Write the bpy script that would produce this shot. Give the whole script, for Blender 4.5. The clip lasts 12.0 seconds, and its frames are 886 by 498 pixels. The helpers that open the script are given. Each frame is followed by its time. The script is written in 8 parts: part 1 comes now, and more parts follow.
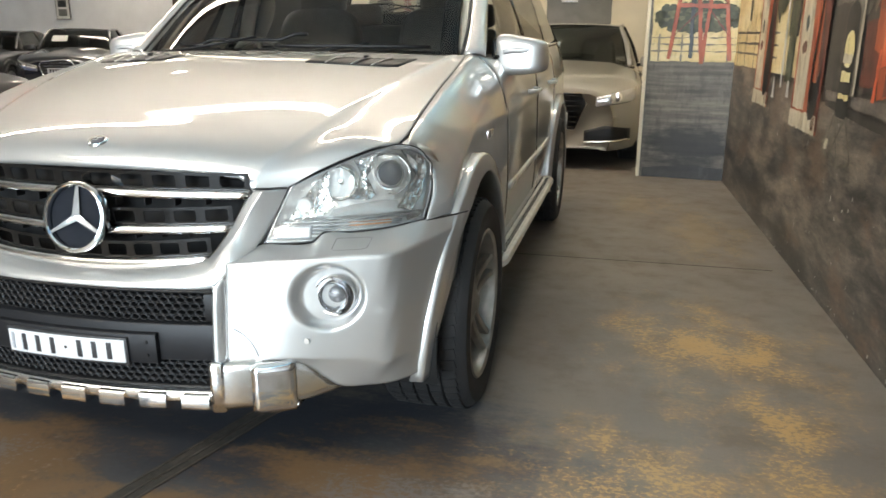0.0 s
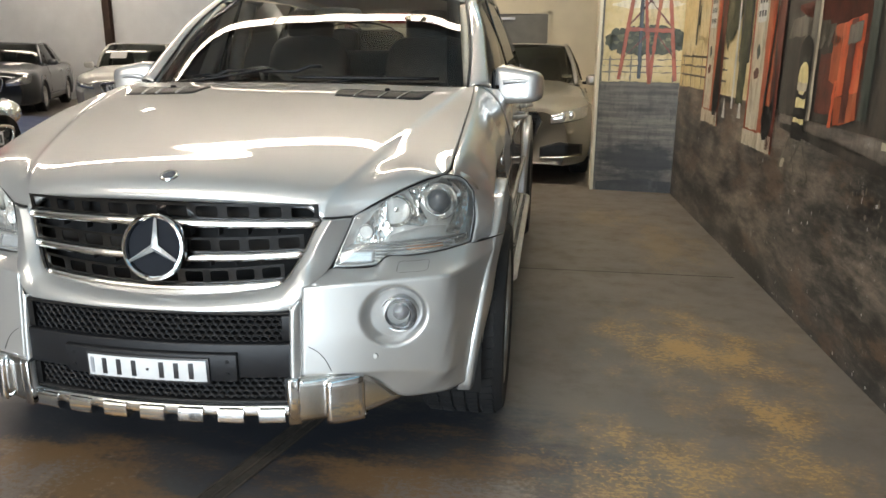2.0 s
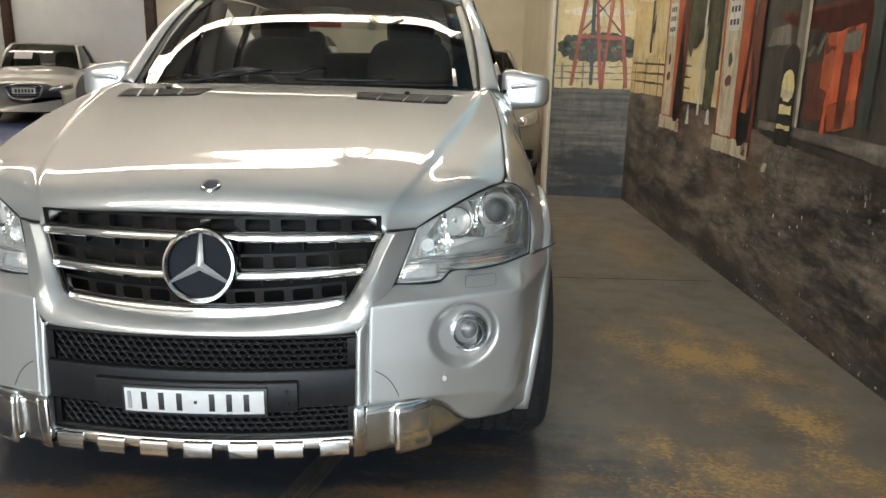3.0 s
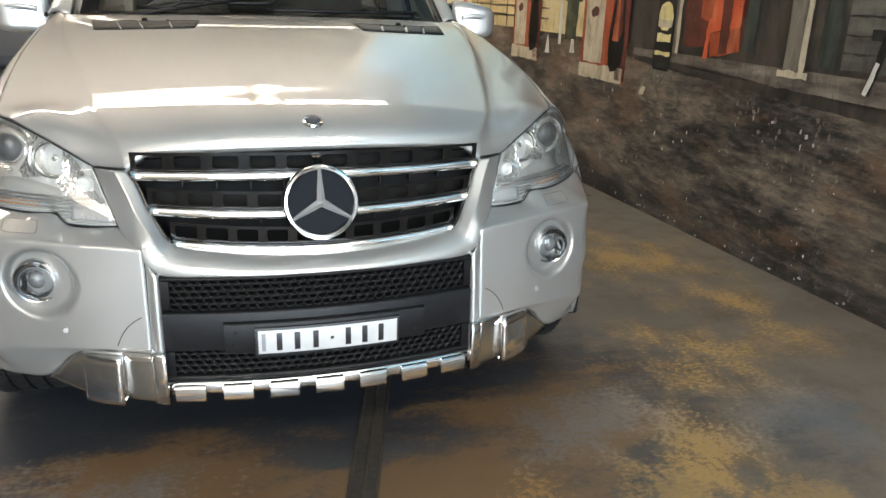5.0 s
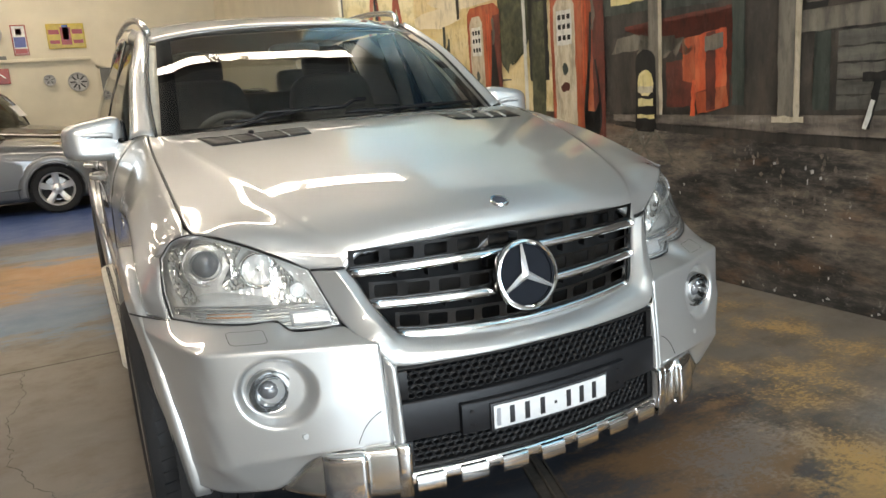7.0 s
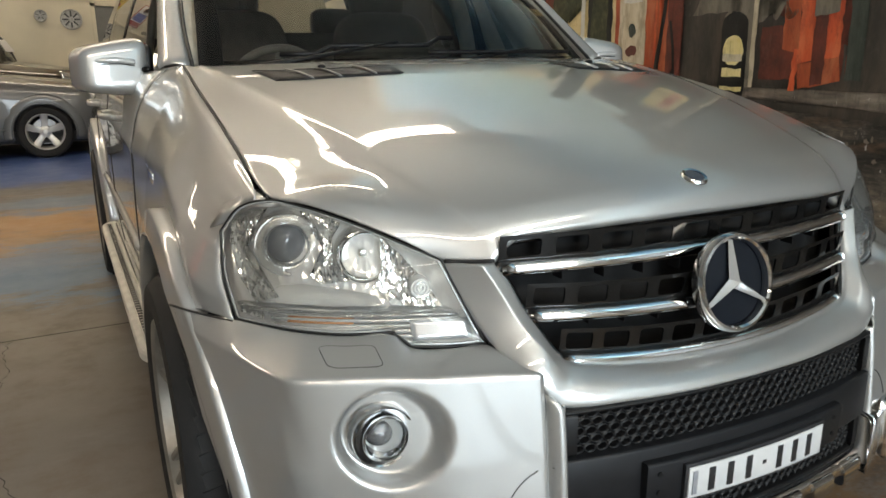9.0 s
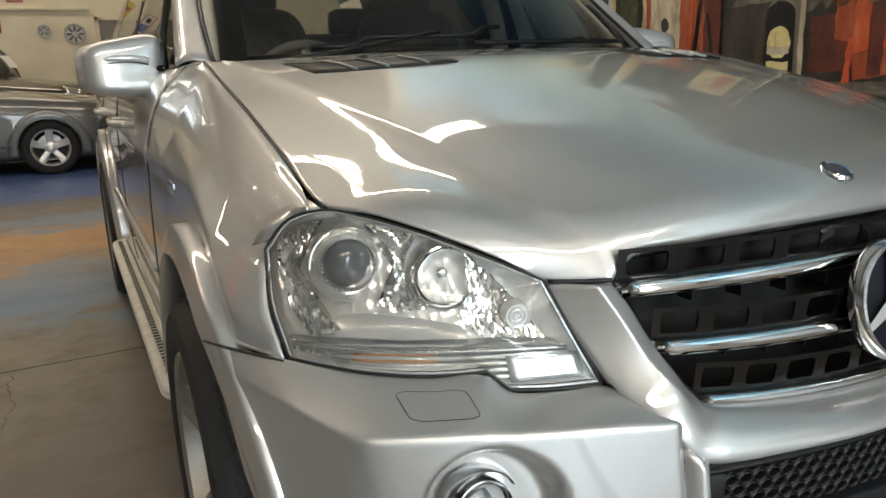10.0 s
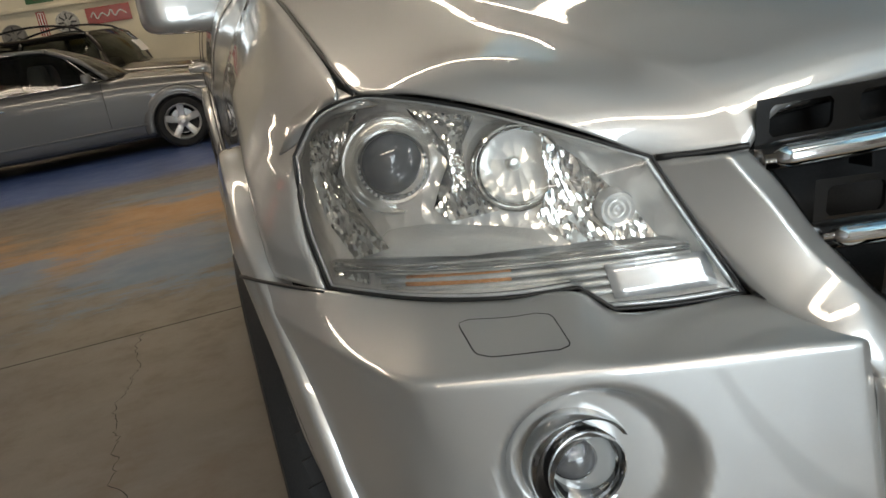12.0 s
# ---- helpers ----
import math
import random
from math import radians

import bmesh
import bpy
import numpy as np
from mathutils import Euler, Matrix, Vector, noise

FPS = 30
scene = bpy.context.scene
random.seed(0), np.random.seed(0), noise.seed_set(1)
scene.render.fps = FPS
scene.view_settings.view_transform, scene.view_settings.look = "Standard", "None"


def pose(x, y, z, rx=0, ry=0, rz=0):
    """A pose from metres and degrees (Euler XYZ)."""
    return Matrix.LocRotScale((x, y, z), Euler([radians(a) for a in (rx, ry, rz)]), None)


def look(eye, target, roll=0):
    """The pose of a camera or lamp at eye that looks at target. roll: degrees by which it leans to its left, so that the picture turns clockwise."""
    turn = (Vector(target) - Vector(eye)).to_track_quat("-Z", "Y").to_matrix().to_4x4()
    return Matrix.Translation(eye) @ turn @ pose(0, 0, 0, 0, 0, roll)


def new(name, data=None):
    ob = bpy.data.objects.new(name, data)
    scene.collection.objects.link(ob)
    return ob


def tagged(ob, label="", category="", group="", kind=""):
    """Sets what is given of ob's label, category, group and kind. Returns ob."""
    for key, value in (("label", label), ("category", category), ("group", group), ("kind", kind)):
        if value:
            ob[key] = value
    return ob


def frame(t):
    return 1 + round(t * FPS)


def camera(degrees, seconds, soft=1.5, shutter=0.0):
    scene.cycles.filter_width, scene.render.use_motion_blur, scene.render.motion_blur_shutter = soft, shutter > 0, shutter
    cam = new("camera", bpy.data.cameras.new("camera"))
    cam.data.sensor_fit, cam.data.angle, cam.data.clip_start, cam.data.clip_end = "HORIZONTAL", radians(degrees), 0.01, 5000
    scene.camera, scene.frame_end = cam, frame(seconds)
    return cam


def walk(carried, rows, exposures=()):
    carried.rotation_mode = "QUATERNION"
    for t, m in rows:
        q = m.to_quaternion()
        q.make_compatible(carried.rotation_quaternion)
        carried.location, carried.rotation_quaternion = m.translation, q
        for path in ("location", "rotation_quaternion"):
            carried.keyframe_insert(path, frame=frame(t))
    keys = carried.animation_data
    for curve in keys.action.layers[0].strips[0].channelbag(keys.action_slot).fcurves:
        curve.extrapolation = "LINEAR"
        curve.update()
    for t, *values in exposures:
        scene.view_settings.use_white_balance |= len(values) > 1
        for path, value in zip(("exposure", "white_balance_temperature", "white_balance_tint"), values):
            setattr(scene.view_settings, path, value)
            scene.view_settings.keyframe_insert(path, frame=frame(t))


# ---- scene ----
cam = camera(61.1, 12.0, shutter=0.15)
PATH = [
    (0, (1.430, -1.680, 1.278), (0.977, 0.191, 0.736), 0.3),
    (0.5, (1.498, -1.829, 1.283), (0.838, -0.025, 0.726), 0.1),
    (1, (1.450, -1.889, 1.325), (0.788, -0.078, 0.795), 2.8),
    (1.5, (1.265, -1.967, 1.358), (0.741, -0.114, 0.818), -0.9),
    (2, (1.118, -1.954, 1.365), (0.850, -0.040, 0.852), 0.5),
    (2.5, (0.874, -1.879, 1.354), (0.694, 0.055, 0.877), -3.6),
    (3, (0.659, -1.853, 1.344), (0.628, 0.084, 0.849), 1.3),
    (3.2, (0.588, -1.889, 1.343), (0.621, 0.027, 0.772), 2.1),
    (4.8, (-0.173, -1.877, 1.328), (0.374, -0.057, 0.704), -0.1),
    (5, (-0.255, -1.871, 1.325), (0.311, -0.064, 0.681), 1.8),
    (5.5, (-0.505, -1.922, 1.342), (0.161, -0.140, 0.725), 1.4),
    (6, (-0.743, -1.926, 1.352), (0.029, -0.175, 0.771), 2.4),
    (6.5, (-0.920, -1.799, 1.334), (-0.146, -0.007, 0.900), -0.4),
    (6.7, (-0.980, -1.744, 1.332), (-0.194, 0.051, 0.933), -2.9),
    (8.3, (-1.135, -1.295, 1.275), (-0.169, 0.350, 0.676), -3.3),
    (8.5, (-1.126, -1.190, 1.278), (-0.178, 0.470, 0.689), -2.8),
    (9, (-1.127, -0.982, 1.244), (-0.258, 0.746, 0.736), -0.6),
    (9.5, (-1.151, -0.777, 1.229), (-0.186, 0.917, 0.785), 0.1),
    (10, (-1.133, -0.686, 1.192), (-0.274, 1.054, 0.708), -1.9),
    (10.5, (-1.097, -0.663, 1.189), (-0.344, 1.102, 0.623), -2.7),
    (11, (-1.059, -0.652, 1.167), (-0.365, 1.129, 0.578), -7.3),
    (11.5, (-1.017, -0.604, 1.172), (-0.401, 1.170, 0.484), -8.0),
    (12, (-0.967, -0.500, 1.057), (-0.469, 1.346, 0.470), -9.8),
]
EXPOSURE = [(0, 0.52, 7800, 14), (1.0, 0.31, 7900, 16), (2.0, 0.12, 7900, 15), (3.2, -0.15, 7900, 14), (5.0, 0.07, 7900, 15), (6.7, 0.13, 7900, 15), (8.5, -0.32, 8150, 14), (9.5, -0.36, 8200, 14), (10.5, -0.51, 8200, 14), (12.0, -0.78, 8200, 15)]
walk(cam, [(t, look(eye, target, roll)) for t, eye, target, roll in PATH], EXPOSURE)

# ---------------------------------------------------------------- world and light
world = bpy.data.worlds.new("daylight")
scene.world = world
world.use_nodes = True
wn = world.node_tree
sky = wn.nodes.new("ShaderNodeTexSky")
sky.sky_type = "NISHITA"
sky.sun_disc = False
sky.sun_elevation, sky.sun_rotation = radians(48), radians(200)
wn.links.new(sky.outputs["Color"], wn.nodes["Background"].inputs["Color"])
wn.nodes["Background"].inputs["Strength"].default_value = 0.12
SKYLIGHT = 22.0
# rows of roof lights: front edge, rear edge, first and last sheet counted from the west
# only the second row is inferred; the other rows are added fill light
SKYLIGHT_AND_FILL_ROWS = [(-5.8, -5.2, 1, 5), (4.42, 4.90, 0, 5), (12.55, 12.85, 2, 4), (15.1, 15.45, -2, 0)]
# daylight through the wide doorway behind the camera
lamp = bpy.data.lights.new("doorway_daylight", "AREA")
lamp.shape, lamp.size, lamp.size_y, lamp.energy, lamp.color = "RECTANGLE", 4.2, 3.5, 730.0, (0.56, 0.77, 1.0)
lamp_ob = new("doorway_daylight", lamp)
lamp_ob.matrix_world = look((-0.4, -7.15, 1.8), (-0.4, 0.0, 1.7))


# ---------------------------------------------------------------- materials
def nodes_of(name):
    m = bpy.data.materials.new(name)
    m.use_nodes = True
    nt = m.node_tree
    return m, nt, nt.nodes["Principled BSDF"]


def link_noise(nt, scale, detail=4.0, rough=0.55, coord="Object", stretch=None):
    tc = nt.nodes.new("ShaderNodeTexCoord")
    n = nt.nodes.new("ShaderNodeTexNoise")
    n.inputs["Scale"].default_value = scale
    n.inputs["Detail"].default_value = detail
    n.inputs["Roughness"].default_value = rough
    if stretch:
        mp = nt.nodes.new("ShaderNodeMapping")
        mp.inputs["Scale"].default_value = stretch
        nt.links.new(tc.outputs[coord], mp.inputs["Vector"])
        nt.links.new(mp.outputs["Vector"], n.inputs["Vector"])
    else:
        nt.links.new(tc.outputs[coord], n.inputs["Vector"])
    return n


def ramp(nt, source, stops):
    r = nt.nodes.new("ShaderNodeValToRGB")
    el = r.color_ramp.elements
    while len(el) < len(stops):
        el.new(0.5)
    for e, (p, c) in zip(el, stops):
        e.position, e.color = p, (*c, 1) if len(c) == 3 else c
    nt.links.new(source, r.inputs["Fac"])
    return r


def mix(nt, fac, a, b):
    m = nt.nodes.new("ShaderNodeMix")
    m.data_type = "RGBA"
    for key, v in ((0, fac), (6, a), (7, b)):
        if isinstance(v, bpy.types.NodeSocket):
            nt.links.new(v, m.inputs[key])
        elif key == 0:
            m.inputs[0].default_value = v
        else:
            m.inputs[key].default_value = (*v, 1)
    return m.outputs[2]


def bump(nt, bsdf, source, strength=0.2, distance=0.002):
    b = nt.nodes.new("ShaderNodeBump")
    b.inputs["Strength"].default_value, b.inputs["Distance"].default_value = strength, distance
    nt.links.new(source, b.inputs["Height"])
    nt.links.new(b.outputs["Normal"], bsdf.inputs["Normal"])


def simple(name, color, rough=0.5, metal=0.0, vary=0.12, scale=30.0, relief=0.0, coat=0.0, fine=400.0):
    """A plain surface with a little variation of tone and gloss at two scales."""
    m, nt, b = nodes_of(name)
    n = link_noise(nt, scale)
    n2 = link_noise(nt, fine, 2.0)
    lo = tuple(max(0.0, c * (1 - vary)) for c in color)
    hi = tuple(min(1.0, c * (1 + vary)) for c in color)
    r = ramp(nt, n.outputs["Fac"], [(0.3, lo), (0.7, hi)])
    nt.links.new(r.outputs["Color"], b.inputs["Base Color"])
    g = nt.nodes.new("ShaderNodeMapRange")
    g.inputs["To Min"].default_value, g.inputs["To Max"].default_value = max(0.0, rough * 0.85), min(1.0, rough * 1.15 + 0.01)
    nt.links.new(n2.outputs["Fac"], g.inputs["Value"])
    nt.links.new(g.outputs["Result"], b.inputs["Roughness"])
    b.inputs["Metallic"].default_value = metal
    b.inputs["Coat Weight"].default_value = coat
    b.inputs["Coat Roughness"].default_value = 0.03
    if relief:
        bump(nt, b, n2.outputs["Fac"], relief, 0.001)
    return m


def car_paint(name, color, metal=0.85, rough=0.42, flake=0.06, wave=0.02, ior=1.7):
    """Metallic paint: fine flake under a clear coat, with a faint orange-peel ripple."""
    m, nt, b = nodes_of(name)
    fl = link_noise(nt, 2600.0, 1.0)
    dust = link_noise(nt, 3.0, 6.0)
    r = ramp(nt, fl.outputs["Fac"], [(0.35, tuple(c * (1 - flake) for c in color)), (0.65, tuple(min(1, c * (1 + flake)) for c in color))])
    nt.links.new(r.outputs["Color"], b.inputs["Base Color"])
    g = nt.nodes.new("ShaderNodeMapRange")
    g.inputs["To Min"].default_value, g.inputs["To Max"].default_value = rough * 0.92, rough * 1.12
    nt.links.new(dust.outputs["Fac"], g.inputs["Value"])
    nt.links.new(g.outputs["Result"], b.inputs["Roughness"])
    b.inputs["Metallic"].default_value = metal
    b.inputs["Coat Weight"].default_value = 1.0
    b.inputs["Coat Roughness"].default_value = 0.012
    b.inputs["Coat IOR"].default_value = ior
    peel = link_noise(nt, 170.0, 2.0)
    bp = nt.nodes.new("ShaderNodeBump")
    bp.inputs["Strength"].default_value, bp.inputs["Distance"].default_value = wave, 0.001
    nt.links.new(peel.outputs["Fac"], bp.inputs["Height"])
    nt.links.new(bp.outputs["Normal"], b.inputs["Coat Normal"])
    return m


def glass(name, tint=(1, 1, 1), rough=0.0, ior=1.45, haze=0.0):
    """Thin glazing: clear see-through with the gloss of glass on top."""
    m, nt, b = nodes_of(name)
    out = nt.nodes["Material Output"]
    tr = nt.nodes.new("ShaderNodeBsdfTransparent")
    tr.inputs["Color"].default_value = (*tint, 1)
    gl = nt.nodes.new("ShaderNodeBsdfGlossy")
    gl.inputs["Roughness"].default_value = rough
    fr = nt.nodes.new("ShaderNodeFresnel")
    fr.inputs["IOR"].default_value = ior
    mx = nt.nodes.new("ShaderNodeMixShader")
    nt.links.new(fr.outputs[0], mx.inputs[0])
    through_it = tr.outputs[0]
    if haze:
        # a pale diffuse share, a painted haze that makes the lens look brighter
        df = nt.nodes.new("ShaderNodeBsdfDiffuse")
        df.inputs["Color"].default_value = (0.82, 0.82, 0.80, 1)
        hz = nt.nodes.new("ShaderNodeMixShader")
        hz.inputs[0].default_value = haze
        nt.links.new(tr.outputs[0], hz.inputs[1])
        nt.links.new(df.outputs[0], hz.inputs[2])
        through_it = hz.outputs[0]
    nt.links.new(through_it, mx.inputs[1])
    nt.links.new(gl.outputs[0], mx.inputs[2])
    nt.links.new(mx.outputs[0], out.inputs["Surface"])
    nt.nodes.remove(b)
    return m


def glowing(name, color, strength):
    m, nt, b = nodes_of(name)
    b.inputs["Base Color"].default_value = (*color, 1)
    b.inputs["Emission Color"].default_value = (*color, 1)
    b.inputs["Emission Strength"].default_value = strength
    return m


SILVER = car_paint("silver_paint", (0.455, 0.457, 0.443), 0.66, 0.43, ior=2.2)
CHROME = simple("chrome", (0.86, 0.86, 0.86), 0.06, 1.0, 0.04)
SATIN = simple("satin_aluminium", (0.66, 0.65, 0.62), 0.24, 1.0, 0.05)
BLACK_GLOSS = simple("gloss_black_plastic", (0.006, 0.006, 0.006), 0.09, 0.0, 0.2)
BLACK_PLASTIC = simple("black_grained_plastic", (0.006, 0.006, 0.0065), 0.45, 0.0, 0.2, relief=0.15, fine=900.0)
GREY_PLASTIC = simple("charcoal_plastic", (0.009, 0.0095, 0.011), 0.42, 0.0, 0.15, relief=0.15, fine=900.0)
RUBBER = simple("tyre_rubber", (0.007, 0.007, 0.0075), 0.75, 0.0, 0.25, scale=12.0, relief=0.2)
SEAL = simple("black_rubber_seal", (0.008, 0.008, 0.008), 0.5)
# near-black that paints in the shade behind openings and under the car
UNLIT_BLACK = simple("unlit_black", (0.004, 0.004, 0.004), 0.9)
for black in (BLACK_PLASTIC, GREY_PLASTIC):
    black.node_tree.nodes["Principled BSDF"].inputs["Specular IOR Level"].default_value = 0.28
CLEAR = glass("clear_lens", (0.97, 0.98, 0.98), 0.0, 1.4)
HEAD_LENS = glass("headlamp_lens", (0.97, 0.98, 0.98), 0.0, 1.45, 0.055)
WINDSCREEN = glass("windscreen_glass", (0.84, 0.87, 0.86), 0.0, 1.5)
TINTED = glass("tinted_glass", (0.55, 0.57, 0.56), 0.0, 1.5)
RIM = simple("silver_alloy", (0.66, 0.66, 0.65), 0.34, 0.55, 0.06, coat=0.5)
# dull alloy; its tone includes the shade on the off-roader's wheels
DULL_RIM = simple("darkened_alloy", (0.30, 0.285, 0.26), 0.42, 0.7, 0.2, scale=14.0)
DISC = simple("brake_steel", (0.35, 0.34, 0.33), 0.35, 1.0, 0.15)
AMBER = simple("amber_lens", (0.45, 0.19, 0.07), 0.15, 0.0, 0.1)
WHITE_PLATE = simple("plate_white", (0.56, 0.57, 0.57), 0.35, 0.0, 0.05)
PLATE_INK = simple("plate_black", (0.02, 0.02, 0.022), 0.4)
SEAT = simple("dark_leather", (0.17, 0.16, 0.145), 0.5, 0.0, 0.2, relief=0.3)
BEIGE = simple("beige_trim", (0.60, 0.54, 0.43), 0.7, 0.0, 0.1)
DASH = simple("dash_plastic", (0.085, 0.085, 0.084), 0.6, 0.0, 0.2, relief=0.2)
PAPER = simple("white_paper", (0.8, 0.8, 0.78), 0.8, 0.0, 0.05)


def faceted(name, scale, strength, color=(0.88, 0.88, 0.87), rough=0.10, metal=1.0):
    """Vacuum-metallised plastic broken into small mirror facets."""
    m, nt, b = nodes_of(name)
    b.inputs["Base Color"].default_value = (*color, 1)
    b.inputs["Metallic"].default_value = metal
    b.inputs["Roughness"].default_value = rough
    tc = nt.nodes.new("ShaderNodeTexCoord")
    mp = nt.nodes.new("ShaderNodeMapping")
    mp.inputs["Scale"].default_value = (1.0, 0.5, 0.45)
    v = nt.nodes.new("ShaderNodeTexVoronoi")
    v.inputs["Scale"].default_value = scale
    nt.links.new(tc.outputs["Object"], mp.inputs["Vector"])
    nt.links.new(mp.outputs["Vector"], v.inputs["Vector"])
    bump(nt, b, v.outputs["Distance"], strength, 0.006)
    return m


def shards(name, scale, spread, color=(0.93, 0.92, 0.89), rough=0.07, metal=0.9):
    """Metallised plastic cut into small flat mirrors that face every way."""
    m, nt, b = nodes_of(name)
    b.inputs["Base Color"].default_value = (*color, 1)
    b.inputs["Metallic"].default_value = metal
    b.inputs["Roughness"].default_value = rough
    tc = nt.nodes.new("ShaderNodeTexCoord")
    mp = nt.nodes.new("ShaderNodeMapping")
    mp.inputs["Rotation"].default_value = (0.0, 0.5, 0.0)
    mp.inputs["Scale"].default_value = (1.0, 0.3, 0.42)
    v = nt.nodes.new("ShaderNodeTexVoronoi")
    v.inputs["Scale"].default_value = scale
    geo = nt.nodes.new("ShaderNodeNewGeometry")
    off = nt.nodes.new("ShaderNodeVectorMath")
    off.operation = "SUBTRACT"
    off.inputs[1].default_value = (0.5, 0.5, 0.5)
    amp = nt.nodes.new("ShaderNodeVectorMath")
    amp.operation = "SCALE"
    amp.inputs["Scale"].default_value = spread
    add = nt.nodes.new("ShaderNodeVectorMath")
    add.operation = "ADD"
    unit = nt.nodes.new("ShaderNodeVectorMath")
    unit.operation = "NORMALIZE"
    nt.links.new(tc.outputs["Object"], mp.inputs["Vector"])
    nt.links.new(mp.outputs["Vector"], v.inputs["Vector"])
    nt.links.new(v.outputs["Color"], off.inputs[0])
    nt.links.new(off.outputs[0], amp.inputs[0])
    nt.links.new(amp.outputs[0], add.inputs[0])
    nt.links.new(geo.outputs["Normal"], add.inputs[1])
    nt.links.new(add.outputs[0], unit.inputs[0])
    nt.links.new(unit.outputs[0], b.inputs["Normal"])
    return m


REFLECTOR = shards("shard_reflector", 330.0, 0.55)


# ---------------------------------------------------------------- mesh helpers
GLAZING = ("clear_lens", "headlamp_lens", "windscreen_glass", "tinted_glass", "car_window")


def face_out(me, mat):
    """Turns glazing so that its front faces away from the middle of its car."""
    if mat.name in GLAZING:
        mid = Vector((0.0, 2.4, 0.8))
        if sum(p.normal.dot(p.center - mid) * p.area for p in me.polygons) < 0:
            me.flip_normals()


def mesh_part(name, verts, faces, mat, parent=None, label="", smooth=True, thick=0.0, sharp=None):
    me = bpy.data.meshes.new(name)
    me.from_pydata([tuple(map(float, v)) for v in verts], [], [tuple(map(int, f)) for f in faces])
    me.materials.append(mat)
    if smooth:
        me.polygons.foreach_set("use_smooth", [True] * len(me.polygons))
    me.update()
    face_out(me, mat)
    ob = new(name, me)
    if parent is not None:
        ob.parent = parent
    if label:
        ob["label"] = label
    if thick:
        md = ob.modifiers.new("sheet", "SOLIDIFY")
        md.thickness, md.offset = thick, 0.0
    return ob


def part(name, bm, mat, parent=None, label="", smooth=False, angle=None):
    me = bpy.data.meshes.new(name)
    bm.to_mesh(me)
    bm.free()
    me.materials.append(mat)
    face_out(me, mat)
    if smooth or angle:
        me.polygons.foreach_set("use_smooth", [True] * len(me.polygons))
    if angle:
        me.set_sharp_from_angle(angle=radians(angle))
    ob = new(name, me)
    if parent is not None:
        ob.parent = parent
    if label:
        ob["label"] = label
    return ob


def thing(name, label, category, group="", at=None):
    e = new(name)
    e.empty_display_size = 0.2
    if at is not None:
        e.matrix_basis = at
    return tagged(e, label, category, group)


def spline(pts, n):
    """n points, evenly spread, on a smooth curve through pts."""
    p = np.array(pts, float)
    if len(p) == 2:
        s = np.linspace(0, 1, n)[:, None]
        return p[0] * (1 - s) + p[1] * s
    q = np.vstack([2 * p[0] - p[1], p, 2 * p[-1] - p[-2]])
    out = []
    for i in range(1, len(q) - 2):
        a, b, c, d = q[i - 1], q[i], q[i + 1], q[i + 2]
        t = np.linspace(0, 1, 16, endpoint=False)[:, None]
        # centripetal-like tangents keep uneven spacing from overshooting
        l0, l1, l2 = (max(np.linalg.norm(v), 1e-6) for v in (b - a, c - b, d - c))
        m1 = (c - b) / l1 * 0.5 + (b - a) / l0 * 0.5
        m2 = (d - c) / l2 * 0.5 + (c - b) / l1 * 0.5
        m1, m2 = m1 * l1, m2 * l1
        out.append((2 * t**3 - 3 * t**2 + 1) * b + (t**3 - 2 * t**2 + t) * m1 + (-2 * t**3 + 3 * t**2) * c + (t**3 - t**2) * m2)
    dense = np.vstack(out + [p[-1:]])
    cum = np.r_[0, np.cumsum(np.linalg.norm(np.diff(dense, axis=0), axis=1))]
    s = np.linspace(0, cum[-1], n)
    return np.stack([np.interp(s, cum, dense[:, k]) for k in range(dense.shape[1])], 1)


def grid_faces(m, n, closed=False, offset=0):
    f = []
    w = n if closed else n - 1
    for i in range(m - 1):
        for j in range(w):
            a, b = i * n + j, i * n + (j + 1) % n
            f.append((offset + a, offset + b, offset + b + n, offset + a + n))
    return f


def sheet(name, P, mat, parent, label="", keep=None, thick=0.004, side=1, smooth=True):
    """A panel from a grid of places P[m, n, 3]; side -1 mirrors it across the car's middle."""
    m, n, _ = P.shape
    v = P.reshape(-1, 3) * np.array([side, 1, 1])
    f = grid_faces(m, n)
    if keep is not None:
        mid = [P.reshape(-1, 3)[list(q)].mean(0) for q in f]
        f = [q for q, c in zip(f, mid) if keep(c)]
    if side < 0:
        f = [q[::-1] for q in f]
    return mesh_part(name, v, f, mat, parent, label, smooth, thick)


def tube(name, pts, r, mat, parent=None, label="", seg=8, closed=False, n=None, flat=1.0):
    p = np.array(pts, float)
    if n:
        p = spline(list(pts) + ([pts[0]] if closed else []), n)
        if closed:
            p = p[:-1]
    k = len(p)
    rr = np.full(k, r) if np.isscalar(r) else np.array(r)
    V = []
    for i in range(k):
        a, b = (p[(i - 1) % k], p[(i + 1) % k]) if closed else (p[max(i - 1, 0)], p[min(i + 1, k - 1)])
        t = (b - a) / max(np.linalg.norm(b - a), 1e-9)
        ref = np.array([0, 0, 1.0]) if abs(t[2]) < 0.9 else np.array([0, 1.0, 0])
        u = np.cross(t, ref)
        u /= np.linalg.norm(u)
        w = np.cross(u, t)
        for j in range(seg):
            c = 2 * math.pi * j / seg
            V.append(p[i] + rr[i] * (math.cos(c) * u + flat * math.sin(c) * w))
    F = grid_faces(k, seg, True)
    if closed:
        F += [((k - 1) * seg + j, (k - 1) * seg + (j + 1) % seg, (j + 1) % seg, j) for j in range(seg)]
    else:
        F += [tuple(range(seg))[::-1], tuple((k - 1) * seg + j for j in range(seg))]
    return mesh_part(name, V, F, mat, parent, label)


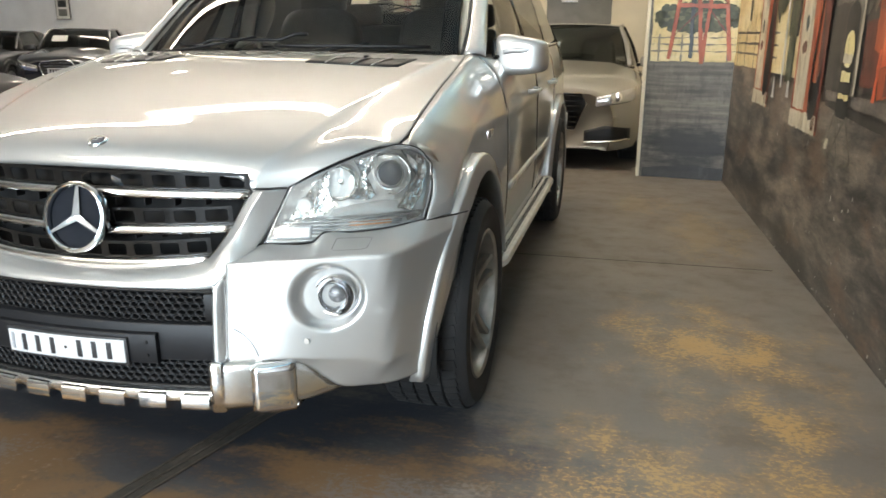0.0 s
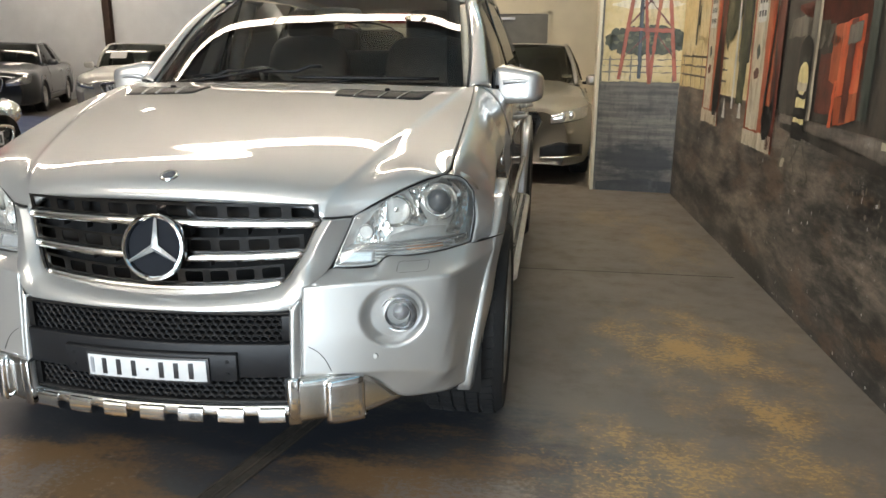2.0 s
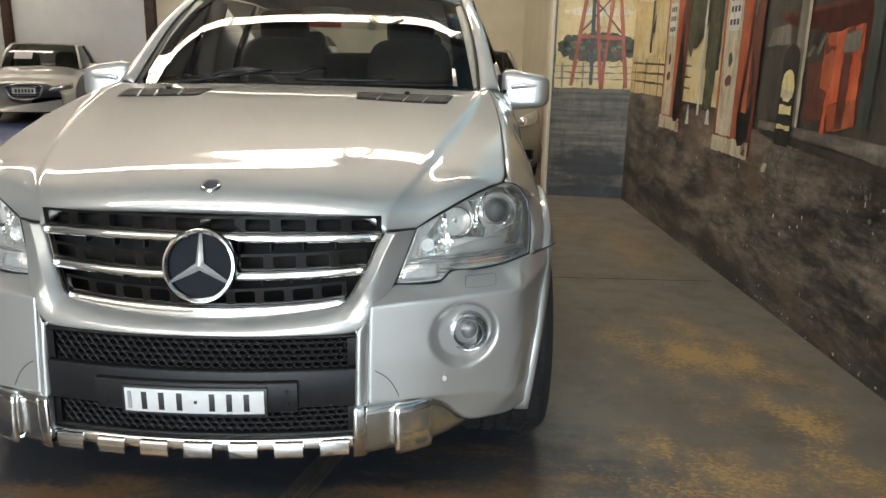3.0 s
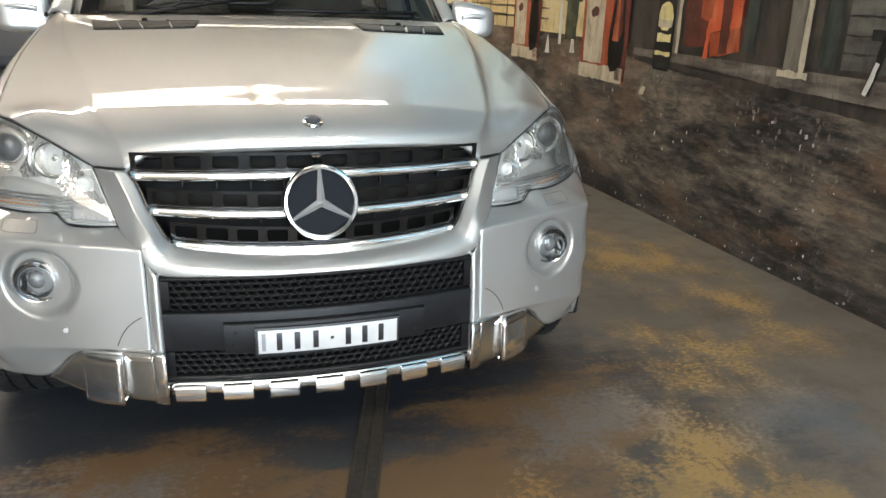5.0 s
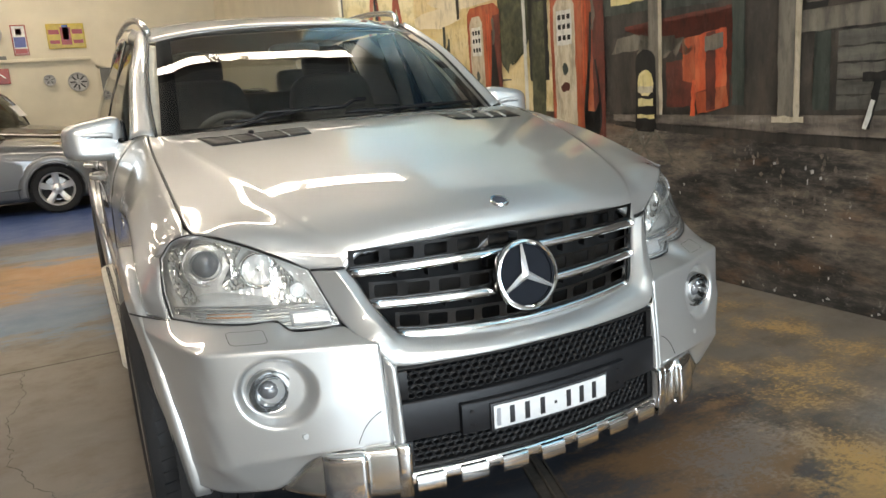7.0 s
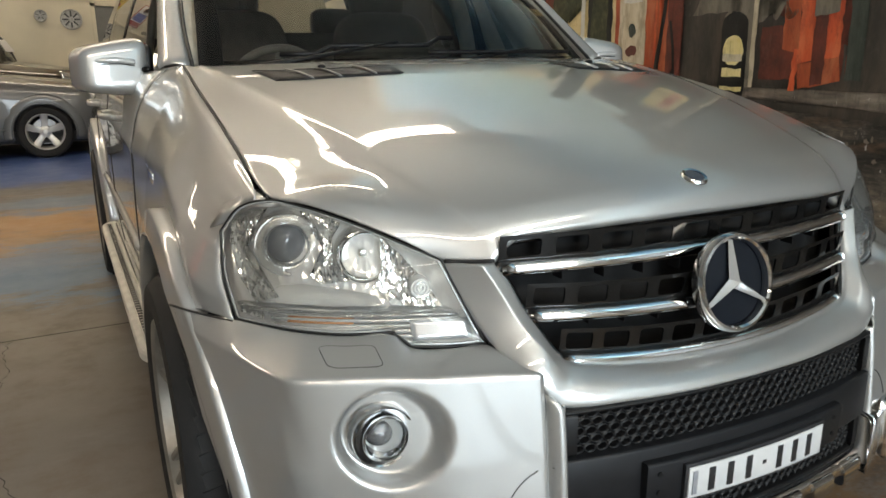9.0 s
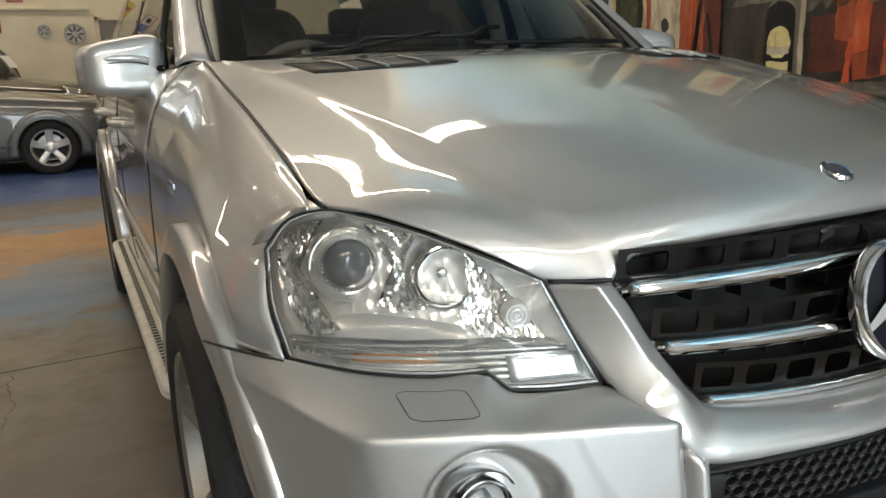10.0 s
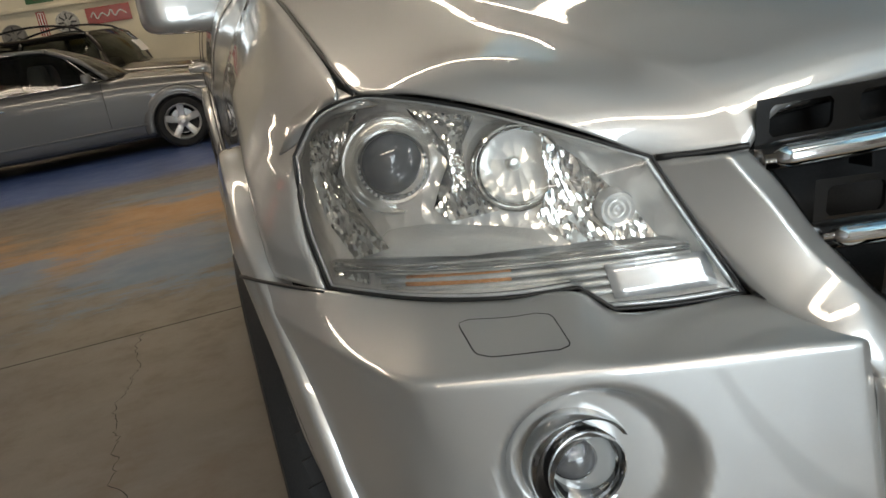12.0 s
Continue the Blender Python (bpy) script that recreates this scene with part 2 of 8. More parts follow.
def lathe(name, profile, mat, parent=None, label="", seg=48, m=None, angle=35, full=True):
    """profile: (radius, height along the axis) pairs; the axis is local x, m places it."""
    bm = bmesh.new()
    rings = []
    for r, h in profile:
        if r < 1e-6:
            rings.append([bm.verts.new((h, 0, 0))] * seg)
        else:
            rings.append([bm.verts.new((h, r * math.cos(2 * math.pi * j / seg), r * math.sin(2 * math.pi * j / seg))) for j in range(seg)])
    for a, b in zip(rings, rings[1:]):
        for j in range(seg):
            q = [a[j], a[(j + 1) % seg], b[(j + 1) % seg], b[j]]
            u = []
            for x in q:
                if x not in u:
                    u.append(x)
            if len(u) > 2:
                bm.faces.new(u)
    if m is not None:
        bm.transform(m)
    bmesh.ops.recalc_face_normals(bm, faces=bm.faces)
    return part(name, bm, mat, parent, label, angle=angle)


def box_bm(bm, lo, hi, m=None, bevel=0.0, seg=2):
    lo, hi = Vector(lo), Vector(hi)
    made = bmesh.ops.create_cube(bm, size=1.0)
    vs = made["verts"]
    for v in vs:
        v.co = Vector((lo[i] + (v.co[i] + 0.5) * (hi[i] - lo[i]) for i in range(3)))
    if bevel:
        es = {e for v in vs for e in v.link_edges}
        res = bmesh.ops.bevel(bm, geom=list(es), offset=bevel, segments=seg, affect="EDGES", profile=0.6)
        vs = list({v for f in res["faces"] for v in f.verts} | {v for v in vs if v.is_valid})
    if m is not None:
        for v in vs:
            v.co = m @ v.co
    return vs


def box(name, lo, hi, mat, parent=None, label="", m=None, bevel=0.0, seg=2):
    bm = bmesh.new()
    box_bm(bm, lo, hi, m, bevel, seg)
    return part(name, bm, mat, parent, label, angle=40 if bevel else None)


def rounded(name, centre, half, mat, parent=None, label="", e1=0.5, e2=0.5, nu=28, nv=18, m=None, warp=None):
    """A superellipsoid: e near 0 is boxy, 1 is round."""
    def sp(v, e):
        return math.copysign(abs(v) ** e, v)
    V = []
    for i in range(nv + 1):
        a = -math.pi / 2 + math.pi * i / nv
        for j in range(nu):
            b = 2 * math.pi * j / nu
            p = Vector((sp(math.cos(a), e1) * sp(math.cos(b), e2), sp(math.cos(a), e1) * sp(math.sin(b), e2), sp(math.sin(a), e1)))
            if warp:
                p = Vector(warp(p))
            p = Vector((p[k] * half[k] for k in range(3)))
            p = (m @ p if m is not None else p) + Vector(centre)
            V.append(p)
    F = grid_faces(nv + 1, nu, True)
    return mesh_part(name, V, F, mat, parent, label)


def lerp_table(x, table):
    xs, ys = zip(*table)
    return np.interp(x, xs, ys)


# ---------------------------------------------------------------- hall materials
def region(nt, cx, cy, rx, ry, turn=0.0):
    """1 in the middle of an oval of the floor, falling to 0 at its edge."""
    tc = nt.nodes.new("ShaderNodeTexCoord")
    mp = nt.nodes.new("ShaderNodeMapping")
    mp.vector_type = "TEXTURE"
    mp.inputs["Location"].default_value = (cx, cy, 0)
    mp.inputs["Rotation"].default_value = (0, 0, radians(turn))
    mp.inputs["Scale"].default_value = (rx, ry, 1000)
    g = nt.nodes.new("ShaderNodeTexGradient")
    g.gradient_type = "SPHERICAL"
    nt.links.new(tc.outputs["Object"], mp.inputs["Vector"])
    nt.links.new(mp.outputs["Vector"], g.inputs["Vector"])
    return g.outputs["Fac"]


def calc(nt, op, a, b, clamp=False):
    m = nt.nodes.new("ShaderNodeMath")
    m.operation, m.use_clamp = op, clamp
    for i, v in enumerate((a, b)):
        if isinstance(v, bpy.types.NodeSocket):
            nt.links.new(v, m.inputs[i])
        else:
            m.inputs[i].default_value = v
    return m.outputs[0]


def step_mask(nt, value, lo, hi):
    m = nt.nodes.new("ShaderNodeMapRange")
    m.interpolation_type = "SMOOTHSTEP"
    m.inputs["From Min"].default_value, m.inputs["From Max"].default_value = lo, hi
    nt.links.new(value, m.inputs["Value"])
    return m.outputs["Result"]


def floor_paint():
    """Grey-brown floor paint worn through to older ochre, rust and blue coats."""
    m, nt, b = nodes_of("worn_floor_paint")

    def spread(noise, lo=0.30, hi=0.70):
        g = nt.nodes.new("ShaderNodeMapRange")
        g.inputs["From Min"].default_value, g.inputs["From Max"].default_value = lo, hi
        g.clamp = False
        nt.links.new(noise.outputs["Fac"], g.inputs["Value"])
        return g.outputs["Result"]
    big, mid, fine = link_noise(nt, 0.9, 4.0), link_noise(nt, 4.5, 9.0, 0.68), link_noise(nt, 70.0, 5.0, 0.7)
    flakes = link_noise(nt, 52.0, 9.0, 0.70, stretch=(0.85, 1.1, 1.0))
    clumps = link_noise(nt, 5.0, 7.0, 0.60, stretch=(1.0, 0.75, 1.0))
    streak = link_noise(nt, 3.0, 10.0, 0.70, stretch=(0.55, 1.4, 1.0))
    col = ramp(nt, big.outputs["Fac"], [(0.30, (0.112, 0.100, 0.087)), (0.55, (0.150, 0.130, 0.108)), (0.75, (0.182, 0.155, 0.124))]).outputs["Color"]
    col = mix(nt, calc(nt, "MULTIPLY", step_mask(nt, mid.outputs["Fac"], 0.46, 0.68), 0.8), col, (0.112, 0.086, 0.063))
    col = mix(nt, calc(nt, "MULTIPLY", step_mask(nt, streak.outputs["Fac"], 0.50, 0.66), 0.35), col, (0.17, 0.165, 0.155))
    col = mix(nt, calc(nt, "MULTIPLY", step_mask(nt, fine.outputs["Fac"], 0.55, 0.75), 0.35), col, (0.055, 0.050, 0.046))

    def blend(a, b2, share):
        return calc(nt, "ADD", calc(nt, "MULTIPLY", a, 1 - share), calc(nt, "MULTIPLY", b2, share))
    n_cl, n_fl, n_st = spread(clumps), spread(flakes), spread(streak)
    worn, torn, smear = blend(n_cl, n_fl, 0.38), blend(n_cl, n_fl, 0.55), blend(n_st, n_fl, 0.25)

    def patch(col, areas, noise, edge, colour, gain=1.0, soft=0.06, pull=0.75):
        total = None
        for a in areas:
            r = region(nt, *a)
            total = r if total is None else calc(nt, "MAXIMUM", total, r)
        some = step_mask(nt, total, 0.0, 0.12)
        k = calc(nt, "ADD", calc(nt, "MULTIPLY", total, pull), noise)
        f = calc(nt, "MULTIPLY", calc(nt, "MULTIPLY", step_mask(nt, k, edge, edge + soft), some), gain)
        return mix(nt, f, col, colour)
    # blue-black floor stain under the nose, deepened with the car's own shade
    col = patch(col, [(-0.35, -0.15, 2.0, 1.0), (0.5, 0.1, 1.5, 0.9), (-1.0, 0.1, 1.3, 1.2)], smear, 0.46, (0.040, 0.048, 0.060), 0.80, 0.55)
    # a second, darker coat paints in the shade beneath the bumper
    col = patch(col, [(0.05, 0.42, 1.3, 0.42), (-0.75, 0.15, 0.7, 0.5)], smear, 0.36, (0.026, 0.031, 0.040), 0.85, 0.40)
    # rust-brown stain by the car's nose, bright ochre beside the mural, blue at the far bays
    col = patch(col, [(-0.45, 0.0, 0.9, 0.6), (0.35, -0.2, 0.8, 0.6), (0.75, 0.15, 0.8, 0.6), (-0.2, -1.0, 1.1, 0.9)], smear, 0.74, (0.24, 0.135, 0.055), 0.62, 0.35)
    col = patch(col, [(-0.35, -0.30, 0.35, 0.55), (0.10, -0.55, 0.40, 0.50), (-0.75, -0.55, 0.35, 0.45), (0.55, -0.45, 0.35, 0.45)], torn, 0.86, (0.40, 0.225, 0.075), 0.75, 0.26)
    col = patch(col, [(-1.3, 5.6, 1.3, 1.6), (-1.9, 4.6, 1.6, 1.0), (-3.5, 5.4, 1.6, 0.8)], smear, 0.64, (0.33, 0.170, 0.058), 0.85, 0.40)
    col = patch(col, [(1.75, 1.55, 0.8, 1.1), (2.02, 0.75, 0.5, 1.0), (1.15, -0.15, 0.6, 1.0, -30), (1.5, 0.35, 0.7, 0.9), (2.05, 1.4, 0.5, 0.9)], worn, 0.82, (0.32, 0.205, 0.092), 0.58, 0.45)
    col = patch(col, [(1.75, 1.55, 0.8, 1.1), (2.02, 0.75, 0.5, 1.0), (1.15, -0.15, 0.6, 1.0, -30), (1.5, 0.35, 0.7, 0.9), (2.05, 1.4, 0.5, 0.9)], torn, 1.09, (0.45, 0.275, 0.10), 0.72, 0.18)
    col = patch(col, [(2.0, 3.6, 0.6, 1.7), (1.6, 4.4, 0.7, 0.9)], torn, 0.98, (0.26, 0.18, 0.09), 0.5, 0.12)
    col = patch(col, [(0.95, -0.35, 0.4, 0.6, -30), (1.25, -0.55, 0.4, 0.6, -30)], worn, 0.92, (0.36, 0.235, 0.10), 0.6, 0.26)
    col = patch(col, [(-0.7, -0.1, 1.1, 0.7), (0.1, -0.7, 0.9, 0.6), (0.9, 0.05, 0.9, 0.5), (1.6, -0.1, 0.9, 0.6)], torn, 0.96, (0.16, 0.20, 0.23), 0.40, 0.24)
    blue = None
    for a in [(-4.0, 8.9, 9.0, 1.9), (-9.0, 10.0, 6.0, 2.6)]:
        r = region(nt, *a)
        blue = r if blue is None else calc(nt, "MAXIMUM", blue, r)
    k = calc(nt, "ADD", blue, calc(nt, "MULTIPLY", smear, 0.20))
    col = mix(nt, calc(nt, "MULTIPLY", step_mask(nt, k, 0.16, 0.44), 0.85), col, (0.045, 0.105, 0.30))
    col = patch(col, [(-5.5, 1.6, 3.2, 0.5, 0), (-2.4, 1.2, 1.4, 0.4, -40)], smear, 0.74, (0.11, 0.18, 0.27), 0.5, 0.3)
    col = patch(col, [(0.15, -1.05, 0.8, 0.5), (0.7, -0.75, 0.55, 0.4)], torn, 0.90, (0.34, 0.19, 0.065), 0.7, 0.28)
    col = patch(col, [(-1.4, 4.0, 1.1, 1.4), (-1.2, 6.3, 1.3, 0.7), (-2.6, 4.2, 1.2, 1.0)], smear, 0.74, (0.09, 0.165, 0.25), 0.8, 0.25)
    nt.links.new(col, b.inputs["Base Color"])
    rg = nt.nodes.new("ShaderNodeMapRange")
    rg.inputs["To Min"].default_value, rg.inputs["To Max"].default_value = 0.24, 0.58
    nt.links.new(mid.outputs["Fac"], rg.inputs["Value"])
    nt.links.new(rg.outputs["Result"], b.inputs["Roughness"])
    bump(nt, b, flakes.outputs["Fac"], 0.18, 0.003)
    return m


def paint_coat(name, colors, scale=3.0, rough=0.5, stretch=None, specks=None, relief=0.1, strokes=(1, 0.8, 0.25)):
    """Brushed mural paint: several close tones in streaky strokes."""
    m, nt, b = nodes_of(name)
    n = link_noise(nt, scale, 9.0, 0.62, stretch=stretch)
    k = len(colors)
    r = ramp(nt, n.outputs["Fac"], [(0.30 + 0.40 * i / max(1, k - 1), c) for i, c in enumerate(colors)])
    col = r.outputs["Color"]
    if specks:
        s = link_noise(nt, 26.0, 6.0, 0.75, stretch=(1, 1, 0.5))
        big = link_noise(nt, 1.6, 3.0)
        f = calc(nt, "MULTIPLY", step_mask(nt, s.outputs["Fac"], 0.63, 0.70), step_mask(nt, big.outputs["Fac"], 0.40, 0.62))
        col = mix(nt, f, col, specks)
    # brush marks and rubbed spots in every coat
    brush = link_noise(nt, 34.0, 5.0, 0.7, stretch=strokes)
    dark = tuple(0.55 * c for c in colors[0])
    col = mix(nt, calc(nt, "MULTIPLY", step_mask(nt, brush.outputs["Fac"], 0.52, 0.72), 0.45), col, dark)
    dabs = link_noise(nt, 9.0, 6.0, 0.72, stretch=(1, 1.6, 0.6))
    col = mix(nt, calc(nt, "MULTIPLY", step_mask(nt, dabs.outputs["Fac"], 0.50, 0.64), 0.40), col, tuple(0.35 * c + 0.012 for c in colors[0]))
    col = mix(nt, calc(nt, "MULTIPLY", step_mask(nt, dabs.outputs["Fac"], 0.46, 0.36), 0.25), col, tuple(min(0.8, 0.8 * c + 0.05) for c in colors[-1]))
    nt.links.new(col, b.inputs["Base Color"])
    b.inputs["Roughness"].default_value = rough
    bump(nt, b, n.outputs["Fac"], relief, 0.003)
    return m


FLOOR = floor_paint()
WALL_CREAM = simple("cream_wall_paint", (0.70, 0.635, 0.49), 0.75, 0.0, 0.06, scale=2.0, relief=0.12, fine=90.0)
WALL_WHITE = simple("white_wall_paint", (0.80, 0.82, 0.84), 0.75, 0.0, 0.06, scale=1.5, relief=0.12, fine=90.0)
CEILING = simple("pale_ceiling_sheet", (0.80, 0.80, 0.76), 0.7, 0.0, 0.10, scale=1.2)
STEEL_BROWN = simple("brown_painted_steel", (0.075, 0.045, 0.035), 0.5, 0.0, 0.25, scale=8.0)
DOOR_GREY = simple("grey_door_paint", (0.16, 0.16, 0.145), 0.55, 0.0, 0.12, scale=5.0)
def mural_dirt():
    """Painted bare earth: cloudy black-brown tones, rust patches, dry-brush grit and pale scuffs."""
    m, nt, b = nodes_of("mural_dirt")
    cloud = link_noise(nt, 1.5, 8.0, 0.62, stretch=(1, 0.6, 2.0))
    mid = link_noise(nt, 6.0, 10.0, 0.74, stretch=(1, 0.42, 1.7))
    grit = link_noise(nt, 48.0, 6.0, 0.75, stretch=(1, 0.4, 1.3))
    scuff = link_noise(nt, 15.0, 9.0, 0.80, stretch=(1, 1.0, 0.7))
    k = calc(nt, "ADD", calc(nt, "MULTIPLY", cloud.outputs["Fac"], 0.50), calc(nt, "MULTIPLY", mid.outputs["Fac"], 0.50))
    # the tone drops towards the wall's foot and turns browner towards the porch
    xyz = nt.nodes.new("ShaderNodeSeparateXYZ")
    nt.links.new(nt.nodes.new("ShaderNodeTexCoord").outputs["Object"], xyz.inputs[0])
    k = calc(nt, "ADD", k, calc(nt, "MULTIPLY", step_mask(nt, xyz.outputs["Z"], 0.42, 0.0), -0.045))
    high = calc(nt, "MULTIPLY", step_mask(nt, xyz.outputs["Z"], 0.45, 0.85), 0.07)
    col = ramp(nt, k, [(0.40, (0.014, 0.013, 0.012)), (0.47, (0.042, 0.038, 0.034)), (0.52, (0.105, 0.088, 0.072)), (0.57, (0.19, 0.15, 0.115)), (0.64, (0.30, 0.23, 0.17))]).outputs["Color"]
    rust = link_noise(nt, 2.6, 7.0, 0.66, stretch=(1, 0.6, 1.6))
    col = mix(nt, calc(nt, "MULTIPLY", step_mask(nt, calc(nt, "ADD", rust.outputs["Fac"], high), 0.54, 0.66), 0.6), col, (0.165, 0.100, 0.062))
    col = mix(nt, calc(nt, "MULTIPLY", step_mask(nt, grit.outputs["Fac"], 0.52, 0.68), 0.55), col, (0.020, 0.019, 0.018))
    col = mix(nt, calc(nt, "MULTIPLY", step_mask(nt, grit.outputs["Fac"], 0.46, 0.34), 0.35), col, (0.16, 0.14, 0.12))
    pale = calc(nt, "MULTIPLY", step_mask(nt, scuff.outputs["Fac"], 0.57, 0.66), step_mask(nt, mid.outputs["Fac"], 0.46, 0.58))
    col = mix(nt, calc(nt, "MULTIPLY", pale, 0.75), col, (0.34, 0.32, 0.29))
    nt.links.new(col, b.inputs["Base Color"])
    b.inputs["Roughness"].default_value = 0.33
    bump(nt, b, grit.outputs["Fac"], 0.10, 0.003)
    return m


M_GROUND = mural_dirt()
M_CHIP = simple("bare_plaster", (0.38, 0.37, 0.35), 0.7)
M_DARK = paint_coat("mural_shadow", [(0.018, 0.016, 0.014), (0.045, 0.038, 0.032), (0.085, 0.066, 0.050)], 3.0, 0.42, (1, 2.0, 0.6))
M_PORCH = paint_coat("mural_porch_edge", [(0.06, 0.05, 0.042), (0.16, 0.13, 0.105), (0.27, 0.235, 0.195)], 5.0, 0.45, (1, 0.6, 3.0), (0.5, 0.48, 0.44))
M_SKY = paint_coat("mural_sky", [(0.50, 0.37, 0.16), (0.62, 0.49, 0.25), (0.70, 0.60, 0.38)], 1.8, 0.5, (1, 0.7, 2.2))
def bluer_above(mat, z0, z1):
    """The painted sky turns from straw to pale blue with height."""
    nt = mat.node_tree
    b = nt.nodes["Principled BSDF"]
    src = b.inputs["Base Color"].links[0].from_socket
    tc = nt.nodes.new("ShaderNodeTexCoord")
    sep = nt.nodes.new("ShaderNodeSeparateXYZ")
    nt.links.new(tc.outputs["Object"], sep.inputs[0])
    pale = mix(nt, step_mask(nt, sep.outputs["Z"], z0, z1), src, (0.45, 0.68, 0.72))
    nt.links.new(mix(nt, step_mask(nt, sep.outputs["Z"], z1, z1 + 1.2), pale, (0.20, 0.43, 0.60)), b.inputs["Base Color"])


bluer_above(M_SKY, 2.3, 2.8)
M_CLOUD = paint_coat("mural_cloud", [(0.62, 0.53, 0.36), (0.74, 0.67, 0.52)], 2.5, 0.5, (1, 0.6, 2.0))
M_RED = paint_coat("mural_red", [(0.26, 0.045, 0.018), (0.38, 0.078, 0.030), (0.44, 0.14, 0.065)], 6.0, 0.45, (1, 2.0, 0.5))
M_REDDARK = paint_coat("mural_dark_red", [(0.06, 0.018, 0.012), (0.13, 0.030, 0.02), (0.18, 0.04, 0.025)], 6.0, 0.45)
M_ORANGE = paint_coat("mural_orange", [(0.42, 0.055, 0.022), (0.58, 0.095, 0.035), (0.64, 0.16, 0.07)], 6.0, 0.42, (1, 2, 0.5))
M_CREAM = paint_coat("mural_cream", [(0.34, 0.27, 0.18), (0.50, 0.43, 0.31), (0.60, 0.53, 0.41)], 7.0, 0.45, (1, 2.0, 0.6))
M_WHITE = paint_coat("mural_white", [(0.52, 0.51, 0.47), (0.66, 0.65, 0.60)], 9.0, 0.45)
M_YELLOW = paint_coat("mural_yellow", [(0.62, 0.50, 0.20), (0.74, 0.64, 0.34)], 8.0, 0.45)
M_GREEN = paint_coat("mural_green_wood", [(0.018, 0.024, 0.020), (0.040, 0.052, 0.042), (0.070, 0.082, 0.066)], 5.0, 0.45, (1, 3.0, 0.4))
M_LEAF = paint_coat("mural_foliage", [(0.018, 0.022, 0.012), (0.050, 0.055, 0.028), (0.11, 0.11, 0.055)], 14.0, 0.5)
M_LEAF_PALE = paint_coat("mural_foliage_pale", [(0.07, 0.075, 0.04), (0.15, 0.15, 0.08), (0.24, 0.21, 0.12)], 14.0, 0.5)
M_WOOD = paint_coat("mural_grey_wood", [(0.085, 0.075, 0.060), (0.16, 0.14, 0.11), (0.24, 0.215, 0.165)], 4.0, 0.45, (1, 3.0, 0.35))
M_PLANK = paint_coat("mural_siding", [(0.050, 0.047, 0.040), (0.095, 0.090, 0.075), (0.15, 0.14, 0.115)], 4.0, 0.45, (1, 0.5, 3.0))
M_BLACK = paint_coat("mural_black", [(0.006, 0.006, 0.006), (0.018, 0.017, 0.016)], 6.0, 0.4)
M_TEAL = paint_coat("mural_window", [(0.04, 0.055, 0.06), (0.10, 0.125, 0.125)], 5.0, 0.4)
M_RETURN = paint_coat("mural_grey_dirt", [(0.040, 0.036, 0.030), (0.112, 0.100, 0.082), (0.215, 0.190, 0.148)], 2.6, 0.5, (0.5, 1, 7.0))
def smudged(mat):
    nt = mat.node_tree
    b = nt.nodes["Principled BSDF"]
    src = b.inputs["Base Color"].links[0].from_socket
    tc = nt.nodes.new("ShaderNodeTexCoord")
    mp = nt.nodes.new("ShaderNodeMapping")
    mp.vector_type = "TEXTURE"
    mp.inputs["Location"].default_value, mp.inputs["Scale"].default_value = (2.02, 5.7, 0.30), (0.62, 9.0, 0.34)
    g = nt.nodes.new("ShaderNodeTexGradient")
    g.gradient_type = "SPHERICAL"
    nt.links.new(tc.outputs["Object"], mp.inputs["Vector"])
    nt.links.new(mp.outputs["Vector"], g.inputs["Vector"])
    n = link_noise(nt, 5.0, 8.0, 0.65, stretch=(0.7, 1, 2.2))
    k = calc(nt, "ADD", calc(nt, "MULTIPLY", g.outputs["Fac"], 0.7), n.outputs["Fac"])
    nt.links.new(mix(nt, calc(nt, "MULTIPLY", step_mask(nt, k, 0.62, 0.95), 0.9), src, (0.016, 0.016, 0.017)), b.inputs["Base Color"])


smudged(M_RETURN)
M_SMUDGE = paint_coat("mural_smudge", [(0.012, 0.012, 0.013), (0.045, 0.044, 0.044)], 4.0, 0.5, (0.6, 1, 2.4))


# ---------------------------------------------------------------- the hall
H = 5.2
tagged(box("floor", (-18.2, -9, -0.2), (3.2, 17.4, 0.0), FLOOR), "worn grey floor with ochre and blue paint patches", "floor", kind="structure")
wm = Matrix.Translation((2.5, 0, 0)) @ Matrix.Rotation(math.atan(0.03), 4, "Z")
wall_e = tagged(box("wall_east", (0, -9, 0), (0.25, 5.66, H), M_DARK, m=wm), "wall painted with an old filling-station mural", "wall", kind="structure")
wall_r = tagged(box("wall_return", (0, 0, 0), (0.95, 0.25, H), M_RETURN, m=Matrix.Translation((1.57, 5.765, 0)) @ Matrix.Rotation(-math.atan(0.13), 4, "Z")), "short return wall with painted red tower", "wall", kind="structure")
tagged(box("wall_east_rear", (1.98, 6.02, 0), (2.25, 14.5, H), WALL_CREAM), "plain cream wall", "wall", kind="structure")
tagged(box("wall_north", (-5.75, 14.5, 0), (2.25, 14.75, H), WALL_CREAM), "cream wall hung with signs", "wall", kind="structure")
tagged(box("wall_north_bay", (-18.2, 17.0, 0), (-5.45, 17.25, H), WALL_WHITE), "white wall at the back of the deep bay", "wall", kind="structure")
tagged(box("wall_bay_side", (-5.70, 14.76, 0), (-5.45, 17.0, H), WALL_WHITE), "white side wall of the deep bay", "wall", kind="structure")
tagged(box("wall_west", (-18.45, -9, 0), (-18.2, 17.25, H), WALL_WHITE), "white wall", "wall", kind="structure")
tagged(box("wall_south", (-18.2, -7.45, 3.6), (3.2, -7.2, H), WALL_WHITE), "white wall over the wide doorway", "wall", kind="structure")
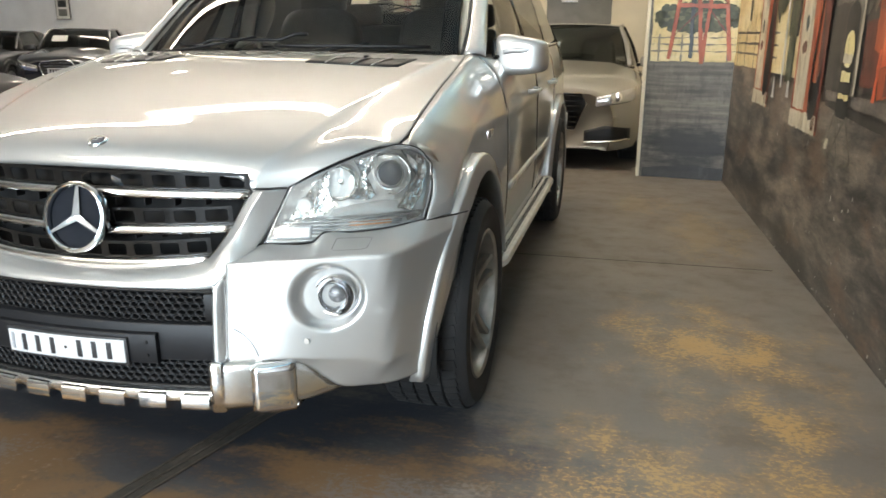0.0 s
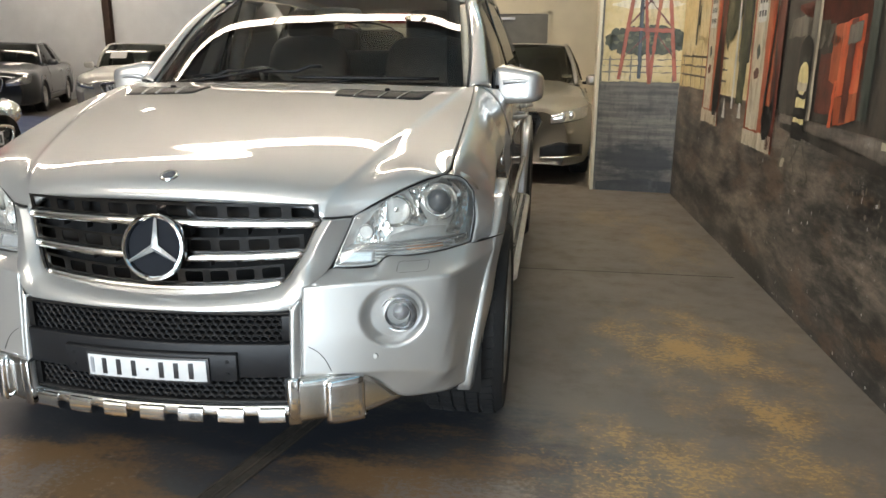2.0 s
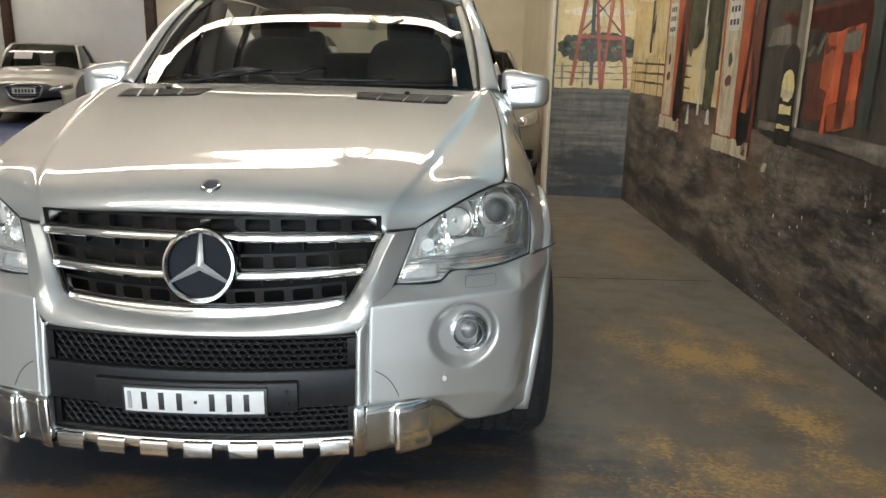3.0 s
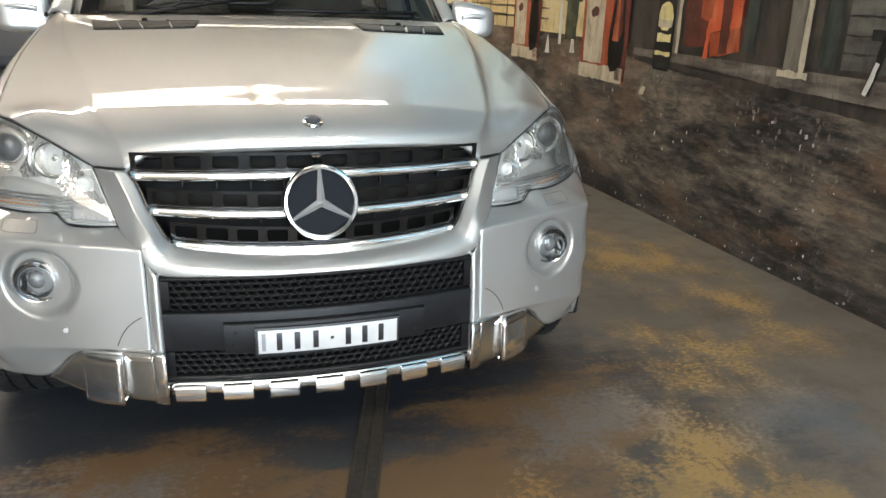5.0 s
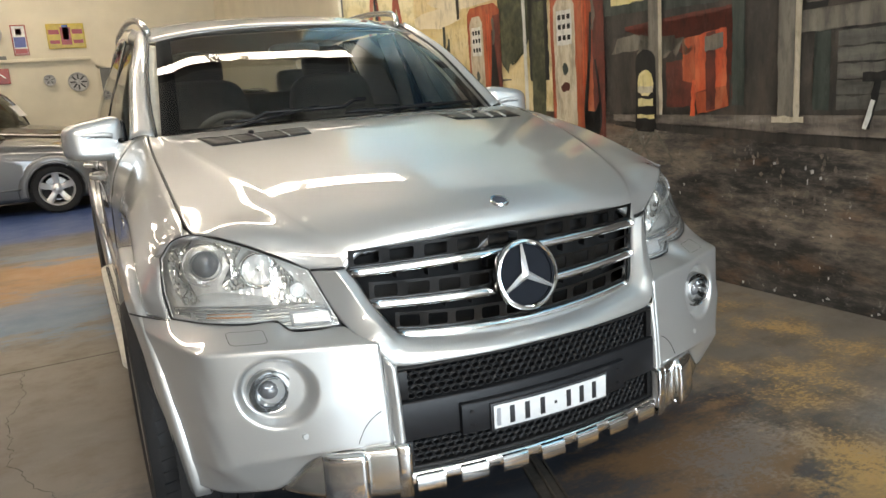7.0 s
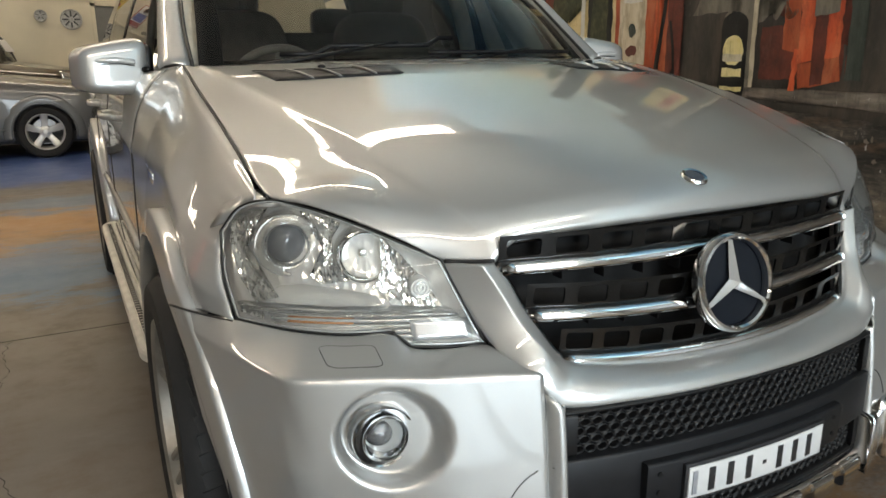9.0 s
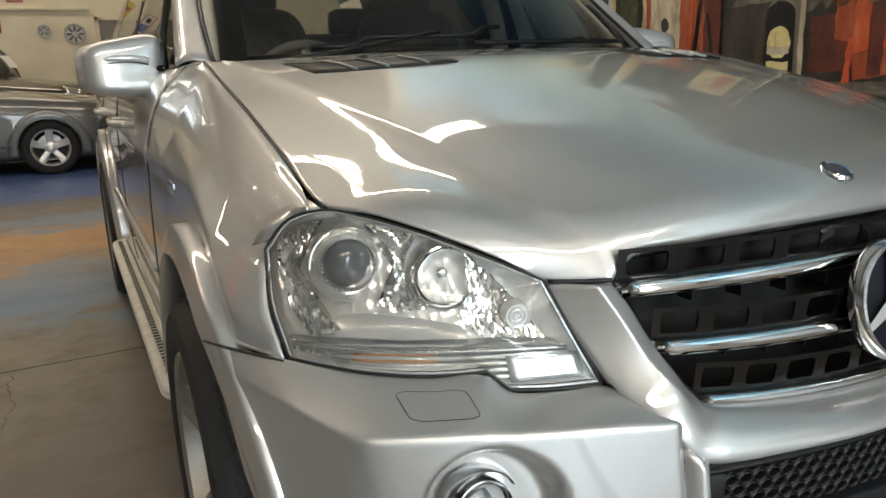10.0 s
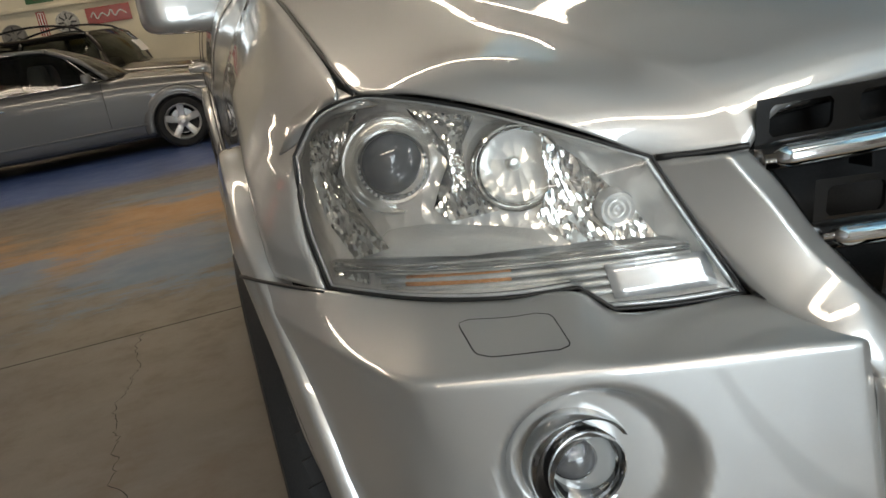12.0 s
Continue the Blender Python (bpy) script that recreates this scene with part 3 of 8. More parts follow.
tagged(box("wall_south_west", (-18.2, -7.45, 0), (-2.55, -7.2, 3.6), WALL_WHITE), "white wall beside the doorway", "wall", kind="structure")
tagged(box("wall_south_east", (1.75, -7.45, 0), (3.2, -7.2, 3.6), WALL_WHITE), "white wall beside the doorway", "wall", kind="structure")
tagged(box("forecourt", (-30, -40, -0.25), (20, -9.0, -0.02), simple("asphalt", (0.07, 0.07, 0.072), 0.8, 0.0, 0.2, scale=8.0)), "grey asphalt outside the doorway", "ground", kind="structure")
tagged(box("ceiling", (-18.45, -9.25, H), (3.2, 17.25, H + 0.2), CEILING), "pale grey sheet ceiling", "ceiling", kind="structure")
for x, yw in ((-16.3, 16.94), (-10.3, 16.94), (-5.80, 14.44)):
    bm = bmesh.new()
    box_bm(bm, (x - 0.10, yw - 0.14, 0), (x + 0.10, yw - 0.124, H))
    box_bm(bm, (x - 0.10, yw - 0.016, 0), (x + 0.10, yw - 0.002, H))
    box_bm(bm, (x - 0.006, yw - 0.124, 0), (x + 0.006, yw - 0.016, H))
    tagged(part("steel_column", bm, STEEL_BROWN), "brown painted steel column on the wall", "column", "steel columns")
tagged(box("wall_rail", (-4.9, 14.44, 2.27), (-0.45, 14.5, 2.33), WALL_CREAM, bevel=0.01), "cream ledge along the wall", "trim", kind="structure")

# roof beams and translucent roof sheets
for i, y in enumerate((-6.6, -3.0, 0.6, 4.1, 8.0, 12.0)):
    bm = bmesh.new()
    box_bm(bm, (-18.2, y - 0.10, H - 0.34), (2.6, y + 0.10, H - 0.32))
    box_bm(bm, (-18.2, y - 0.10, H - 0.02), (2.6, y + 0.10, H))
    box_bm(bm, (-18.2, y - 0.012, H - 0.32), (2.6, y + 0.012, H - 0.02))
    tagged(part("roof_beam", bm, STEEL_BROWN), "brown steel roof beam", "beam", "roof beams", kind="structure")
PANEL = glowing("skylight_and_fill_sheet", (1.0, 0.97, 0.91), SKYLIGHT)
for y0, y1, first, last in SKYLIGHT_AND_FILL_ROWS:
    for k in range(first, last):
        x = -8.35 + k * 2.08
        tagged(box("skylight", (x, y0, H - 0.05), (x + 1.99, y1, H - 0.01), PANEL), "bright translucent roof sheet; one row inferred, the others added fill light", "skylight", "roof lights", kind="structure")

# door in the far wall
door = tagged(box("door_1", (-0.32, 14.455, 0), (0.98, 14.5, 2.1), DOOR_GREY, bevel=0.006), "grey double door in the far wall", "door", kind="structure")
for x in (-0.38, 0.98):
    box("door_frame", (x, 14.44, 0), (x + 0.06, 14.5, 2.16), WALL_CREAM, door)
box("door_frame", (-0.38, 14.44, 2.102), (1.04, 14.5, 2.17), WALL_CREAM, door)
box("door_closer", (-0.02, 14.42, 1.98), (0.30, 14.456, 2.03), simple("closer_silver", (0.5, 0.5, 0.5), 0.4, 0.6), door, bevel=0.004)


# floor joint, crack and drain
def strip_on_floor(name, pts, width, mat, label, category, lift=0.001):
    V, F = [], []
    p = np.array(pts, float)
    for i in range(len(p)):
        a, b = p[max(i - 1, 0)], p[min(i + 1, len(p) - 1)]
        d = (b - a) / np.linalg.norm(b - a)
        nrm = np.array([-d[1], d[0]])
        w = width[i] if not np.isscalar(width) else width
        V += [(*(p[i] - nrm * w / 2), lift), (*(p[i] + nrm * w / 2), lift)]
    F = [(2 * i, 2 * i + 2, 2 * i + 3, 2 * i + 1) for i in range(len(p) - 1)]
    ob = mesh_part(name, V, F, mat, smooth=False)
    return tagged(ob, label, category, kind="structure")


JOINT = simple("joint_grit", (0.020, 0.018, 0.016), 0.9, 0.0, 0.3, scale=80.0)
strip_on_floor("floor_joint", [(-7.0, 2.69), (-4.0, 2.71), (-2.0, 2.73), (-1.0, 2.74), (2.3, 2.76)], 0.010, JOINT, "dark saw-cut joint in the floor", "trim")
strip_on_floor("floor_joint", [(-7.0, -2.9), (2.4, -2.86)], 0.010, JOINT, "dark saw-cut joint in the floor", "trim")
rng = random.Random(4)
crack = [(-1.44, 2.72)]
while crack[-1][1] > 1.1:
    x, y = crack[-1]
    crack.append((x + rng.uniform(-0.013, 0.013) + (0.004 if y < 2.0 else -0.002), y - rng.uniform(0.008, 0.030)))
strip_on_floor("floor_crack", crack, [0.0028 * rng.uniform(0.3, 1.3) for _ in crack], JOINT, "thin wandering crack in the floor", "trim")
d0, d1 = np.array([-0.75, -3.0]), np.array([0.62, 1.75])
u = (d1 - d0) / np.linalg.norm(d1 - d0)
nrm = np.array([u[1], -u[0]])
DRAIN = simple("drain_steel", (0.11, 0.095, 0.078), 0.45, 0.5, 0.3, scale=20.0)
drain = strip_on_floor("floor_drain", [d0, d1], 0.085, simple("drain_grime", (0.045, 0.039, 0.033), 0.7, 0.0, 0.4, scale=40.0), "narrow dark drain cover across the floor", "drain", 0.0012)
for off in (-0.040, 0.002, 0.040):
    e0, e1 = d0 + nrm * off, d1 + nrm * off
    bm = bmesh.new()
    ang = math.atan2(u[1], u[0])
    L = float(np.linalg.norm(d1 - d0))
    box_bm(bm, (0, -0.005, 0.0015), (L, 0.005, 0.004), Matrix.Translation((*e0, 0)) @ Matrix.Rotation(ang, 4, "Z"), 0.001, 1)
    part("drain_edge", bm, DRAIN, drain)


# ---------------------------------------------------------------- the mural
MURAL_LAYER = [0]


def wall_point(y, z, lift):
    p = wm @ Vector((-lift, y, z))
    return p


def brushed_edge(pts, seed):
    """Breaks long edges into short strokes with an unsteady hand."""
    r = random.Random(seed)
    out = []
    for (y0, z0), (y1, z1) in zip(pts, pts[1:] + pts[:1]):
        L = math.hypot(y1 - y0, z1 - z0)
        n = min(40, max(1, int(L / 0.035)))
        amp = min(0.006, L * 0.12) if n > 1 else 0.0
        ny, nz = (-(z1 - z0) / L, (y1 - y0) / L) if L > 1e-9 else (0, 0)
        for i in range(n):
            d = r.uniform(-amp, amp) if i else 0.0
            out.append((y0 + (y1 - y0) * i / n + ny * d, z0 + (z1 - z0) * i / n + nz * d))
    return out


def painted(name, pts, mat, layer, parent=wall_e, at=wall_point):
    """A flat painted shape on the wall; pts are (along the wall, height)."""
    MURAL_LAYER[0] += 1
    pts = brushed_edge([(float(y), float(z)) for y, z in pts], MURAL_LAYER[0])
    V = [at(y, z, 0.0012 * layer) for y, z in pts]
    me = bpy.data.meshes.new(name)
    bm = bmesh.new()
    bm.faces.new([bm.verts.new(v) for v in V])
    bmesh.ops.triangulate(bm, faces=bm.faces)
    bmesh.ops.recalc_face_normals(bm, faces=bm.faces)
    bm.to_mesh(me)
    bm.free()
    me.materials.append(mat)
    ob = new(name, me)
    ob.parent = parent
    return ob


def rect(y0, y1, z0, z1, skew=0.0):
    return [(y0, z0), (y1, z0 + skew), (y1, z1 + skew), (y0, z1)]


def oval(y, z, ry, rz, n=28, rough=0.0, seed=1):
    r = random.Random(seed)
    return [(y + ry * math.cos(2 * math.pi * i / n) * (1 + r.uniform(-rough, rough)), z + rz * math.sin(2 * math.pi * i / n) * (1 + r.uniform(-rough, rough))) for i in range(n)]


def line(pts, w):
    """A brush line of width w through pts, as one outline."""
    p = np.array(pts, float)
    lo, hi = [], []
    for i in range(len(p)):
        a, b = p[max(i - 1, 0)], p[min(i + 1, len(p) - 1)]
        d = (b - a) / max(np.linalg.norm(b - a), 1e-9)
        nn = np.array([-d[1], d[0]]) * w / 2
        lo.append(tuple(p[i] - nn))
        hi.append(tuple(p[i] + nn))
    return lo + hi[::-1]


def wavy(y0, y1, z, amp, n, seed):
    r = random.Random(seed)
    return [(y0 + (y1 - y0) * i / (n - 1), z + r.uniform(-amp, amp)) for i in range(n)]


def mural():
    P = painted
    # sky and dirt
    P("painted_sky", rect(3.2, 5.66, 1.0, 5.1), M_SKY, 1)
    P("painted_sky", rect(-9.0, 3.2, 2.6, 5.1), M_SKY, 1)
    P("painted_cloud", oval(4.4, 2.15, 0.9, 0.16, 30, 0.10, 3), M_CLOUD, 2)
    P("painted_cloud", oval(5.2, 1.95, 0.5, 0.09, 26, 0.12, 5), M_CLOUD, 2)
    P("painted_hill", [(3.3, 1.0), (5.66, 1.0), (5.66, 1.32), (5.1, 1.52), (4.7, 1.44), (4.2, 1.40), (3.3, 1.36)], M_SKY, 2)
    ground = [(-9.0, 0.0), (5.66, 0.0)] + wavy(5.66, 3.1, 1.06, 0.012, 12, 7) + wavy(2.9, 2.4, 0.98, 0.02, 5, 8) + [(-9.0, 0.98)]
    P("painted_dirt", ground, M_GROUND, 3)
    # fence far off
    for z in (1.16, 1.24, 1.32):
        P("painted_fence", line([(3.9, z), (5.6, z + 0.01)], 0.010), M_WOOD, 4)
    for y in (4.05, 4.35, 4.75, 5.15, 5.5):
        P("painted_fence", rect(y - 0.010, y + 0.010, 1.06, 1.37), M_WOOD, 4)
    # chips of bare plaster
    rr = random.Random(11)
    for k in range(60):
        y, z = rr.uniform(-1.6, 4.2), rr.uniform(0.06, 0.62)
        P("painted_chip", oval(y, z, rr.uniform(0.002, 0.007), rr.uniform(0.002, 0.006), 8, 0.40, 300 + k), M_CHIP, 6)
    for k in range(26):
        P("painted_chip", oval(rr.uniform(0.2, 3.6), rr.uniform(0.012, 0.05), rr.uniform(0.003, 0.011), rr.uniform(0.003, 0.009), 9, 0.45, 400 + k), (M_WHITE, M_CHIP)[k % 2], 6)
    # porch edge and its kerb
    P("painted_porch", [(-9, 0.86), (0.4, 0.88), (1.1, 0.92), (2.0, 0.97), (2.62, 0.99), (2.62, 1.03), (1.1, 1.02), (-9, 1.0)], M_PORCH, 5)
    P("painted_porch_shadow", [(-9, 0.80), (0.4, 0.83), (1.5, 0.89), (2.6, 0.955), (2.6, 0.985), (1.1, 0.925), (0.4, 0.885), (-9, 0.865)], M_DARK, 6)
    # building front
    P("painted_front", rect(-9.0, 2.66, 1.02, 2.80), M_DARK, 4)
    P("painted_roof_edge", [(-9.0, 2.80), (2.80, 2.74), (2.80, 2.86), (-9.0, 2.94)], M_WOOD, 5)
    P("painted_tree", oval(3.80, 1.95, 0.26, 0.45, 40, 0.16, 9), M_LEAF, 5)
    P("painted_tree", oval(3.95, 1.62, 0.13, 0.22, 30, 0.2, 10), M_LEAF, 6)
    P("painted_trunk", [(3.60, 1.02), (3.42, 1.02), (3.40, 1.9), (3.56, 1.9)], M_LEAF, 6)
    P("painted_trunk", rect(3.36, 3.62, 1.3, 2.9), M_BLACK, 5)
    P("painted_pole", rect(3.655, 3.695, 0.98, 3.0), M_WHITE, 8)
    P("painted_power_pole", line([(4.75, 1.9), (4.75, 3.3)], 0.05), M_BLACK, 5)
    for z in (3.05, 2.85):
        P("painted_power_pole", line([(4.4, z - 0.05), (5.1, z + 0.05)], 0.035), M_BLACK, 6)
    P("painted_cactus", line([(5.04, 1.42), (5.04, 1.86)], 0.05), M_GREEN, 6)
    P("painted_cactus", line([(5.04, 1.60), (4.96, 1.60), (4.95, 1.74)], 0.03), M_GREEN, 7)

    def pump(y0, y1, z0, z1, k):
        w = y1 - y0
        P("painted_pump", [(y0, z0), (y1, z0 + 0.02), (y1, z1 - 0.05), (y1 - w * 0.1, z1), (y0 + w * 0.15, z1), (y0, z1 - 0.06)], M_RED, 8)
        face = [(y1 - w * 0.48, z0 + 0.11), (y1 - w * 0.07, z0 + 0.11), (y1 - w * 0.07, z1 - 0.14), (y1 - w * 0.16, z1 - 0.08), (y1 - w * 0.40, z1 - 0.08), (y1 - w * 0.48, z1 - 0.14)]
        P("painted_pump_face", face, M_CREAM, 9)
        P("painted_pump_base", rect(y0 + w * 0.05, y1 + 0.01, z0, z0 + 0.10), M_CREAM, 9)
        P("painted_pump_dial", rect(y1 - w * 0.42, y1 - w * 0.13, z1 - 0.42, z1 - 0.17), M_WHITE, 10)
        for i, z in enumerate((z1 - 0.22, z1 - 0.29, z1 - 0.37)):
            for j in range(3):
                yy = y1 - w * (0.40 - 0.09 * j)
                P("painted_pump_digit", rect(yy, yy + w * 0.06, z - 0.018, z + 0.018), M_BLACK, 11)
        P("painted_pump_mark", oval(y1 - w * 0.28, z1 - 0.60, w * 0.06, 0.045, 12, 0.15, 21), M_GREEN, 11)
        P("painted_pump_mark", oval(y1 - w * 0.28, z1 - 0.73, w * 0.075, 0.04, 14, 0.35, 22), M_REDDARK, 11)
        P("painted_pump_shade", rect(y0, y0 + w * 0.20, z0 + 0.02, z1 - 0.10), M_REDDARK, 9)
        for dy in (0.30, 0.36):
            P("painted_pump_edge", rect(y0 + w * dy, y0 + w * (dy + 0.02), z0 + 0.12, z1 - 0.08), M_ORANGE, 10)
        hose = [(y0 + w * 0.22, z1 - 0.22), (y0 + w * 0.24, z1 - 0.5), (y0 + w * 0.36, z0 + 0.25), (y0 + w * 0.30, z0 + 0.08), (y0 + w * 0.12, z0 + 0.12), (y0 + w * 0.10, z0 + 0.45), (y0 + w * 0.16, z1 - 0.55)]
        P("painted_hose", line(spline(hose, 30), 0.022), M_BLACK, 11)
        P("painted_nozzle", line([(y0 + w * 0.20, z1 - 0.12), (y0 + w * 0.16, z1 - 0.25), (y0 + w * 0.2, z1 - 0.34)], 0.03), M_WOOD, 12)
    pump(2.70, 3.32, 0.78, 1.97, 0)
    pump(4.04, 4.58, 0.82, 1.97, 1)
    P("painted_bucket", [(3.42, 0.93), (3.50, 0.93), (3.48, 1.03), (3.44, 1.03)], M_WHITE, 9)
    P("painted_cone", [(3.84, 0.90), (3.92, 0.90), (3.88, 1.05)], M_WHITE, 9)
    # windows above
    P("painted_window", rect(2.10, 2.70, 1.70, 2.35), M_GREEN, 6)
    P("painted_window_glow", rect(2.30, 2.62, 1.76, 2.30), M_YELLOW, 7)
    P("painted_window_sign", rect(2.36, 2.46, 1.80, 2.2), M_ORANGE, 8)
    P("painted_window", rect(1.68, 2.12, 1.68, 2.35), M_GREEN, 6)
    P("painted_window_pane", rect(1.74, 2.06, 1.76, 2.3), M_TEAL, 7)
    # dark red sign board with a pale script shown as a plain stroke
    P("painted_board", [(1.58, 1.06), (2.46, 1.04), (2.46, 1.60), (1.58, 1.64)], M_DARK, 7)
    P("painted_board_edge", line([(2.48, 1.60), (1.58, 1.64), (1.565, 1.10)], 0.022), M_REDDARK, 8)
    P("painted_board_band", rect(1.60, 2.10, 1.08, 1.36), M_REDDARK, 8)
    P("painted_stroke", line(spline([(2.36, 1.42), (2.30, 1.50), (2.34, 1.54), (2.26, 1.44), (2.10, 1.40), (2.04, 1.52), (2.02, 1.40), (1.96, 1.50), (1.94, 1.40), (1.88, 1.44)], 60), 0.022), M_WOOD, 9)
    P("painted_awning", [(2.24, 1.46), (2.62, 1.44), (2.56, 1.54), (2.28, 1.56)], M_WOOD, 8)
    # drinks cooler
    P("painted_cooler", [(1.62, 1.20), (1.86, 1.16), (1.86, 1.50), (1.62, 1.53)], M_ORANGE, 9)
    P("painted_cooler", [(1.60, 1.08), (1.84, 1.03), (1.86, 1.16), (1.62, 1.20)], M_RED, 10)
    P("painted_cooler_side", [(1.86, 1.22), (1.96, 1.24), (1.96, 1.49), (1.86, 1.50)], M_RED, 9)
    P("painted_cooler_shade", [(1.70, 1.06), (1.77, 1.05), (1.77, 1.51), (1.70, 1.52)], M_REDDARK, 11)
    P("painted_cooler_leg", [(1.86, 1.02), (1.90, 1.02), (1.88, 1.24), (1.85, 1.24)], M_ORANGE, 11)
    P("painted_cooler_patch", [(1.64, 1.42), (1.78, 1.40), (1.78, 1.49), (1.64, 1.505)], M_WOOD, 12)
    # posts and beam
    P("painted_post", rect(2.14, 2.25, 1.03, 3.0), M_WOOD, 12)
    P("painted_post_edge", rect(2.135, 2.160, 1.03, 3.0), M_CREAM, 13)
    P("painted_post", rect(1.145, 1.265, 1.01, 3.0), M_WOOD, 12)
    P("painted_post_edge", rect(1.130, 1.160, 1.01, 3.0), M_CREAM, 13)
    P("painted_post_foot", rect(1.10, 1.30, 0.985, 1.02), M_CREAM, 13)
    P("painted_green_post", rect(1.49, 1.58, 1.08, 3.0), M_GREEN, 9)
    P("painted_green_post", rect(0.96, 1.05, 1.05, 1.46), M_GREEN, 9)
    P("painted_beam", [(-0.6, 1.50), (1.15, 1.45), (1.15, 1.56), (-0.6, 1.60)], M_WOOD, 12)
    for k in range(5):
        P("painted_siding", rect(-0.8, 0.92, 1.05 + 0.080 * k, 1.122 + 0.080 * k), M_PLANK, 7)
    P("painted_lantern", rect(0.98, 1.10, 1.57, 1.72), M_BLACK, 12)
    for z in (1.60, 1.63, 1.66):
        P("painted_lantern_band", rect(0.98, 1.10, z, z + 0.008), M_WOOD, 13)
    P("painted_disc", oval(0.74, 1.74, 0.15, 0.14, 32), M_RED, 12)
    P("painted_disc_face", oval(0.74, 1.74, 0.115, 0.105, 30), M_CREAM, 13)
    P("painted_disc_mark", oval(0.74, 1.74, 0.06, 0.05, 14, 0.3, 31), M_WOOD, 14)
    # bench
    P("painted_bench", rect(0.10, 0.78, 1.19, 1.235), M_BLACK, 13)
    for y in (0.70, 0.22):
        P("painted_bench_leg", line([(y, 1.20), (y + 0.05, 0.96)], 0.035), M_BLACK, 13)
        P("painted_bench_leg", line([(y + 0.02, 1.10), (y + 0.062, 0.96)], 0.022), M_WHITE, 14)
    P("painted_bench_post", rect(0.62, 0.66, 1.235, 1.40), M_BLACK, 13)
    # oil stand: black board with a pale shape and bars for its words
    board = [(2.19, 0.92), (2.375, 0.92), (2.375, 1.38)] + [(2.2825 + 0.0925 * math.cos(a), 1.38 + 0.07 * math.sin(a)) for a in np.linspace(0, math.pi, 10)] + [(2.19, 1.38)]
    P("painted_stand", board, M_BLACK, 14)
    P("painted_stand_shape", oval(2.285, 1.235, 0.075, 0.085, 16, 0.08, 41), M_YELLOW, 15)
    P("painted_stand_bar", rect(2.215, 2.355, 1.175, 1.215), M_CREAM, 16)
    P("painted_stand_bar", rect(2.215, 2.355, 1.085, 1.135), M_YELLOW, 15)
    P("painted_stand_bar", rect(2.205, 2.365, 1.005, 1.03), M_YELLOW, 15)
    for a, b in (((2.37, 0.93), (2.52, 0.74)), ((2.20, 0.93), (2.04, 0.73)), ((2.36, 0.90), (2.22, 0.69)), ((2.22, 0.90), (2.38, 0.73)), ((2.52, 0.74), (2.22, 0.69)), ((2.22, 0.69), (2.04, 0.735)), ((2.37, 0.905), (2.20, 0.905))):
        P("painted_stand_leg", line([a, b], 0.016), M_WOOD, 15)
    P("painted_paper", [(2.44, 0.75), (2.50, 0.74), (2.48, 0.80), (2.42, 0.80)], M_CREAM, 14)
    # drips and chips of pale paint
    for k in range(120):
        y, z = rr.uniform(-1.2, 4.6), rr.uniform(0.05, 1.0)
        P("painted_chip", oval(y, z, rr.uniform(0.002, 0.006), rr.uniform(0.003, 0.016), 7, 0.4, k), (M_PORCH, M_WHITE, M_WOOD, M_PORCH)[k % 4], 6)
    for cy, cz in ((1.50, 0.78), (1.28, 0.72), (0.92, 0.74), (1.12, 0.62), (2.9, 0.72)):
        for k in range(9):
            y, z = rr.gauss(cy, 0.07), rr.gauss(cz, 0.06)
            P("painted_drip", oval(y, z, rr.uniform(0.003, 0.016), rr.uniform(0.004, 0.020), 11, 0.5, 700 + k), (M_PORCH, M_WOOD, M_PORCH, M_CHIP)[k % 4], 6)


mural()

RM = Matrix.Translation((1.57, 5.765, 0)) @ Matrix.Rotation(-math.atan(0.13), 4, "Z")


def return_point(x, z, lift):
    return RM @ Vector((x, -lift, z))


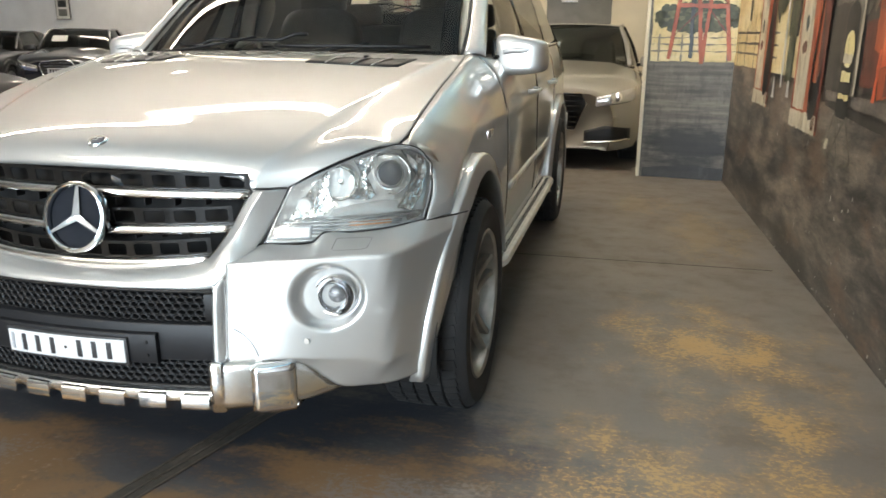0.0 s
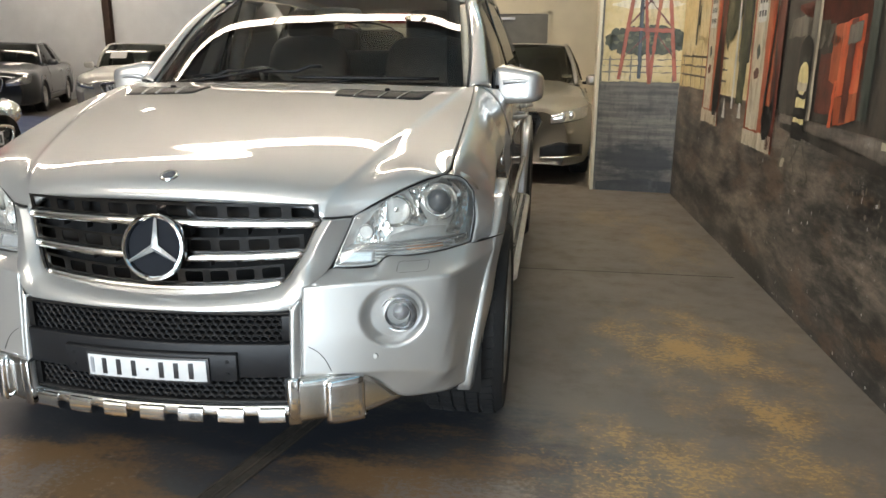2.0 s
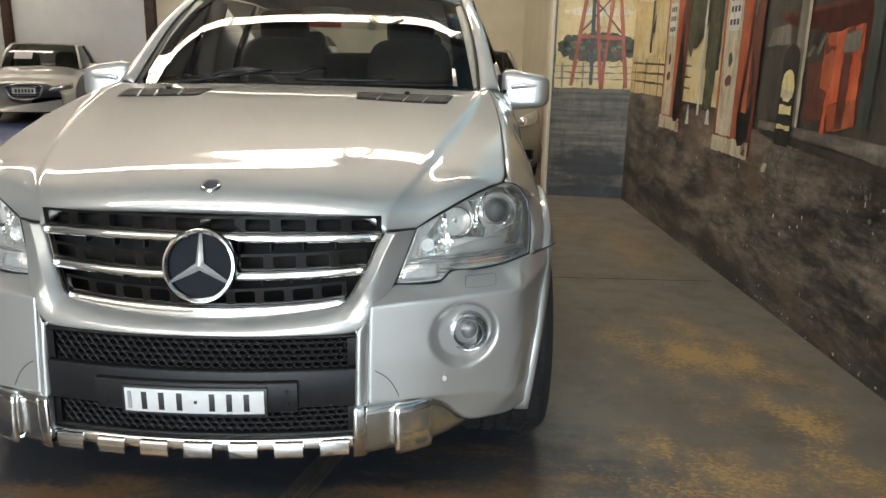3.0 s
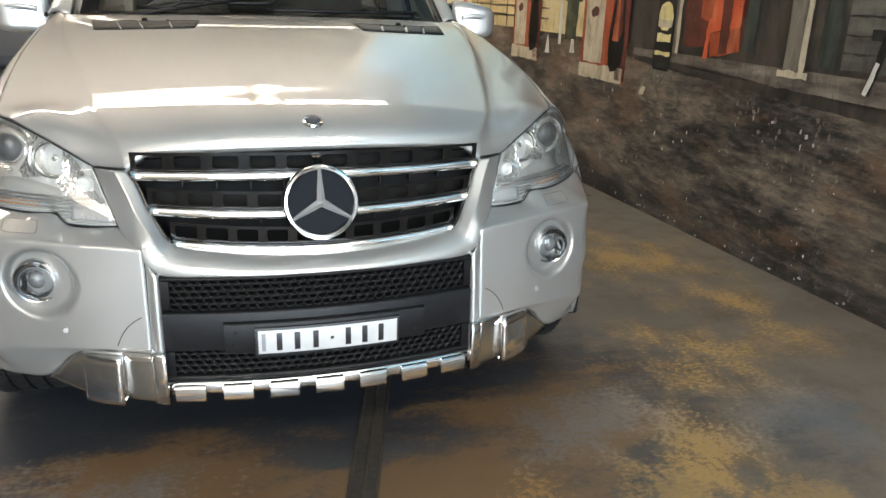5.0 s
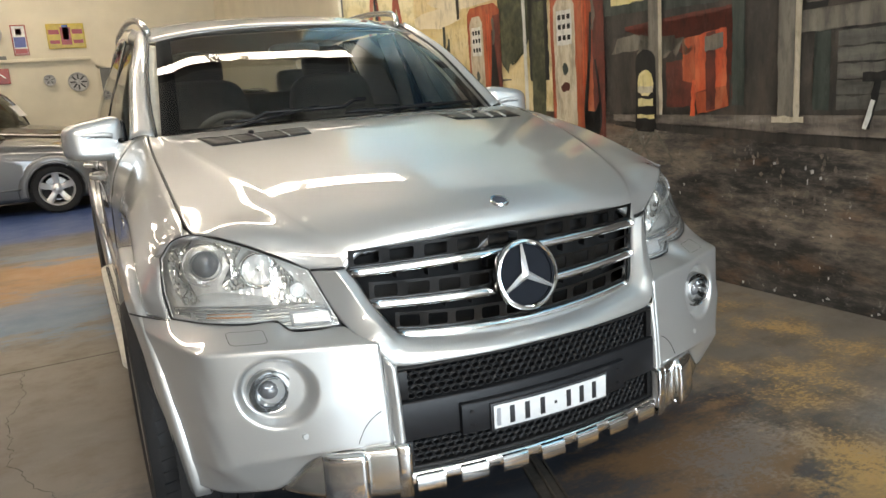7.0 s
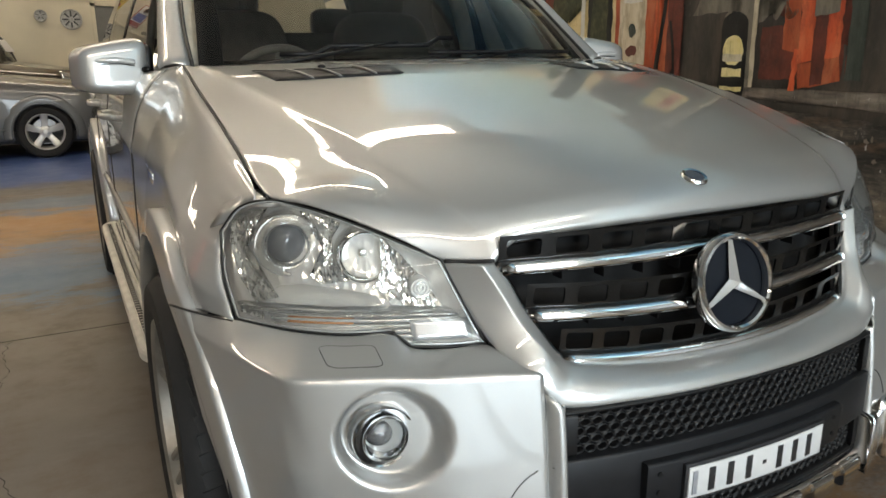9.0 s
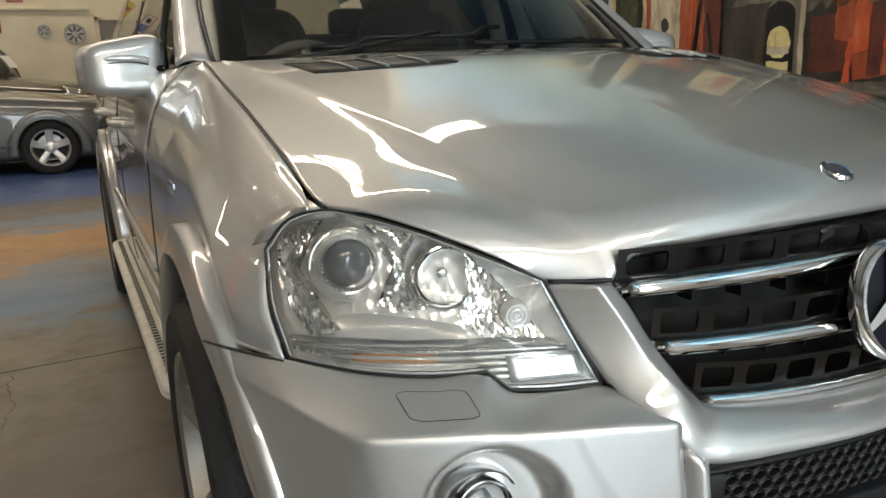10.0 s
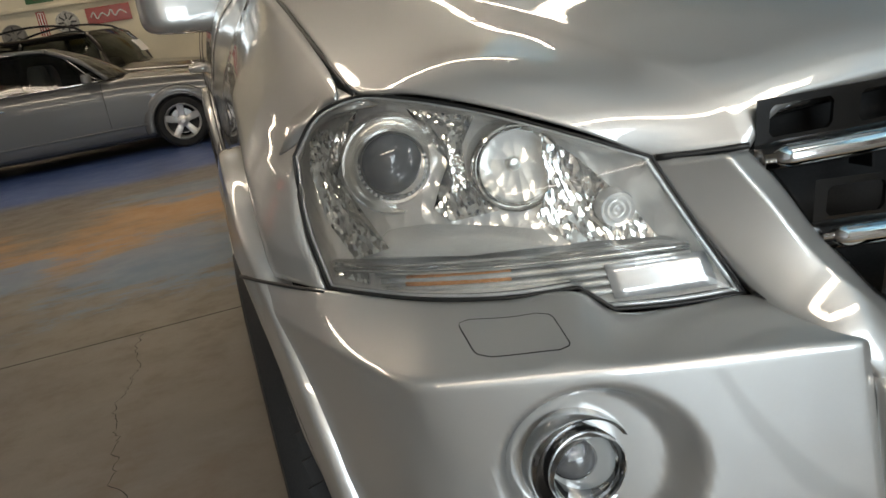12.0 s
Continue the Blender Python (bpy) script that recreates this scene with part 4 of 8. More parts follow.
def return_mural():
    P = lambda n, p, m, l: painted(n, p, m, l, wall_r, return_point)
    P("painted_sky", rect(0.03, 0.86, 1.08, 5.1), M_SKY, 1)
    P("painted_cloud", oval(0.4, 1.80, 0.32, 0.04, 24, 0.15, 2), M_CLOUD, 2)
    P("painted_bush", oval(0.43, 1.47, 0.36, 0.12, 44, 0.16, 5), M_LEAF, 3)
    rb = random.Random(8)
    for k in range(22):
        a = 2 * math.pi * k / 22
        P("painted_bush", oval(0.43 + 0.35 * math.cos(a), 1.47 + 0.115 * math.sin(a), rb.uniform(0.03, 0.07), rb.uniform(0.02, 0.045), 18, 0.35, 60 + k), M_LEAF, 4)
    for k in range(14):
        P("painted_bush_light", oval(rb.uniform(0.14, 0.72), rb.uniform(1.40, 1.55), rb.uniform(0.02, 0.05), rb.uniform(0.012, 0.025), 14, 0.4, 90 + k), M_LEAF_PALE, 5)
    for z in (1.17, 1.23, 1.29):
        P("painted_fence", line([(0.03, z), (0.85, z)], 0.008), M_WOOD, 4)
    for x in (0.1, 0.3, 0.5, 0.7):
        P("painted_fence", rect(x - 0.006, x + 0.006, 1.08, 1.32), M_WOOD, 4)
    for a, b, m in (((0.19, 1.10), (0.29, 1.90), M_RED), ((0.48, 1.06), (0.40, 1.90), M_RED), ((0.48, 1.06), (0.54, 1.90), M_RED), ((0.72, 1.09), (0.62, 1.90), M_RED), ((0.38, 1.11), (0.37, 1.90), M_BLACK)):
        P("painted_tower", line([a, (np.array(a) + np.array(b)) / 2, b, np.array(b) + (np.array(b) - np.array(a))], 0.030), m, 6)
    P("painted_tower", line([(0.235, 1.575), (0.68, 1.555)], 0.035), M_RED, 7)
    for a, b in (((0.25, 1.6), (0.60, 2.0)), ((0.66, 1.58), (0.30, 2.0)), ((0.22, 1.3), (0.46, 1.55)), ((0.70, 1.3), (0.50, 1.55))):
        P("painted_brace", line([a, b], 0.012), M_REDDARK, 6)
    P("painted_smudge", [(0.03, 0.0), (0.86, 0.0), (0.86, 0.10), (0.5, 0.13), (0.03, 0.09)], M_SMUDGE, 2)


return_mural()
tagged(box("corner_trim", (1.545, 5.74, 0), (1.575, 6.03, H), WALL_CREAM, bevel=0.004), "cream corner trim", "trim", kind="structure")


def high_bay(x, y):
    l = thing("high_bay_lamp", "round high-bay lamp hung under the roof", "lamp", at=Matrix.Translation((x, y, 4.62)))
    lathe("shade", [(0.03, 0.30), (0.08, 0.28), (0.20, 0.10), (0.24, 0.0), (0.235, 0.0), (0.19, 0.10), (0.07, 0.26)], SATIN, l, "dished aluminium shade", 32, Matrix.Rotation(radians(-90), 4, "Y"))
    rounded("bulb", (0, 0, 0.06), (0.12, 0.12, 0.07), glowing("lamp_glow", (1.0, 0.97, 0.9), 30.0), l, "glowing bulb", 1, 1, 16, 8)
    tube("cord", [(0, 0, 0.28), (0, 0, 0.56)], 0.008, BLACK_PLASTIC, l, seg=6)


high_bay(0.15, 4.2)
high_bay(-5.5, 8.3)


# ---------------------------------------------------------------- the silver off-roader
suv = thing("suv", "silver luxury off-road wagon with chrome star grille, parked indoors", "car")
WY, WZ, WR = 0.798, 0.372, 0.372  # front wheel
WY2 = WY + 2.915

# headlight outline, right-hand side mirrored to +x: (across, along, up)
LAMP_TOP = [(0.553, 0.176, 0.886), (0.622, 0.210, 0.921), (0.70, 0.266, 0.957), (0.760, 0.328, 0.977), (0.805, 0.386, 0.984)]
LAMP_OUT = [(0.850, 0.424, 0.966), (0.882, 0.438, 0.922), (0.890, 0.406, 0.85), (0.884, 0.343, 0.777)]
LAMP_LOW = [(0.80, 0.258, 0.768), (0.72, 0.202, 0.765), (0.650, 0.164, 0.768), (0.624, 0.150, 0.744), (0.56, 0.118, 0.741), (0.500, 0.096, 0.742)]


def lamp_surface(a, z):
    """How far back the lens lies: a smooth sheet laid through the outline once."""
    return LAMP_C @ np.array([1, a, z, a * a, a * z, z * z, a**3])


_o = np.array(LAMP_TOP + LAMP_OUT + LAMP_LOW)
LAMP_C = np.linalg.lstsq(np.stack([np.array([1, a, z, a * a, a * z, z * z, a**3]) for a, _, z in _o]), _o[:, 1], rcond=None)[0]


def lamp_outline():
    top = spline(LAMP_TOP + LAMP_OUT[:2], 40)
    out = spline(LAMP_OUT[1:], 12)[1:]
    low1 = spline([LAMP_OUT[-1], *LAMP_LOW[:3]], 16)[1:]
    low2 = spline(LAMP_LOW[2:4], 4)[1:]
    low3 = spline(LAMP_LOW[3:], 8)[1:]
    inn = spline([LAMP_LOW[-1], (0.525, 0.13, 0.81), LAMP_TOP[0]], 12)[1:-1]
    o = np.vstack([top, out, low1, low2, low3, inn])
    o[:, 1] = [lamp_surface(a, z) for a, _, z in o]
    return o


LAMP = lamp_outline()


def hood():
    """Bonnet: a broad domed middle, a crease each side, then a hollow that rises to the shut line.
    Its front corners come down beside the grille to the shut line over the surround."""
    n = 60
    C = spline([(0, 0.084, 0.940), (0, 0.096, 0.966), (0, 0.131, 0.994), (0, 0.30, 1.054), (0, 0.55, 1.124), (0, 0.80, 1.176), (0, 1.0, 1.204), (0, 1.25, 1.221)], 400)
    K = spline([(0.458, 0.136, 0.922), (0.476, 0.155, 0.945), (0.524, 0.24, 0.986), (0.566, 0.38, 1.032), (0.600, 0.52, 1.072), (0.640, 0.68, 1.109), (0.676, 0.84, 1.142), (0.706, 1.0, 1.170), (0.730, 1.15, 1.193), (0.748, 1.32, 1.212)], 400)
    O = spline([(0.553, 0.178, 0.889), (0.618, 0.207, 0.925), (0.695, 0.262, 0.961), (0.754, 0.322, 0.982), (0.797, 0.388, 0.987), (0.806, 0.55, 1.041), (0.806, 0.8, 1.108), (0.800, 1.05, 1.158), (0.788, 1.28, 1.199), (0.777, 1.397, 1.215)], 400)
    rows = []
    for i in range(n):
        v = (i / (n - 1)) ** 1.35
        c, k, o = (np.array([np.interp(v * 399, range(400), q[:, d]) for d in range(3)]) for q in (C, K, O))
        half = []
        on, wide = min(1.0, v / 0.07), float(np.linalg.norm(o - k))
        # the middle turns up into a fine crest along the crease
        for s in np.linspace(0, 1, 40):
            half.append((k[0] * s, c[1] + (k[1] - c[1]) * s**2, c[2] + (k[2] - c[2]) * s**2.4 + 0.006 * on * (math.exp(-(1 - s) * k[0] / 0.05) - s**2.4)))
        # outside it the sheet drops, then swells towards the lamp
        drop = 0.012 * on * min(1.0, wide / 0.12)
        swell = 0.0135 * math.exp(-((v - 0.18) / 0.14) ** 2) * min(1.0, v / 0.10) * min(1.0, wide / 0.15)
        for s in np.linspace(0, 1, 32)[1:]:
            p = k + (o - k) * s
            half.append((p[0], p[1], p[2] - drop * (1 - math.exp(-s * wide / 0.02)) * (1 - s) + swell * (math.sin(math.pi * s) - 0.3 * math.sin(2 * math.pi * s))))
        h = np.array(half)
        rows.append(np.vstack([(h * [-1, 1, 1])[:0:-1], h]))
    P = np.array(rows)
    # beside the grille the front corner is drawn down to the shut line over the surround
    m = P.shape[1]
    first = P[0].copy()
    g0, g1 = np.array([0.473, 0.124, 0.882]), np.array([0.553, 0.176, 0.886])
    for j in range(m):
        s = (abs(j - (m - 1) / 2) - 39) / 31
        if s > -0.14:
            sign = 1 if j > m / 2 else -1
            move = (g0 + (g1 - g0) * max(s, 0)) * [sign, 1, 1] - first[j]
            if s < 0:
                move = (g0 * [sign, 1, 1] - first[(m - 1) // 2 + 39 * sign]) * (1 + s / 0.14) ** 2.2
            for i in range(10):
                P[i, j] += move * (1 - i / 10) ** 2.4
    # the lip rolls under
    low = P[0] + np.array([0, 0.003, -0.008])
    low2 = P[0] + np.array([0, 0.020, -0.018])
    P = np.vstack([low2[None], low[None], P])
    # rear edge turns down to the cowl
    P = np.vstack([P, (P[-1] + [0, 0.012, -0.012])[None], (P[-1] + [0, 0.03, -0.05])[None]])
    ob = sheet("bonnet", P, SILVER, suv, "silver bonnet with raised centre and two creases")
    return ob, P


hood_ob, HP = hood()


def hood_z(x, y):
    d = (HP[:, :, 0] - x) ** 2 + (HP[:, :, 1] - y) ** 2
    w = 1 / (d.ravel() + 1e-6) ** 2
    i = np.argsort(d.ravel())[:4]
    return float((HP[:, :, 2].ravel()[i] * w[i]).sum() / w[i].sum())


# bonnet vents, each with fins and a dark well
def bonnet_vent(s):
    at = lambda a, y: np.array([s * a, y, hood_z(s * a, y) + 0.002])
    n = 15
    front = np.array([at(0.290 + 0.325 * i / (n - 1), 0.910 + 0.07 * (i / (n - 1)) ** 2) for i in range(n)])
    rear = np.array([at(0.275 + 0.355 * i / (n - 1), 1.045 + 0.085 * (i / (n - 1)) ** 2) for i in range(n)])
    rear[-1] = at(0.640, 1.145)
    mid = (front + rear) / 2 + [0, 0, 0.0035]
    P = np.stack([front, (front + mid) / 2 + [0, 0, 0.001], mid, (rear + mid) / 2 + [0, 0, 0.001], rear])
    well = sheet("bonnet_vent", P, BLACK_PLASTIC, suv, "dark bonnet vent with silver-edged fins", thick=0.003)
    for k in range(1, 4):
        u = k / 4 * (n - 1)
        i = int(u)
        a, b = front[i], rear[min(i + 1, n - 1)]
        side = np.array([0.001, 0, 0])
        rise = np.array([s * 0.007, 0, 0.007])
        q = np.array([[a - side, a + rise], [(a + b) / 2 - side + [0, 0, 0.004], (a + b) / 2 + rise + [0, 0, 0.004]], [b - side, b + rise]])
        sheet("fin", q, SILVER, well, "silver fin", thick=0.003)
    edge = np.vstack([front, rear[::-1]]) + [0, 0, 0.002]
    tube("rim", edge, 0.0016, GREY_PLASTIC, well, closed=True, seg=6)


for s in (1, -1):
    bonnet_vent(s)


def washer_jet(s):
    z = hood_z(s * 0.46, 1.085)
    rounded("washer_jet", (s * 0.46, 1.085, z + 0.007), (0.011, 0.014, 0.007), BLACK_PLASTIC, suv, e1=0.8, e2=0.8, nu=10, nv=6)


for s in (1, -1):
    washer_jet(s)

# round bonnet badge: plain disc with a ring
bm_at = Matrix.Translation((0, 0.130, 0.9945)) @ Euler((math.radians(112), 0, 0)).to_matrix().to_4x4() @ Matrix.Rotation(radians(90), 4, "Z")
badge = lathe("badge", [(0, 0.004), (0.020, 0.004), (0.0205, 0.005), (0.0255, 0.006), (0.028, 0.003), (0.029, 0.0)], CHROME, suv, "small round chrome bonnet badge", 32, bm_at)
lathe("badge_face", [(0, 0.0065), (0.020, 0.0055), (0.0205, 0.004)], simple("badge_enamel", (0.05, 0.055, 0.07), 0.2), badge, "", 32, bm_at)


# grille surround: silver band and columns
def surround():
    pairs = [
        ((0, 0.002, 0.672), (0, -0.062, 0.640)), ((0.15, 0.006, 0.677), (0.15, -0.056, 0.640)), ((0.28, 0.014, 0.688), (0.29, -0.036, 0.640)),
        ((0.345, 0.022, 0.697), (0.375, -0.018, 0.641)), ((0.374, 0.030, 0.707), (0.418, -0.004, 0.650)), ((0.391, 0.042, 0.725), (0.440, 0.004, 0.680)),
        ((0.406, 0.056, 0.750), (0.456, 0.020, 0.706)), ((0.428, 0.080, 0.790), (0.486, 0.066, 0.733)), ((0.452, 0.106, 0.845), (0.522, 0.130, 0.81)),
        ((0.473, 0.122, 0.879), (0.550, 0.174, 0.881)),
    ]
    I = spline([p for p, _ in pairs], 60)
    # match the outer curve sample by sample so that the strip does not shear
    cum_i = np.linspace(0, 1, len(pairs))
    dens = spline([q for _, q in pairs], 400)
    nearest = [int(np.argmin(((dens - np.array(q)) ** 2).sum(1))) for _, q in pairs]
    densI = spline([p for p, _ in pairs], 400)
    nearI = [int(np.argmin(((densI - np.array(p)) ** 2).sum(1))) for p, _ in pairs]
    u = np.linspace(0, len(pairs) - 1, 70)
    E = np.stack([np.interp(np.interp(u, range(len(pairs)), nearest), range(400), dens[:, k]) for k in range(3)], 1)
    I = np.stack([np.interp(np.interp(u, range(len(pairs)), nearI), range(400), densI[:, k]) for k in range(3)], 1)
    cols = []
    # a sharp fold a third of the way out, flat on both sides
    for s in (0.0, 0.06, 0.15, 0.24, 0.29, 0.32, 0.34, 0.37, 0.42, 0.52, 0.64, 0.76, 0.88, 0.96, 1.0):
        p = I + (E - I) * s
        fold = min(s / 0.33, (1 - s) / 0.67)
        soft = math.sin(math.pi * s) ** 0.8
        upper = np.clip((I[:, 2:3] - 0.70) / 0.14, 0, 1)
        cols.append(p + np.array([0, -1, 0.15]) * (0.020 * fold * upper + 0.016 * soft * (1 - upper)))
    inner = I + np.array([0, 0.035, 0.006])
    P = np.stack([inner, I + np.array([0, 0.008, 0.0])] + cols + [E + np.array([0, 0.018, -0.004])], 1)
    full = np.vstack([(P * [-1, 1, 1])[:0:-1], P])
    ob = sheet("grille_surround", full, SILVER, suv, "silver band framing the grille")
    for s in (1, -1):
        a = spline([(0.408, -0.014, 0.648), (0.409, -0.024, 0.58), (0.409, -0.034, 0.46), (0.410, -0.040, 0.325)], 24)
        b = spline([(0.436, 0.000, 0.668), (0.436, -0.010, 0.58), (0.437, -0.020, 0.46), (0.438, -0.026, 0.325)], 24)
        Q = np.stack([a + [0, 0.03, 0], a, a + [0.006, -0.006, 0], (a + b) / 2 + [0, -0.008, 0], b + [-0.005, -0.004, 0], b + [0, 0.004, 0], b + [0.001, 0.02, 0]], 1)
        sheet("bumper_column", Q, SILVER, suv, side=s)


surround()


def front_y(a):
    return -0.078 + 0.27 * a * a


def honeycomb(name, z0, z1, rows, pitch, half, label):
    """A grid of six-sided openings on the curved bumper face."""
    V, F = [], []
    h = (z1 - z0) / rows
    n = int(half * 2 / pitch)
    for r in range(rows):
        for c in range(n + 1):
            x = -half + pitch * (c + (0.5 if r % 2 else 0.0)) + pitch * 0.25
            if abs(x) > half - pitch * 0.4:
                continue
            z = z0 + h * (r + 0.5)
            ring = [(x + dx * pitch, z + dz * h) for dx, dz in ((-0.52, -0.22), (-0.22, -0.52), (0.22, -0.52), (0.52, -0.22), (0.52, 0.22), (0.22, 0.52), (-0.22, 0.52), (-0.52, 0.22))]
            o = len(V)
            for k, (sc, dy) in enumerate(((1.0, 0.004), (0.86, -0.003), (0.72, 0.001), (0.64, 0.022))):
                for px, pz in ring:
                    qx, qz = x + (px - x) * sc, z + (pz - z) * sc
                    V.append((qx, front_y(qx) + 0.026 + dy, qz))
            for k in range(3):
                for j in range(8):
                    F.append((o + 8 * k + j, o + 8 * k + (j + 1) % 8, o + 8 * k + 8 + (j + 1) % 8, o + 8 * k + 8 + j))
    return mesh_part(name, V, F, BLACK_PLASTIC, suv, label)


honeycomb("upper_mesh", 0.548, 0.634, 5, 0.0235, 0.405, "black honeycomb bumper mesh")
honeycomb("lower_mesh", 0.362, 0.442, 5, 0.0235, 0.405, "black honeycomb bumper mesh")


def bent_box(name, a0, a1, z0, z1, dy0, dy1, mat, label="", parent=None, n=24, r=0.006, lean=0.0):
    """A slab that follows the bumper's curve, from dy0 (front) to dy1 (back), with softened edges."""
    xs = np.linspace(a0, a1, n)
    prof = [(dy1, z0), (dy0 + r, z0), (dy0 + r * 0.3, z0 + r * 0.3), (dy0, z0 + r), (dy0, z1 - r), (dy0 + r * 0.3, z1 - r * 0.3), (dy0 + r, z1), (dy1, z1)]
    P = np.array([[(x, front_y(x) + d + lean * (z - z0), z) for d, z in prof] for x in xs])
    k = len(prof)
    V = P.reshape(-1, 3)
    F = grid_faces(n, k, True) + [tuple(range(k)), tuple((n - 1) * k + j for j in range(k))[::-1]]
    me = mesh_part(name, V, F, mat, parent or suv, label)
    me.data.set_sharp_from_angle(angle=radians(50))
    return me


bent_box("bumper_panel", -0.408, 0.408, 0.442, 0.548, 0.004, 0.05, GREY_PLASTIC, "charcoal plastic panel across the bumper")
bent_box("mesh_backing", -0.41, 0.41, 0.33, 0.645, 0.066, 0.08, UNLIT_BLACK)
for z in (0.635, 0.363):
    bent_box("mesh_frame", -0.408, 0.408, z - 0.006, z + 0.006, 0.012, 0.05, BLACK_PLASTIC)
for s in (1, -1):
    for z0, z1 in ((0.55, 0.632), (0.366, 0.44)):
        bent_box("mesh_end", s * 0.386, s * 0.408, z0, z1, 0.012, 0.05, BLACK_PLASTIC, n=4)

# plate holder and the plate (characters shown as plain bars)
bent_box("plate_holder", -0.262, 0.262, 0.437, 0.523, -0.012, 0.02, GREY_PLASTIC, "charcoal plate holder", lean=-0.02)
for s in (1, -1):
    for z in (0.462, 0.500):
        x = s * 0.236
        lathe("screw", [(0, -0.0015), (0.005, -0.001), (0.0055, 0.003)], BLACK_PLASTIC, suv, seg=12, m=Matrix.Translation((x, front_y(x) - 0.014, z)) @ Matrix.Rotation(radians(90), 4, "Z"))
plate = bent_box("number_plate", -0.187, 0.187, 0.434, 0.512, -0.020, -0.008, PLATE_INK, "white number plate with dark characters in a black frame", r=0.002, lean=-0.02)
bent_box("plate_face", -0.180, 0.180, 0.441, 0.505, -0.0225, -0.017, WHITE_PLATE, parent=plate, r=0.001, lean=-0.02)
for i, (x, w) in enumerate(((-0.128, 0.014), (-0.083, 0.014), (-0.036, 0.014), (0.048, 0.014), (0.092, 0.014), (0.136, 0.014))):
    bent_box("character_bar", x - w / 2, x + w / 2, 0.449, 0.497, -0.0245, -0.020, PLATE_INK, parent=plate, n=4, r=0.0005, lean=-0.02)
bent_box("dot", 0.002, 0.010, 0.469, 0.477, -0.0245, -0.020, PLATE_INK, parent=plate, n=3, r=0.0005, lean=-0.02)
bent_box("side_bar", -0.172, -0.162, 0.449, 0.497, -0.0245, -0.020, simple("plate_grey", (0.25, 0.26, 0.28), 0.4), parent=plate, n=3, r=0.0005, lean=-0.02)


# chrome skid strip with raised blocks, and its bright corner pieces
def skid():
    bent_box("skid_strip", -0.415, 0.415, 0.322, 0.358, -0.004, 0.06, CHROME, "chrome skid strip under the bumper", r=0.010)
    for k in range(-3, 4):
        x = k * 0.118
        w = 0.037
        bent_box("skid_block", x - w, x + w, 0.304, 0.352, -0.014, 0.05, CHROME, n=5, r=0.010)
    for s in (1, -1):
        A = spline([(0.405, -0.046, 0.44), (0.45, -0.030, 0.44), (0.53, 0.008, 0.44), (0.60, 0.044, 0.44), (0.625, 0.062, 0.435)], 16)
        B = spline([(0.405, -0.048, 0.315), (0.45, -0.032, 0.315), (0.53, 0.004, 0.318), (0.62, 0.052, 0.322), (0.705, 0.105, 0.345)], 16)
        rows = [A + [0, 0.03, 0.004], A + [0, 0.004, 0.003], A + [0, -0.006, -0.008]] + [A + (B - A) * t + [0, -0.008, 0] for t in (0.15, 0.5, 0.85)] + [B + [0, -0.004, 0], B + [0, 0.02, -0.006], B + [0, 0.08, 0.0]]
        sheet("skid_corner", np.stack(rows), SATIN, suv, "satin silver skid corner", side=s)
        A = spline([(0.512, -0.020, 0.436), (0.56, 0.004, 0.436), (0.606, 0.034, 0.436)], 8)
        B = A + np.array([0.003, -0.006, -0.128])
        rows = [A + [0, 0.04, 0.004], A + [0, 0.002, 0.004], A + [0, -0.008, -0.006]] + [A + (B - A) * t + [0, -0.010, 0] for t in (0.12, 0.2, 0.5, 0.9)] + [B + [0, -0.002, -0.004], B + [0, 0.07, 0.0]]
        P = np.stack(rows, 1)
        P = np.concatenate([P[:1] + [0, 0.03, 0], P, P[-1:] + [0, 0.03, 0]])
        sheet("skid_block", P, CHROME, suv, "chrome skid block", side=s)
        A = spline([(0.405, -0.054, 0.447), (0.42, -0.05, 0.447), (0.438, -0.042, 0.447)], 5)
        B = A + np.array([0, 0, -0.14])
        P = np.stack([A + [0, 0.03, 0.004], A, A + [0, -0.004, -0.006], (A + B) / 2 + [0, -0.004, 0], B, B + [0, 0.05, 0]], 1)
        sheet("skid_block", P, CHROME, suv, side=s)


skid()


# bumper corners with a crease, a bowl for the fog lamp and a lower facet
FOG = np.array([0.691, 0.613])
FOG_BOWL = shards("fog_bowl", 85.0, 1.1, (0.42, 0.42, 0.42), 0.05, 1.0)
FOG_BALL = simple("fog_ball_glass", (0.12, 0.12, 0.125), 0.03, 0.0, 0.1, coat=1.0)
FOG_RING = simple("fog_ring_satin", (0.50, 0.50, 0.50), 0.14, 1.0, 0.05)


